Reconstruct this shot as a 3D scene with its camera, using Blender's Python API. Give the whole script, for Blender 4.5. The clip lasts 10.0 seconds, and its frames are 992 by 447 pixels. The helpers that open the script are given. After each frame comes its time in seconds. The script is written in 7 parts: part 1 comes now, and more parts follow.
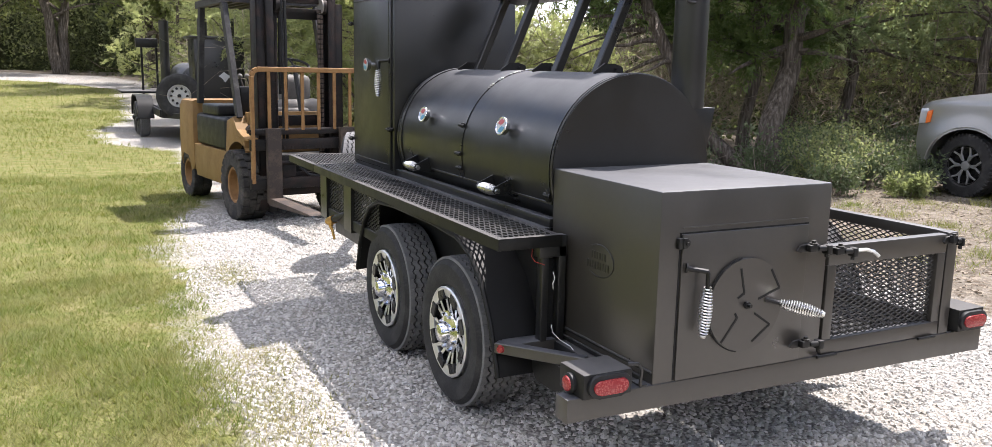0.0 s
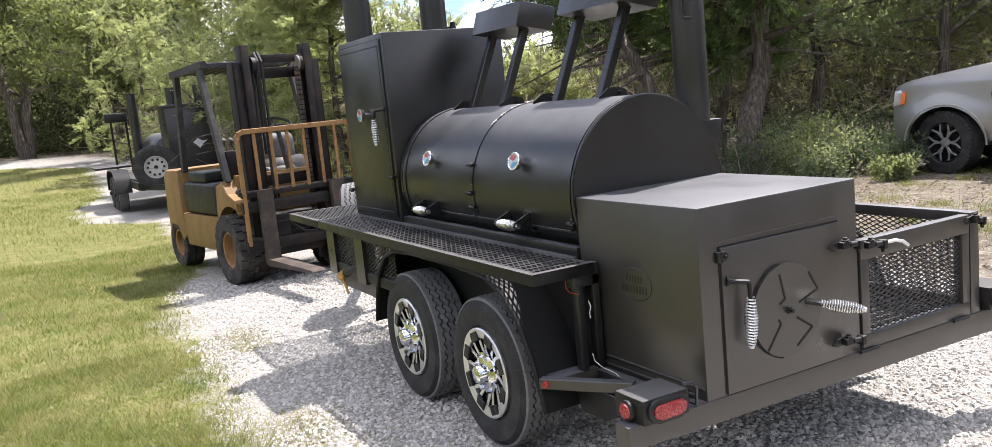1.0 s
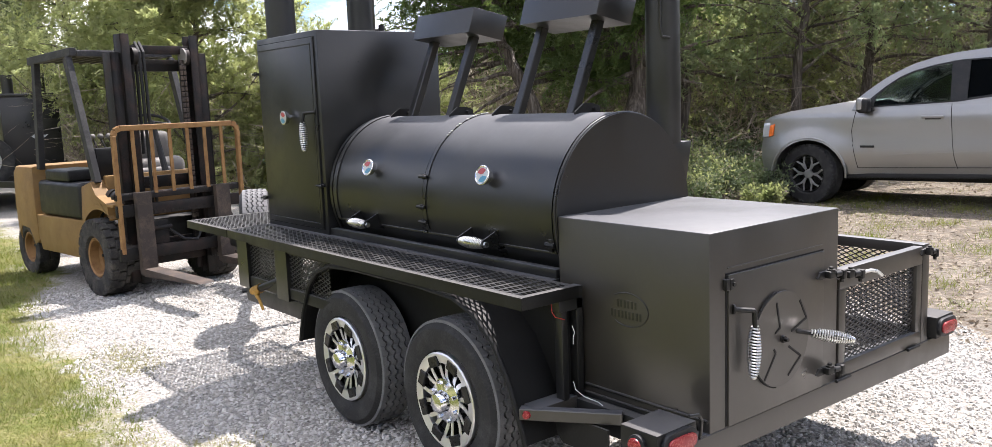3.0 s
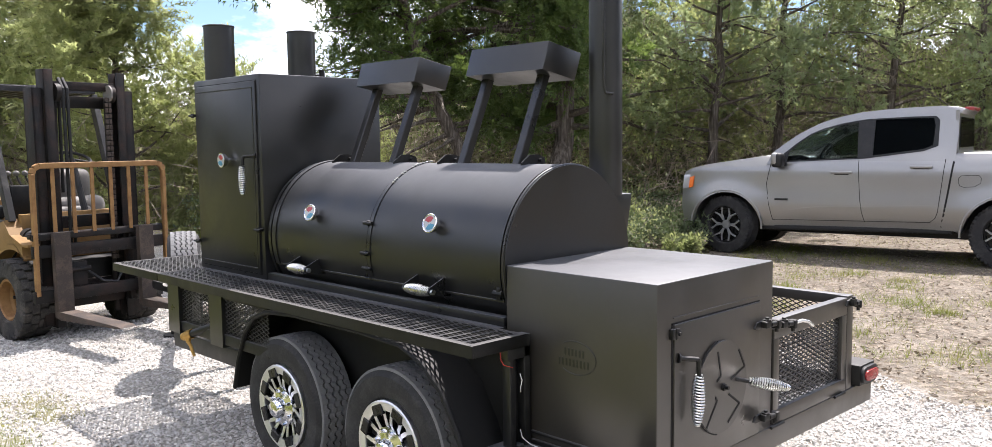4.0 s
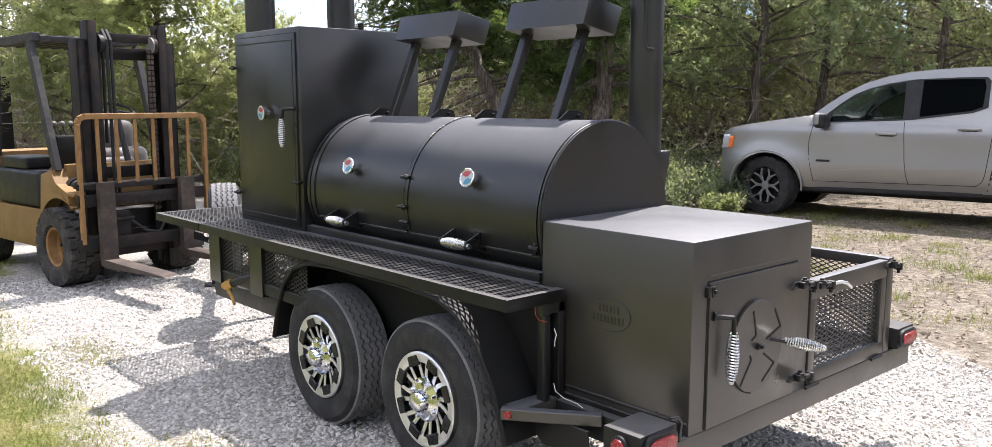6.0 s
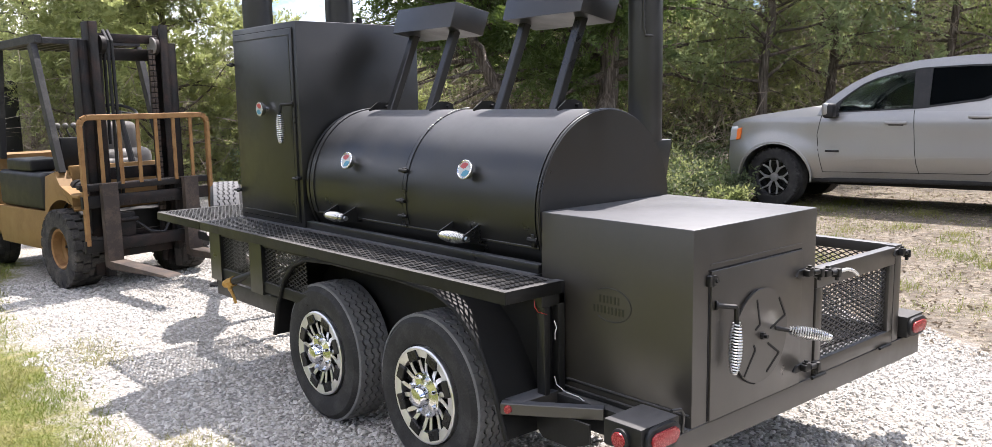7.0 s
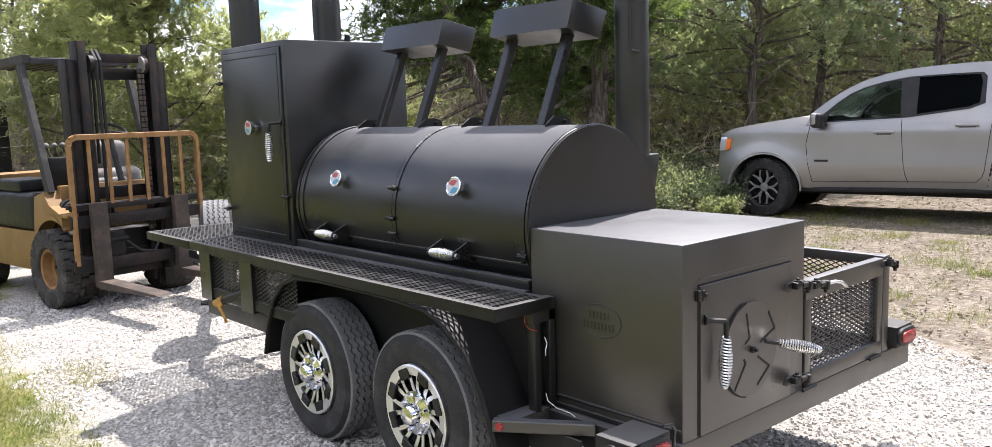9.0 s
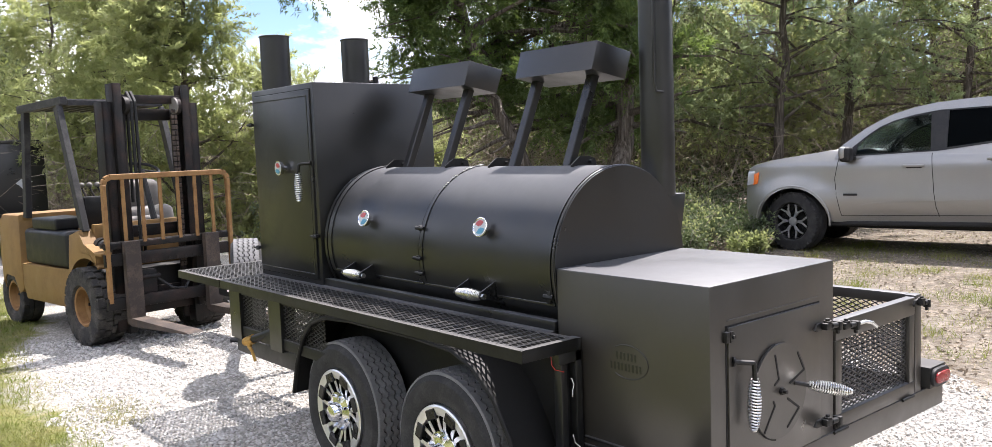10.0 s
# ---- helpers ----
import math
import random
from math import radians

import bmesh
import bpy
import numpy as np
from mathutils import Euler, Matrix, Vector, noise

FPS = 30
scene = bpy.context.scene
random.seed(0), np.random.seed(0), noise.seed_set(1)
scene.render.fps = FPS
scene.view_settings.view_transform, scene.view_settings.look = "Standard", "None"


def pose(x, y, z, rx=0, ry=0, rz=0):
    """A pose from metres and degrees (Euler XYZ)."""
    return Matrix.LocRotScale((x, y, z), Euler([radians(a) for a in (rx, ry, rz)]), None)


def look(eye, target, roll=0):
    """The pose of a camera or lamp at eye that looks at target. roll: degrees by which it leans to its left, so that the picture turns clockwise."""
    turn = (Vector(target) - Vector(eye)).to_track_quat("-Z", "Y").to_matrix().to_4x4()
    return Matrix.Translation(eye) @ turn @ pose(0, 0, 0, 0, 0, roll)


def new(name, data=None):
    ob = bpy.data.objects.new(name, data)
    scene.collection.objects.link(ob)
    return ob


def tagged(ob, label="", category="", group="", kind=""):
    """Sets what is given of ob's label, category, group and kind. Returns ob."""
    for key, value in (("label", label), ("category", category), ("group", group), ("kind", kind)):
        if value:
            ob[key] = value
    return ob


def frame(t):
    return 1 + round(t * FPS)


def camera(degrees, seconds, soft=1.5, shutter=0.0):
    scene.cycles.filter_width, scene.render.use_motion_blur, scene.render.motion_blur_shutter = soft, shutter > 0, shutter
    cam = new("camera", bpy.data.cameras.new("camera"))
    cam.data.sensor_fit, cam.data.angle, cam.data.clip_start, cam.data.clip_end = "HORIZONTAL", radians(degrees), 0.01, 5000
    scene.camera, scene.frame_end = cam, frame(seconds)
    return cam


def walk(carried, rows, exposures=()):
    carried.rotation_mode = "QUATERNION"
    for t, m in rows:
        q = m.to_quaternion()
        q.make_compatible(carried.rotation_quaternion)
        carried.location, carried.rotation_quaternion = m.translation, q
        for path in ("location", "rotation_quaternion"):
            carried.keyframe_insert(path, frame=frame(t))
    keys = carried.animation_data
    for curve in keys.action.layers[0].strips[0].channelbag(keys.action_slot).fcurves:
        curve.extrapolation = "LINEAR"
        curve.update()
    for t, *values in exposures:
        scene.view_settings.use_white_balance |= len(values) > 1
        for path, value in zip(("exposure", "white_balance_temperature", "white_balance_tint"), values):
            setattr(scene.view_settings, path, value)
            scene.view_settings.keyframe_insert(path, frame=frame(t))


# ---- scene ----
cam = camera(59.8, 10.0, soft=0.35)
PATH = [
    (0, (-1.727, -2.218, 1.482), (-0.836, -0.463, 1.128), 1.2),
    (0.2, (-1.75, -2.236, 1.499), (-0.86, -0.482, 1.183), 2.4),
    (0.5, (-1.771, -2.193, 1.493), (-0.884, -0.426, 1.192), 0.1),
    (1, (-1.878, -2.121, 1.517), (-0.939, -0.379, 1.229), -5.6),
    (1.5, (-2.019, -1.988, 1.496), (-0.893, -0.368, 1.167), -4.0),
    (2, (-2.04, -1.859, 1.467), (-0.955, -0.227, 1.068), -0.4),
    (2.2, (-2.04, -1.813, 1.476), (-0.959, -0.164, 1.141), -0.1),
    (3.3, (-2.243, -1.615, 1.543), (-0.945, -0.117, 1.287), -2.2),
    (3.5, (-2.27, -1.606, 1.542), (-0.942, -0.128, 1.319), -1.6),
    (4, (-2.294, -1.603, 1.559), (-0.901, -0.18, 1.375), -0.7),
    (4.5, (-2.283, -1.616, 1.558), (-0.918, -0.162, 1.408), -1.2),
    (5, (-2.3, -1.618, 1.563), (-0.938, -0.16, 1.428), -0.8),
    (5.5, (-2.294, -1.625, 1.552), (-0.979, -0.131, 1.352), -0.3),
    (5.7, (-2.311, -1.608, 1.555), (-0.987, -0.135, 1.277), 0.2),
    (7, (-2.235, -1.602, 1.518), (-0.929, -0.114, 1.233), -1.0),
    (7.5, (-2.225, -1.598, 1.518), (-0.922, -0.105, 1.248), -1.3),
    (8, (-2.238, -1.599, 1.53), (-0.922, -0.117, 1.263), -1.5),
    (8.5, (-2.226, -1.599, 1.514), (-0.902, -0.128, 1.223), -1.0),
    (9, (-2.226, -1.612, 1.535), (-0.904, -0.133, 1.278), -1.7),
    (9.5, (-2.231, -1.62, 1.535), (-0.911, -0.134, 1.308), -1.7),
    (10, (-2.235, -1.627, 1.565), (-0.953, -0.103, 1.387), -2.1),
]
walk(cam, [(t, look(eye, target, roll)) for t, eye, target, roll in PATH], exposures=[(0.0, 1.43, 6550, 17), (10.0, 1.54, 6550, 17)])

# ---- world, sun, sky ----
SUN_WAY = Vector((0.475, 0.122, 1.0)).normalized()      # towards the sun
world = bpy.data.worlds.new("sky_world")
scene.world = world
world.use_nodes = True
wn, wl = world.node_tree.nodes, world.node_tree.links
wn.clear()
w_out = wn.new("ShaderNodeOutputWorld")
w_bg = wn.new("ShaderNodeBackground")
w_sky = wn.new("ShaderNodeTexSky")
w_sky.sky_type, w_sky.sun_disc = "NISHITA", False
w_sky.dust_density, w_sky.air_density = 0.6, 1.0
w_sky.sun_elevation = math.asin(SUN_WAY.z)
w_sky.sun_rotation = math.atan2(SUN_WAY.x, SUN_WAY.y)
w_co = wn.new("ShaderNodeTexCoord")
w_map = wn.new("ShaderNodeMapping")
w_map.inputs["Scale"].default_value = (1.0, 1.0, 2.2)
w_map.inputs["Location"].default_value = (0.3, 0.1, 0.0)
w_noise = wn.new("ShaderNodeTexNoise")
w_noise.inputs["Scale"].default_value, w_noise.inputs["Detail"].default_value = 2.6, 7.0
w_noise.inputs["Roughness"].default_value = 0.58
w_ramp = wn.new("ShaderNodeValToRGB")
w_ramp.color_ramp.elements[0].position, w_ramp.color_ramp.elements[1].position = 0.46, 0.58
w_mix = wn.new("ShaderNodeMixRGB")
w_mix.inputs[2].default_value = (7.3, 7.45, 7.7, 1)
w_clear = wn.new("ShaderNodeMixRGB")      # the clear gaps are deeper than the clouds
w_clear.blend_type = "MULTIPLY"
w_clear.inputs[0].default_value = 1.0
w_clear.inputs[2].default_value = (0.36, 0.42, 0.48, 1)
wl.new(w_co.outputs["Generated"], w_map.inputs["Vector"])
wl.new(w_map.outputs[0], w_noise.inputs["Vector"])
wl.new(w_noise.outputs["Fac"], w_ramp.inputs[0])
wl.new(w_ramp.outputs[0], w_mix.inputs[0])
wl.new(w_sky.outputs[0], w_clear.inputs[1])
wl.new(w_clear.outputs[0], w_mix.inputs[1])
wl.new(w_mix.outputs[0], w_bg.inputs[0])
wl.new(w_bg.outputs[0], w_out.inputs[0])
w_bg.inputs[1].default_value = 0.15

sun = new("sun", bpy.data.lights.new("sun", "SUN"))
sun.data.energy, sun.data.angle, sun.data.color = 3.8, radians(0.6), (1.0, 0.975, 0.925)
sun.matrix_world = look(SUN_WAY * 40, (0, 0, 0))

# ---- materials ----
class Mat:
    """A small builder for node materials."""

    def __init__(self, name, colour=(0.5, 0.5, 0.5), rough=0.5, metal=0.0, spec=0.5):
        self.m = bpy.data.materials.new(name)
        self.m.use_nodes = True
        self.t = self.m.node_tree
        self.b = self.t.nodes["Principled BSDF"]
        self.out = self.t.nodes["Material Output"]
        self.b.inputs["Base Color"].default_value = (*colour, 1)
        self.b.inputs["Roughness"].default_value = rough
        self.b.inputs["Metallic"].default_value = metal
        self.b.inputs["Specular IOR Level"].default_value = spec
        self.co = None

    def n(self, kind, **kw):
        node = self.t.nodes.new("ShaderNode" + kind)
        for key, value in kw.items():
            setattr(node, key, value)
        return node

    def link(self, a, b):
        self.t.links.new(a, b)

    def coord(self):
        if self.co is None:
            self.co = self.n("TexCoord").outputs["Object"]
        return self.co

    def noise(self, scale, detail=4, rough=0.55, stretch=None, vec=None):
        node = self.n("TexNoise")
        node.inputs["Scale"].default_value, node.inputs["Detail"].default_value, node.inputs["Roughness"].default_value = scale, detail, rough
        src = vec or self.coord()
        if stretch:
            mp = self.n("Mapping")
            mp.inputs["Scale"].default_value = stretch
            self.link(src, mp.inputs["Vector"])
            src = mp.outputs[0]
        self.link(src, node.inputs["Vector"])
        return node.outputs["Fac"]

    def voronoi(self, scale, feature="F1", out="Distance", vec=None):
        node = self.n("TexVoronoi", feature=feature)
        node.inputs["Scale"].default_value = scale
        self.link(vec or self.coord(), node.inputs["Vector"])
        return node.outputs[out]

    def ramp(self, fac, stops):
        node = self.n("ValToRGB")
        el = node.color_ramp.elements
        while len(el) < len(stops):
            el.new(0.5)
        for e, (p, c) in zip(el, stops):
            e.position = p
            e.color = (*c, 1) if len(c) == 3 else c
        self.link(fac, node.inputs[0])
        return node.outputs[0]

    def grey(self, fac, lo, hi, a=0.0, b=1.0):
        node = self.n("MapRange")
        for i, v in enumerate((lo, hi, a, b)):
            node.inputs[i + 1].default_value = v
        self.link(fac, node.inputs[0])
        return node.outputs[0]

    def math(self, op, a, b=None):
        node = self.n("Math", operation=op)
        for i, v in enumerate((a, b)):
            if v is None:
                continue
            if isinstance(v, (int, float)):
                node.inputs[i].default_value = v
            else:
                self.link(v, node.inputs[i])
        return node.outputs[0]

    def mix(self, fac, a, b, mode="MIX"):
        node = self.n("MixRGB", blend_type=mode)
        for sock, v in zip(node.inputs, (fac, a, b)):
            if isinstance(v, (int, float)):
                sock.default_value = v
            elif isinstance(v, tuple):
                sock.default_value = (*v, 1)
            else:
                self.link(v, sock)
        return node.outputs[0]

    def colour(self, src):
        self.link(src, self.b.inputs["Base Color"])
        return self

    def rough(self, src):
        self.link(src, self.b.inputs["Roughness"])
        return self

    def bump(self, src, strength=0.3, dist=0.01):
        node = self.n("Bump")
        node.inputs["Strength"].default_value, node.inputs["Distance"].default_value = strength, dist
        self.link(src, node.inputs["Height"])
        self.link(node.outputs[0], self.b.inputs["Normal"])
        return self


def worn(name, base, dirt, rough=0.5, metal=0.0, amount=0.5, scale=6.0, spec=0.5, peel=0.15, dusty_sheen=None):
    """Paint or metal with patches of dirt at two scales, a fine relief and, if given, a dusty film and sky sheen put
    into the colour of level faces.
    """
    m = Mat(name, base, rough, metal, spec)
    big, fine = m.noise(scale, 6, 0.62), m.noise(scale * 14, 3)
    k = m.grey(m.math("ADD", m.math("MULTIPLY", big, 0.75), m.math("MULTIPLY", fine, 0.25)), 0.46, 0.74, 0.0, amount)
    col = m.mix(k, base, dirt)
    # upward faces are paled: sky sheen put into the colour, with a dusty film
    if dusty_sheen:
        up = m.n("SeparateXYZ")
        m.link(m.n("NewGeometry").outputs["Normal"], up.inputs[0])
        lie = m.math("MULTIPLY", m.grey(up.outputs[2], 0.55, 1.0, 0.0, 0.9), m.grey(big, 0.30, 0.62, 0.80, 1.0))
        col = m.mix(lie, col, dusty_sheen)
    m.colour(col)
    dull = m.grey(big, 0.3, 0.7, rough - 0.07, min(rough + 0.14, 1))
    m.rough(m.math("ADD", dull, m.math("MULTIPLY", lie, 0.28)) if dusty_sheen else dull)
    m.bump(fine, peel, 0.002)
    return m.m


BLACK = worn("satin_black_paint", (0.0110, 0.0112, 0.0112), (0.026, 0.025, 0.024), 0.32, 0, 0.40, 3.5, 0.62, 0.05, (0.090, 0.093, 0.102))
# a lighter, browner black for the firebox, rear beam, basket and gate
BROWN_BLACK = worn("brown_black_paint", (0.0300, 0.0268, 0.0232), (0.052, 0.046, 0.039), 0.33, 0, 0.45, 3.0, 0.85, 0.06, (0.066, 0.069, 0.078))
BLACK_CLEAN = worn("clean_black_paint", (0.007, 0.007, 0.0068), (0.022, 0.021, 0.020), 0.52, 0, 0.30, 4.0, 0.28, 0.04)
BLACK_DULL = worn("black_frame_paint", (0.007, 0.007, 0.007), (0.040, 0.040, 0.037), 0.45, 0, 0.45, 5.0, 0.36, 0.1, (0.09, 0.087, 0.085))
MESH = worn("satin_expanded_steel", (0.022, 0.0215, 0.021), (0.09, 0.086, 0.08), 0.36, 0.2, 0.5, 12.0, 0.6, 0.1)
DARK = Mat("dark_gap", (0.006, 0.006, 0.006), 0.8).m
STEEL = worn("bright_coil_steel", (0.72, 0.72, 0.70), (0.35, 0.34, 0.32), 0.26, 1.0, 0.25, 20, 0.5, 0.05)
CHROME = worn("polished_chrome", (0.80, 0.81, 0.84), (0.5, 0.5, 0.5), 0.14, 1.0, 0.2, 9, 0.5, 0.02)
MACHINED = worn("machined_alloy", (0.78, 0.78, 0.80), (0.5, 0.5, 0.5), 0.36, 1.0, 0.2, 14, 0.5, 0.04)
SPOKE_GREY = worn("satin_alloy_grey", (0.30, 0.30, 0.30), (0.16, 0.15, 0.14), 0.42, 0.6, 0.4, 10)
GLOSS_BLACK = worn("gloss_black_rim", (0.008, 0.008, 0.008), (0.03, 0.03, 0.03), 0.25, 0, 0.3, 10, 0.28)
RUBBER = worn("tyre_rubber", (0.022, 0.022, 0.023), (0.10, 0.097, 0.094), 0.7, 0, 0.6, 9, 0.3, 0.25)
# groove shade is put into the colour: tread tops paler than the tyre below
TREAD = worn("paled_tyre_tread", (0.135, 0.135, 0.138), (0.27, 0.265, 0.26), 0.75, 0, 0.7, 11, 0.25, 0.3)
RUBBER_DUSTY = worn("dusty_tyre_rubber", (0.035, 0.034, 0.033), (0.17, 0.15, 0.13), 0.85, 0, 0.7, 8, 0.25, 0.3)
BRASS = worn("aged_brass", (0.55, 0.33, 0.10), (0.22, 0.12, 0.05), 0.42, 1.0, 0.6, 30, 0.5, 0.2)
YELLOW = worn("faded_yellow_paint", (0.245, 0.142, 0.052), (0.155, 0.098, 0.047), 0.55, 0, 0.75, 4.5, 0.4, 0.15)
YELLOW_RUST = worn("rusty_yellow_paint", (0.27, 0.148, 0.056), (0.14, 0.062, 0.028), 0.65, 0, 0.9, 12, 0.35, 0.4)
MAST = worn("greasy_mast_steel", (0.010, 0.0095, 0.0095), (0.060, 0.034, 0.026), 0.55, 0.0, 0.7, 7, 0.25, 0.3)
GUARD_GREY = worn("grey_guard_paint", (0.026, 0.026, 0.029), (0.12, 0.115, 0.11), 0.6, 0, 0.7, 8, 0.28, 0.3)
RUST = worn("bare_rusty_steel", (0.050, 0.040, 0.035), (0.15, 0.11, 0.085), 0.7, 0.2, 0.9, 9, 0.4, 0.5)
SEAT_GREY = worn("grey_vinyl", (0.17, 0.16, 0.15), (0.10, 0.094, 0.088), 0.55, 0, 0.6, 9, 0.4, 0.3)
BLACK_PLASTIC = worn("black_plastic", (0.012, 0.0125, 0.014), (0.05, 0.05, 0.05), 0.45, 0, 0.4, 10, 0.32, 0.1)
WHITE_STEEL = worn("white_wheel_paint", (0.42, 0.42, 0.42), (0.3, 0.28, 0.25), 0.5, 0, 0.5, 9)
SILVER = Mat("silver_car_paint", (0.34, 0.34, 0.335), 0.38, 0.70, 0.5)
_k = SILVER.noise(380, 2)
SILVER.colour(SILVER.mix(SILVER.grey(SILVER.noise(1.6, 5), 0.35, 0.75, 0, 0.35), SILVER.mix(SILVER.grey(_k, 0.3, 0.7), (0.255, 0.256, 0.256), (0.352, 0.352, 0.35), ), (0.235, 0.222, 0.205)))
SILVER.b.inputs["Coat Weight"].default_value, SILVER.b.inputs["Coat Roughness"].default_value = 0.7, 0.06
SILVER = SILVER.m
AMBER = Mat("amber_lens", (0.75, 0.17, 0.03), 0.2).m
CLEAR_LAMP = Mat("clear_lamp_lens", (0.45, 0.47, 0.5), 0.12, 0.3).m
RED = Mat("red_lamp_lens", (0.50, 0.035, 0.035), 0.22)
RED.colour(RED.mix(RED.grey(RED.voronoi(160), 0.0, 0.6), (0.46, 0.10, 0.09), (0.25, 0.018, 0.022)))
RED.bump(RED.voronoi(160), 0.4, 0.003)
RED = RED.m
GLASS = Mat("tinted_car_glass", (0.005, 0.006, 0.006), 0.03, 0, 0.05)
GLASS.b.inputs["Transmission Weight"].default_value = 0.0
GLASS = GLASS.m
FRONT_GLASS = Mat("clear_car_glass", (0.34, 0.44, 0.42), 0.01)
FRONT_GLASS.b.inputs["Transmission Weight"].default_value = 1.0
FRONT_GLASS.b.inputs["IOR"].default_value = 1.1
FRONT_GLASS = FRONT_GLASS.m
DIAL_WHITE = Mat("white_dial", (0.48, 0.50, 0.52), 0.25).m
DIAL_RED = Mat("red_dial", (0.40, 0.07, 0.075), 0.3).m
DIAL_BLUE = Mat("blue_dial", (0.07, 0.25, 0.38), 0.3).m
WIRE_RED = Mat("red_wire", (0.4, 0.03, 0.02), 0.5).m
WIRE_WHITE = Mat("white_wire", (0.75, 0.75, 0.72), 0.5).m
WELD = worn("bright_weld_bead", (0.45, 0.45, 0.44), (0.2, 0.2, 0.2), 0.35, 0.8, 0.4, 60, 0.5, 0.3)

# ground: limestone gravel drive, grass, and bare dirt with leaf litter
LEFT_EDGE = [(-8, -1.5), (-2, -1.3), (1.2, -1.24), (2.4, -1.12), (3.5, -1.05), (4.6, -1.1), (6.2, -0.85), (7.7, -0.42), (10.5, -0.1), (13, 0.0), (15, -1.0), (18.6, -0.95), (21, -0.3), (26, 0.1), (31, 0.1), (34, -2.0), (36, -6), (38.5, -12), (44, -18)]
RIGHT_EDGE = [(-8, 3.0), (-2, 2.6), (0.1, 3.0), (0.7, 3.3), (3, 3.7), (6, 4.3), (9, 4.8), (13, 4.6), (20, 4.2), (26, 3.0), (33, 2.0), (38, 0.0), (44, -8)]


def edge(stops, y):
    return np.interp(y, [s[0] for s in stops], [s[1] for s in stops])


def edge_ramp(m, y, stops):
    """The edge's x at y, as a node value, from the same stops."""
    k = m.grey(y, -8, 44, 0, 1)
    grey = m.ramp(k, [((s[0] + 8) / 52, ((s[1] + 25) / 35,) * 3) for s in stops])
    return m.grey(grey, 0, 1, -25, 10)


G = Mat("ground_gravel_grass_dirt", (0.4, 0.4, 0.4), 0.92, 0, 0.15)
sep = G.n("SeparateXYZ")
G.link(G.coord(), sep.inputs[0])
gx, gy = sep.outputs[0], sep.outputs[1]
wob = G.math("MULTIPLY", G.math("SUBTRACT", G.noise(1.1, 7, 0.65), 0.5), 1.5)
wob2 = G.math("MULTIPLY", G.math("SUBTRACT", G.noise(9.0, 5, 0.6), 0.5), 0.55)
wb = G.math("ADD", wob, wob2)
in_left = G.grey(G.math("ADD", G.math("SUBTRACT", gx, edge_ramp(G, gy, LEFT_EDGE)), wb), -0.10, 0.12)
in_right = G.grey(G.math("ADD", G.math("SUBTRACT", edge_ramp(G, gy, RIGHT_EDGE), gx), wb), -0.25, 0.35)
stone = G.voronoi(52, "F1", "Color")
stone_d = G.voronoi(52, "F1", "Distance")
ssep = G.n("SeparateColor")
G.link(stone, ssep.inputs[0])
gravel = G.ramp(ssep.outputs[0], [(0.0, (0.33, 0.315, 0.29)), (0.5, (0.45, 0.435, 0.41)), (1.0, (0.57, 0.555, 0.53))])
gravel = G.mix(G.grey(stone_d, 0.2, 0.62, 0, 0.75), gravel, (0.16, 0.15, 0.135))
gravel = G.mix(G.grey(G.noise(0.9, 5), 0.42, 0.75, 0, 0.45), gravel, (0.36, 0.31, 0.245))
soil = G.ramp(G.noise(5, 9, 0.72), [(0.25, (0.085, 0.105, 0.026)), (0.45, (0.130, 0.138, 0.042)), (0.62, (0.200, 0.180, 0.080)), (0.75, (0.27, 0.235, 0.14))])
dirt = G.ramp(G.noise(3.2, 10, 0.75), [(0.25, (0.070, 0.060, 0.048)), (0.48, (0.140, 0.120, 0.097)), (0.7, (0.230, 0.208, 0.176))])
litter = G.voronoi(26, "F1", "Color")
lsep = G.n("SeparateColor")
G.link(litter, lsep.inputs[0])
dirt = G.mix(G.grey(lsep.outputs[1], 0.55, 0.9, 0, 0.7), dirt, (0.27, 0.23, 0.18))
dirt = G.mix(G.grey(lsep.outputs[2], 0.7, 0.95, 0, 0.7), dirt, (0.085, 0.06, 0.04))
col = G.mix(in_left, soil, gravel)
col = G.mix(in_right, dirt, col)
G.colour(col)
G.bump(G.math("ADD", G.math("MULTIPLY", stone_d, -1.0), G.math("MULTIPLY", G.noise(60, 4), 0.4)), 0.7, 0.018)
GROUND = G.m

ST = Mat("limestone_chips", (0.45, 0.44, 0.41), 0.9, 0, 0.2)
_r = ST.n("NewGeometry").outputs["Random Per Island"]
ST.colour(ST.mix(ST.grey(ST.noise(70, 3), 0.35, 0.7, 0, 0.3), ST.ramp(_r, [(0.0, (0.31, 0.295, 0.27)), (0.3, (0.43, 0.415, 0.387)), (0.75, (0.53, 0.515, 0.488)), (1.0, (0.64, 0.625, 0.59))]), (0.30, 0.27, 0.22)))
ST.bump(ST.noise(160, 3), 0.3, 0.004)
STONES = ST.m


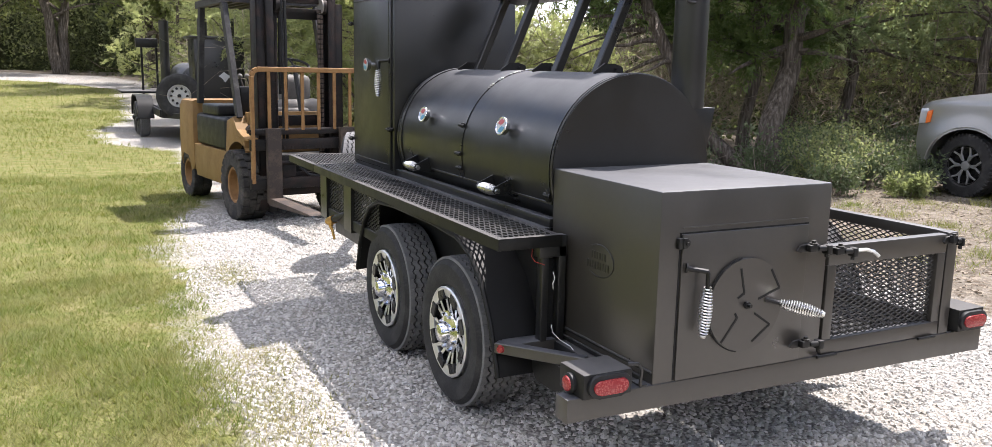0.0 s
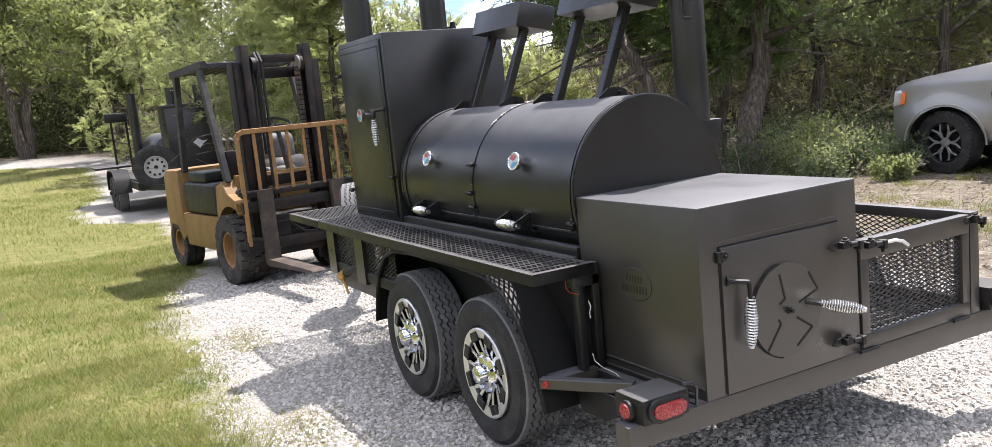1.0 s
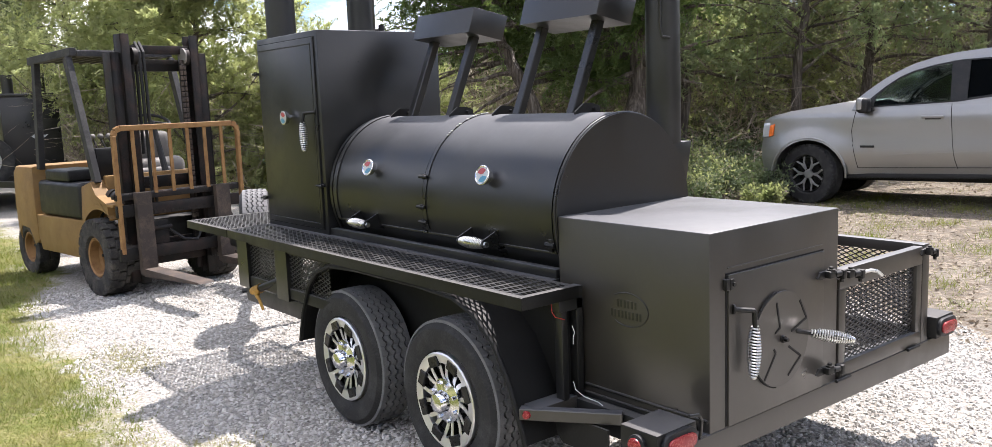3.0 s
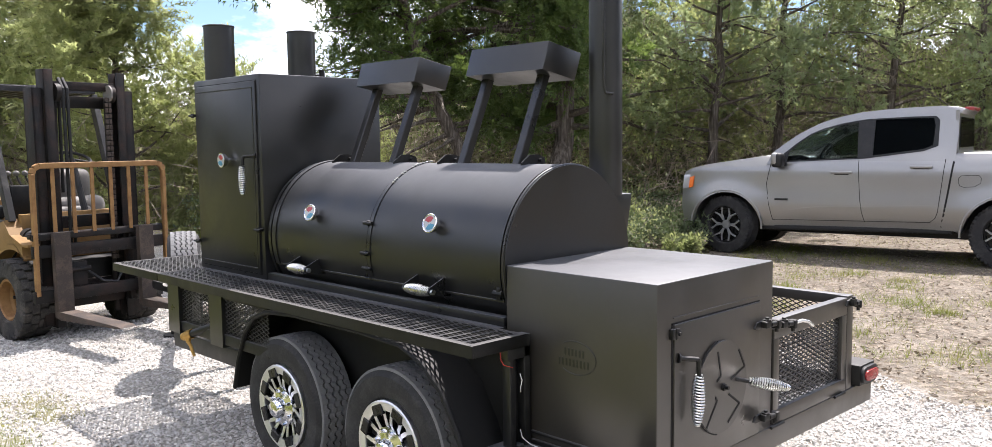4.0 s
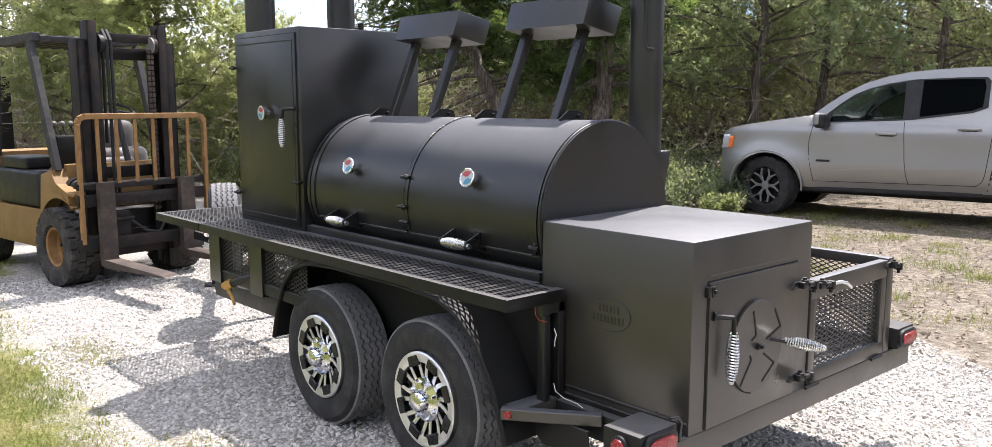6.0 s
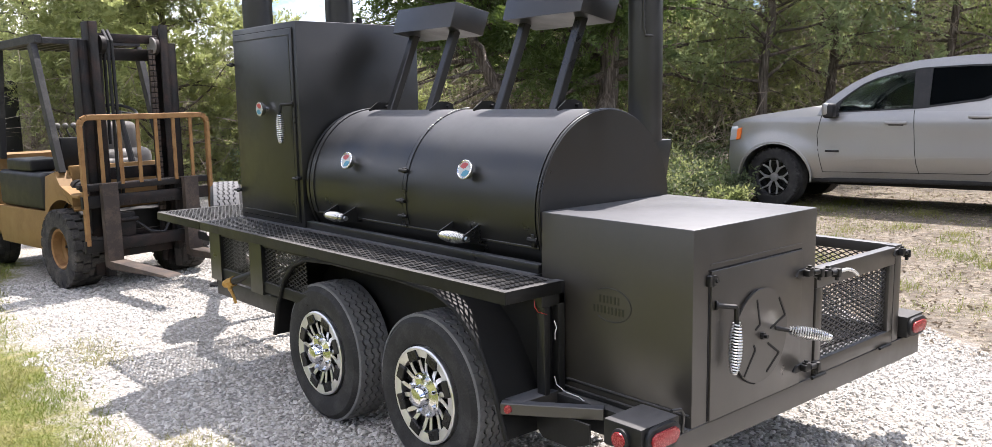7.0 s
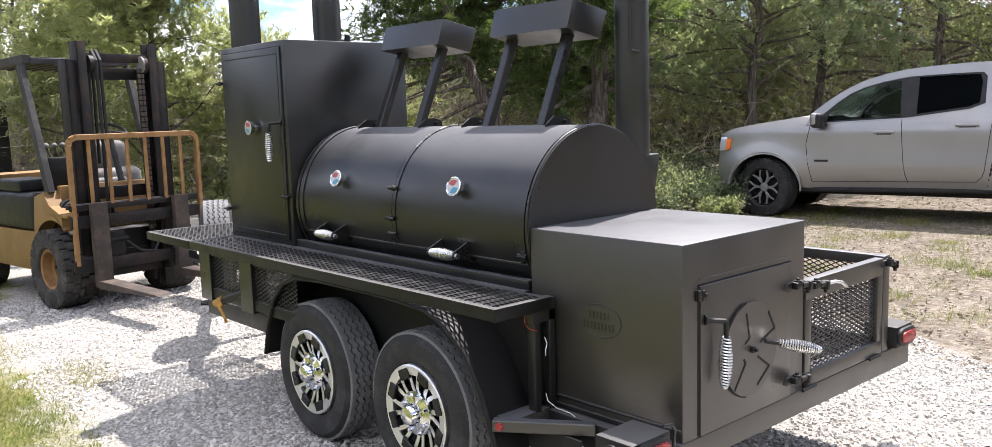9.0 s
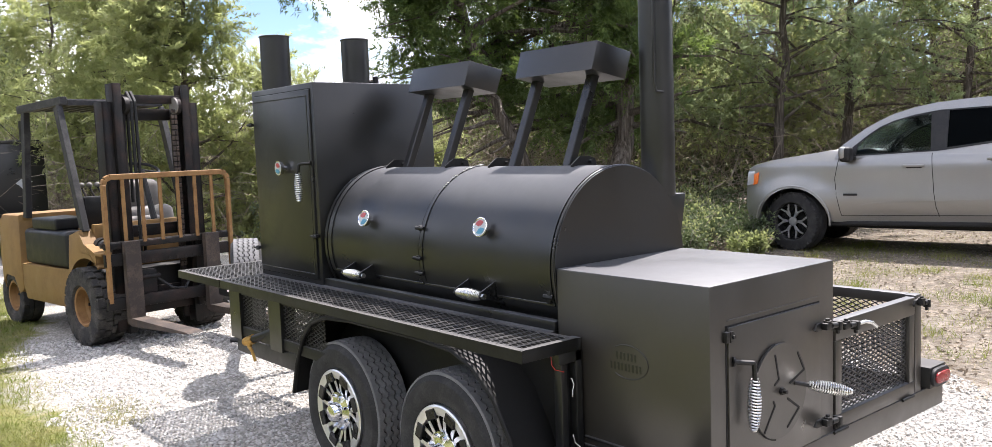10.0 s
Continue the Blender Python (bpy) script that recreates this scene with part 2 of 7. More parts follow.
def leafy(name, stops, trans=0.5, rough=0.55, glow=(0.26, 0.30, 0.04), patch=0.55, fine=5.5):
    m = Mat(name, (0.06, 0.09, 0.03), rough, 0, 0.3)
    r = m.n("NewGeometry").outputs["Random Per Island"]
    tone = m.math("ADD", m.math("MULTIPLY", r, 0.28), m.math("MULTIPLY", m.grey(m.noise(fine, 3, 0.6), 0.30, 0.70), 0.72))
    col = m.ramp(tone, stops)
    col = m.mix(m.grey(m.noise(patch, 4, 0.62), 0.42, 0.72, 0, 0.5), col, stops[-1][1])
    m.colour(col)
    tr = m.n("BsdfTranslucent")
    m.link(m.mix(0.5, col, glow), tr.inputs[0])
    mx = m.n("MixShader")
    mx.inputs[0].default_value = trans
    m.link(m.b.outputs[0], mx.inputs[1])
    m.link(tr.outputs[0], mx.inputs[2])
    m.link(mx.outputs[0], m.out.inputs[0])
    return m.m


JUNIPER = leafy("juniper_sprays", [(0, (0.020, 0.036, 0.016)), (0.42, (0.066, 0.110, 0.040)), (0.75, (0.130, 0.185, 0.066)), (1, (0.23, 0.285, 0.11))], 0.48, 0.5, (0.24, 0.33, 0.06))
# two paler copies of the juniper leaf, sunlight put into their colour
JUNIPER_SUNLIT = leafy("sunlit_juniper_sprays", [(0, (0.150, 0.170, 0.085)), (0.4, (0.260, 0.285, 0.140)), (0.75, (0.345, 0.355, 0.185)), (1, (0.42, 0.42, 0.25))], 0.66, 0.6, (0.50, 0.56, 0.20))
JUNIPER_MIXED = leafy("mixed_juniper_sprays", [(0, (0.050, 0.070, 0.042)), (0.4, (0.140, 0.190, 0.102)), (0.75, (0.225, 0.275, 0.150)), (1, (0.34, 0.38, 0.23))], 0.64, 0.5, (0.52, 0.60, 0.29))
OAK = leafy("live_oak_leaves", [(0, (0.055, 0.072, 0.030)), (0.5, (0.120, 0.145, 0.060)), (1, (0.21, 0.22, 0.10))], 0.55, 0.55, (0.28, 0.32, 0.08))
# darker copy of the oak leaf, the woods' shade put into its colour
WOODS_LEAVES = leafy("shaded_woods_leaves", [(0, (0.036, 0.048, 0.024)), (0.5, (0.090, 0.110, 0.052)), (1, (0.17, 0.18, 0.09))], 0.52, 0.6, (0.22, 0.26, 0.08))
BRUSH = leafy("dry_brush_leaves", [(0, (0.038, 0.052, 0.027)), (0.4, (0.105, 0.140, 0.072)), (0.75, (0.20, 0.21, 0.11)), (1, (0.33, 0.33, 0.22))], 0.60, 0.55, (0.44, 0.50, 0.17))
SAGE = leafy("grey_green_shrub_leaves", [(0, (0.030, 0.045, 0.022)), (0.5, (0.085, 0.115, 0.060)), (1, (0.20, 0.23, 0.14))], 0.30, 0.55, (0.16, 0.22, 0.06))
GRASS = leafy("summer_grass_blades", [(0, (0.085, 0.125, 0.020)), (0.45, (0.130, 0.165, 0.034)), (0.75, (0.205, 0.205, 0.065)), (1, (0.34, 0.295, 0.145))], 0.45, 0.6, (0.17, 0.20, 0.02), 1.7, 3.0)
DRYGRASS = leafy("dry_grass_blades", [(0, (0.13, 0.155, 0.045)), (0.5, (0.22, 0.21, 0.085)), (1, (0.36, 0.31, 0.18))], 0.35, 0.6, (0.18, 0.19, 0.04))
LITTER = leafy("fallen_leaves", [(0, (0.15, 0.115, 0.08)), (0.4, (0.25, 0.20, 0.15)), (0.75, (0.34, 0.28, 0.21)), (1, (0.50, 0.45, 0.37))], 0.1, 0.8, (0.2, 0.15, 0.1))
B = Mat("shaggy_juniper_bark", (0.15, 0.12, 0.1), 0.9, 0, 0.2)
_b = B.noise(9, 6, 0.65, (3.2, 3.2, 0.28))
B.colour(B.ramp(_b, [(0.3, (0.035, 0.028, 0.022)), (0.5, (0.105, 0.088, 0.073)), (0.72, (0.25, 0.22, 0.19))]))
B.bump(_b, 0.9, 0.05)
BARK = B.m
TWIG = worn("grey_dead_twigs", (0.23, 0.19, 0.155), (0.42, 0.375, 0.32), 0.9, 0, 0.8, 3, 0.2, 0.2)
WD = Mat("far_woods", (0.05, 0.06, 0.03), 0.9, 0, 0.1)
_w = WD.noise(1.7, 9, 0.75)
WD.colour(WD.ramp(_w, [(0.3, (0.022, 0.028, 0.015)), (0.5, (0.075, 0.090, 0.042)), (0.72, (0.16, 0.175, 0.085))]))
WD.bump(_w, 1.0, 0.5)
WOODS = WD.m


# ---- building tools ----
def finish(name, bm, mat, parent=None, label="", smooth=True):
    bmesh.ops.recalc_face_normals(bm, faces=bm.faces)
    me = bpy.data.meshes.new(name)
    bm.to_mesh(me)
    bm.free()
    me.materials.append(mat)
    if smooth:
        me.polygons.foreach_set("use_smooth", [True] * len(me.polygons))
        me.set_sharp_from_angle(angle=radians(32))
    ob = new(name, me)
    if parent is not None:
        ob.parent = parent
    return tagged(ob, label)


def part(name, bm, material, parent, label="", smooth=True):
    return finish(name, bm, material, parent, label, smooth)


def thing(name, label, category, loc=(0, 0, 0), turn=0.0, group=""):
    ob = new(name)
    ob.matrix_basis = pose(*loc, 0, 0, turn)
    ob.empty_display_size = 0.2
    return tagged(ob, label, category, group)


def arrays(name, verts, faces, mat, smooth=False):
    """A mesh object from numpy arrays; all faces have one corner count."""
    me = bpy.data.meshes.new(name)
    k = faces.shape[1]
    me.vertices.add(len(verts))
    me.vertices.foreach_set("co", np.ascontiguousarray(verts, dtype=np.float32).ravel())
    me.loops.add(faces.size)
    me.loops.foreach_set("vertex_index", np.ascontiguousarray(faces, dtype=np.int32).ravel())
    me.polygons.add(len(faces))
    me.polygons.foreach_set("loop_start", np.arange(0, faces.size, k, dtype=np.int32))
    me.polygons.foreach_set("use_smooth", np.full(len(faces), smooth, dtype=bool))
    me.update(calc_edges=True)
    me.materials.append(mat)
    return new(name, me)


def box(bm, lo, hi, bevel=0.004, seg=2, m=None):
    c = [(a + b) / 2 for a, b in zip(lo, hi)]
    s = [abs(b - a) for a, b in zip(lo, hi)]
    mat = Matrix.Translation(c) @ Matrix.Diagonal((*s, 1))
    if m is not None:
        mat = m @ mat
    r = bmesh.ops.create_cube(bm, size=1, matrix=mat)
    if bevel > 0:
        es = list({e for v in r["verts"] for e in v.link_edges})
        bmesh.ops.bevel(bm, geom=es, offset=min(bevel, min(s) * 0.45), segments=seg, profile=0.5, affect="EDGES")


def prism(bm, outline, axis, a, b, bevel=0.0):
    """Extrudes a 2D outline along axis ('x': outline is (y, z); 'y': (x, z); 'z': (x, y)) from a to b."""
    def at(p, w):
        return {"x": (w, p[0], p[1]), "y": (p[0], w, p[1]), "z": (p[0], p[1], w)}[axis]
    v0 = [bm.verts.new(at(p, a)) for p in outline]
    v1 = [bm.verts.new(at(p, b)) for p in outline]
    n = len(outline)
    fs = [bm.faces.new(v0), bm.faces.new(v1[::-1])]
    for i in range(n):
        fs.append(bm.faces.new((v0[i], v0[(i + 1) % n], v1[(i + 1) % n], v1[i])))
    if bevel > 0:
        es = list({e for f in fs[:2] for e in f.edges})
        bmesh.ops.bevel(bm, geom=es, offset=bevel, segments=2, profile=0.5, affect="EDGES")


def frame_of(way):
    w = Vector(way).normalized()
    u = w.cross(Vector((0, 0, 1)) if abs(w.z) < 0.9 else Vector((1, 0, 0))).normalized()
    return u, u.cross(w).normalized()


def rod(bm, p0, p1, r0, r1=None, seg=12, caps=True):
    tube(bm, [p0, p1], [r0, r0 if r1 is None else r1], seg, caps)


def tube(bm, path, radii, seg=10, caps=True, closed=False):
    pts = [Vector(p) for p in path]
    n = len(pts)
    if isinstance(radii, (int, float)):
        radii = [radii] * n
    rings = []
    u = None
    for i, p in enumerate(pts):
        if closed:
            d = pts[(i + 1) % n] - pts[i - 1]
        else:
            d = pts[min(i + 1, n - 1)] - pts[max(i - 1, 0)]
        d.normalize()
        if u is None:
            u, _ = frame_of(d)
        u = (u - d * u.dot(d)).normalized()
        v = d.cross(u)
        rings.append([bm.verts.new(p + (u * math.cos(t) + v * math.sin(t)) * radii[i]) for t in [2 * math.pi * k / seg for k in range(seg)]])
    last = n if closed else n - 1
    for i in range(last):
        a, b = rings[i], rings[(i + 1) % n]
        for k in range(seg):
            bm.faces.new((a[k], a[(k + 1) % seg], b[(k + 1) % seg], b[k]))
    if caps and not closed:
        bm.faces.new(rings[0][::-1])
        bm.faces.new(rings[-1])


def bar(bm, p0, p1, w, h, up=(0, 0, 1), bevel=0.003):
    """A square bar from p0 to p1, w across and h along up."""
    p0, p1 = Vector(p0), Vector(p1)
    d = (p1 - p0)
    L = d.length
    d.normalize()
    u = Vector(up)
    u = (u - d * u.dot(d)).normalized()
    s = d.cross(u)
    m = Matrix((( *s, 0), (*d, 0), (*u, 0), (0, 0, 0, 1))).transposed()
    m.translation = p0
    box(bm, (-w / 2, 0, -h / 2), (w / 2, L, h / 2), bevel, 1, m)


def lathe(bm, profile, centre, axis="x", seg=48, closed=False, cap=True):
    """Turns a profile of (radius, along) round an axis through centre."""
    c = Vector(centre)
    rings = []
    for r, a in profile:
        ring = []
        for k in range(seg):
            t = 2 * math.pi * k / seg
            p, q = r * math.cos(t), r * math.sin(t)
            off = {"x": (a, p, q), "y": (p, a, q), "z": (p, q, a)}[axis]
            ring.append(bm.verts.new(c + Vector(off)))
        rings.append(ring)
    n = len(rings)
    for i in range(n if closed else n - 1):
        a, b = rings[i], rings[(i + 1) % n]
        for k in range(seg):
            bm.faces.new((a[k], a[(k + 1) % seg], b[(k + 1) % seg], b[k]))
    if not closed and cap:
        if profile[0][0] > 1e-5:
            bm.faces.new(rings[0][::-1])
        if profile[-1][0] > 1e-5:
            bm.faces.new(rings[-1])


def disc(bm, centre, way, r, thick, seg=24, bevel=0.0):
    w = Vector(way).normalized()
    rod(bm, Vector(centre), Vector(centre) + w * thick, r, r, seg)


def helix(bm, p0, p1, r_mid, r_end, turns, wire, seg=6, per=14):
    """A coil handle, fat in the middle."""
    p0, p1 = Vector(p0), Vector(p1)
    d = p1 - p0
    u, v = frame_of(d)
    n = int(turns * per)
    pts = []
    for i in range(n + 1):
        k = i / n
        r = r_end + (r_mid - r_end) * math.sin(math.pi * k) ** 0.8
        t = 2 * math.pi * turns * k
        pts.append(p0 + d * k + (u * math.cos(t) + v * math.sin(t)) * r)
    tube(bm, pts, wire, seg)


def expanded(name, origin, U, V, w, h, long_way, short_way, strand, mat, parent, label=""):
    """A sheet of expanded steel: rows of diamonds, each strand a flat bar with depth."""
    U, V = np.array(U, float), np.array(V, float)
    N = np.cross(U, V)
    nu, nv = max(1, round(w / long_way)), max(1, round(h / short_way))
    a, b = w / nu, h / nv
    segs = []
    for j in range(nv):
        for i in range(nu):
            x, y = i * a, j * b
            c = (x + a / 2, y + b / 2)
            for p, q in (((x, y + b / 2), (x + a / 2, y)), ((x, y + b / 2), (x + a / 2, y + b)), ((x + a, y + b / 2), (x + a / 2, y)), ((x + a, y + b / 2), (x + a / 2, y + b))):
                segs.append((p, q))
    s = np.array(segs)
    p, q = s[:, 0], s[:, 1]
    d = q - p
    d /= np.linalg.norm(d, axis=1)[:, None]
    side = np.stack([-d[:, 1], d[:, 0]], 1) * strand / 2
    O = np.array(origin, float)
    lift = N * strand * 0.55

    def world(uv):
        return O + uv[:, :1] * U + uv[:, 1:] * V
    tilt = lift * 0.5
    corner = [world(p + side) - lift, world(p - side) - lift + tilt, world(p - side) + lift, world(p + side) + lift - tilt,
              world(q + side) - lift, world(q - side) - lift + tilt, world(q - side) + lift, world(q + side) + lift - tilt]
    verts = np.stack(corner, 1).reshape(-1, 3)
    f = np.array([(0, 1, 5, 4), (1, 2, 6, 5), (2, 3, 7, 6), (3, 0, 4, 7)])
    faces = (np.arange(len(s))[:, None, None] * 8 + f).reshape(-1, 4)
    ob = arrays(name, verts, faces, mat)
    ob.parent = parent
    return tagged(ob, label)


def bezier_arc(c, r, a0, a1, n, plane="yz", x=0.0):
    pts = []
    for i in range(n + 1):
        t = radians(a0 + (a1 - a0) * i / n)
        p, q = c[0] + r * math.cos(t), c[1] + r * math.sin(t)
        pts.append({"yz": (x, p, q), "xz": (p, x, q), "xy": (p, q, x)}[plane])
    return pts


# ---- the smoker trailer ----
CX, CZ, R = 0.38, 1.085, 0.385          # drum axis and radius
DY0, DY1, SEAM = 0.69, 2.45, 1.565      # drum ends and the joint between its two lids
DECK = 0.44                             # top of the trailer's frame

smoker = thing("smoker_trailer", "black steel barbecue smoker trailer with two lids, parked on gravel", "smoker trailer")


def tyre_bm(r, rim, w, grooves=4, lugs=0):
    """A tyre round the x axis, w wide, with grooves, a bulging wall and a bead."""
    bm = bmesh.new()
    h = w / 2
    prof = [(rim, -h * 0.72), (rim + 0.012, -h * 0.86), (rim + (r - rim) * 0.45, -h * 1.0), (rim + (r - rim) * 0.8, -h * 0.95), (r - 0.006, -h * 0.80)]
    span = 2 * h * 0.76
    n = grooves
    for i in range(n + 1):
        a = -h * 0.76 + span * i / (n + 1)
        b = -h * 0.76 + span * (i + 1) / (n + 1)
        prof += [(r, a + 0.004), (r, b - 0.006)]
        if i < n:
            prof += [(r - 0.008, b - 0.003), (r - 0.008, b + 0.001)]
    prof += [(r - 0.006, h * 0.80), (rim + (r - rim) * 0.8, h * 0.95), (rim + (r - rim) * 0.45, h * 1.0), (rim + 0.012, h * 0.86), (rim, h * 0.72)]
    lathe(bm, prof, (0, 0, 0), "x", 64, closed=True)
    return bm


def tread_rows(r, w, count):
    """Five ribs of tread blocks with bent edges and narrow cuts between the blocks."""
    bm = bmesh.new()
    for row in range(5):
        x = w * 0.80 * (row - 2) / 5
        hw = w * 0.061
        edge_row = row in (0, 4)
        rings = []
        for k in range(count):
            for q, deep, z in ((0.02, 0.0, -0.006), (0.30, 0.0, -0.004), (0.50, 0.0, 0.006), (0.80, 0.0, 0.004), (0.90, 0.002, -0.001)):
                m = Matrix.Rotation(2 * math.pi * (k + q) / count, 4, "X")
                top = r - deep - (0.003 if edge_row else 0.0)
                zl, zr = 0.0 if row == 0 else z, 0.0 if row == 4 else z
                out_l, out_r = (0.004 if row == 0 else 0.0), (0.004 if row == 4 else 0.0)
                rings.append([bm.verts.new(m @ Vector(c)) for c in ((x - hw + zl - out_l, 0, r - 0.014), (x - hw + zl, 0, top), (x + hw + zr, 0, top), (x + hw + zr + out_r, 0, r - 0.014))])
        n = len(rings)
        for k in range(n):
            p, q = rings[k], rings[(k + 1) % n]
            for i in range(3):
                bm.faces.new((p[i], p[i + 1], q[i + 1], q[i]))
    return bm


TYRE = (0.330, 0.196, 0.212)


def wheel(parent, x, y, z, out=-1, name="wheel", plain=False):
    """A trailer wheel whose outer face looks along out * x."""
    hub = new(name)
    hub.parent = parent
    hub.location = (x, y, z)
    hub.rotation_euler = (0, 0, 0 if out < 0 else math.pi)
    r, rim, w = TYRE
    bright, polished = (BLACK_PLASTIC, BLACK_PLASTIC) if plain else (MACHINED, CHROME)
    part("tyre", tyre_bm(r - 0.011, rim, w), RUBBER, hub, "dusty black road tyre")
    tagged(part("tread", tread_rows(r, w, 46), TREAD, hub, "paled zigzag tread over dark grooves", False), kind="stuff")
    f = -w / 2
    bm = bmesh.new()        # barrel and lip
    lathe(bm, [(rim + 0.002, f + 0.012), (rim + 0.003, f + 0.004), (rim - 0.004, f), (rim - 0.022, f + 0.003), (rim - 0.040, f + 0.006), (rim - 0.042, f + 0.02), (rim - 0.034, f + 0.05), (rim - 0.032, 0.09), (rim + 0.002, 0.09)], (0, 0, 0), "x", 64, closed=True)
    part("rim", bm, bright, hub, "plain black rim" if plain else "machined alloy rim with black windows")
    bm = bmesh.new()
    lathe(bm, [(0.0, f + 0.075), (rim - 0.03, f + 0.075), (rim - 0.03, f + 0.085), (0.0, f + 0.085)], (0, 0, 0), "x", 48)
    part("rim_back", bm, GLOSS_BLACK, hub)
    groups = 8
    web = bmesh.new()
    for g in range(groups):
        base = 2 * math.pi * g / groups
        for off, sweep in ((-0.18, -0.03), (0.12, 0.03)):
            t0, t1 = base + off * 0.8 - 0.12, base + off + sweep
            bm = bmesh.new()
            last = None
            for i in range(5):
                q = i / 4
                t = t0 + (t1 - t0) * q ** 1.3
                rr = 0.070 + (rim - 0.036 - 0.070) * q
                p = Vector((f + 0.026 - 0.016 * q, rr * math.cos(t), rr * math.sin(t)))
                if last is not None:
                    bar(bm, last, p, 0.0175, 0.003, (1, 0, 0), 0)
                    bar(web, last + Vector((0.011, 0, 0)), p + Vector((0.011, 0, 0)), 0.019, 0.020, (1, 0, 0), 0)
                last = p
            part("spoke", bm, bright, hub)
    part("rim_web", web, GLOSS_BLACK, hub, "gloss black rim behind the spokes")
    for g in range(groups):
        bm = bmesh.new()
        box(bm, (f - 0.002, -0.034, rim - 0.056), (f + 0.03, 0.034, rim - 0.012), 0.004, 1, Matrix.Rotation(2 * math.pi * (g + 0.5) / groups, 4, "X"))
        part("rim_tab", bm, GLOSS_BLACK, hub)
    bm = bmesh.new()
    lathe(bm, [(0.096, f + 0.05), (0.098, f + 0.026), (0.091, f + 0.009), (0.066, f + 0.001), (0.047, f - 0.004), (0.044, f - 0.026), (0.036, f - 0.038), (0.020, f - 0.043), (0.0, f - 0.044)], (0, 0, 0), "x", 32)
    part("hub_cap", bm, polished, hub, "" if plain else "chrome hub cap")
    for k in range(8):
        bm = bmesh.new()
        t = 2 * math.pi * (k + 0.5) / 8
        c = (f + 0.016, 0.078 * math.cos(t), 0.078 * math.sin(t))
        rod(bm, c, (f - 0.010, c[1], c[2]), 0.009, 0.007, 6)
        part("lug_nut", bm, polished, hub)
    return hub


# frame, deck, axles
bm = bmesh.new()
for x in (-0.02, 1.48):
    box(bm, (x - 0.03, 0.05, 0.34), (x + 0.03, 3.55, DECK), 0.006)
for y in (0.6, 1.1, 1.5, 1.9, 2.4, 3.0, 3.5):
    box(bm, (-0.02, y - 0.025, 0.345), (1.48, y + 0.025, 0.435), 0.004)
for x0, x1 in ((0.0, 0.68), (1.46, 0.78)):
    bar(bm, (x0, 3.55, 0.39), (x1, 4.95, 0.39), 0.06, 0.10)
box(bm, (0.68, 4.85, 0.34), (0.78, 5.25, 0.46), 0.006)
part("frame", bm, BLACK_DULL, smoker, "black welded steel trailer frame")
bm = bmesh.new()
rod(bm, (0.73, 5.32, 0.02), (0.73, 5.32, 0.55), 0.03, 0.03, 16)
rod(bm, (0.73, 5.32, 0.0), (0.73, 5.32, 0.02), 0.09, 0.09, 20)
box(bm, (0.67, 5.2, 0.37), (0.79, 5.6, 0.45), 0.02)
part("tongue_jack", bm, BLACK_DULL, smoker)
for y in (1.09, 1.905):
    bm = bmesh.new()
    rod(bm, (-0.1, y, 0.349), (1.56, y, 0.349), 0.038, 0.038, 16)
    part("axle", bm, BLACK_DULL, smoker)
    wheel(smoker, -0.172, y, 0.351, -1)
    wheel(smoker, 1.63, y, 0.336, 1)

# fenders: rolled strips over both wheels of a side, with a rear skirt
for x0, x1 in ((-0.280, -0.055), (1.515, 1.735)):
    bm = bmesh.new()
    pts = [(0.590, 0.31), (0.605, 0.36), (0.668, 0.52), (0.752, 0.655), (0.862, 0.745), (0.99, 0.79), (1.25, 0.805), (1.75, 0.805), (1.98, 0.79), (2.11, 0.745), (2.21, 0.655), (2.285, 0.52), (2.335, 0.36)]
    th = 0.006
    inner = []
    for i, p in enumerate(pts):
        a, b = Vector(pts[max(i - 1, 0)]), Vector(pts[min(i + 1, len(pts) - 1)])
        t = (b - a).normalized()
        inner.append((p[0] + t.y * th, p[1] - t.x * th))
    prism(bm, pts + inner[::-1], "x", x0, x1)
    lip = x0 if x0 < 0 else x1
    tube(bm, [(lip, p[0], p[1]) for p in pts], 0.011, 8)
    part("fender", bm, BLACK_CLEAN, smoker, "rolled black fender over the tandem wheels")
    bm = bmesh.new()
    xi = x1 if x0 < 0 else x0
    prism(bm, [(0.61, 0.36)] + pts[2:] + [(2.33, 0.36)], "x", xi - 0.003, xi + 0.003)
    part("fender_inner", bm, BLACK_CLEAN, smoker)
bm = bmesh.new()
prism(bm, [(0.60, 0.40), (0.585, 0.32), (0.555, 0.292), (0.42, 0.292), (0.33, 0.33), (0.33, 0.40)], "x", -0.13, -0.12)
part("mud_flap", bm, BLACK_DULL, smoker)
bm = bmesh.new()
box(bm, (-0.075, 0.60, 0.40), (-0.069, 1.02, 0.83), 0.001)
part("side_panel", bm, BLACK_CLEAN, smoker)

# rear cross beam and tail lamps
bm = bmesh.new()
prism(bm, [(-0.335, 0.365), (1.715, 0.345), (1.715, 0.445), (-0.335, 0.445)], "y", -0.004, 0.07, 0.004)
part("rear_beam", bm, BROWN_BLACK, smoker, "black steel rear cross beam")


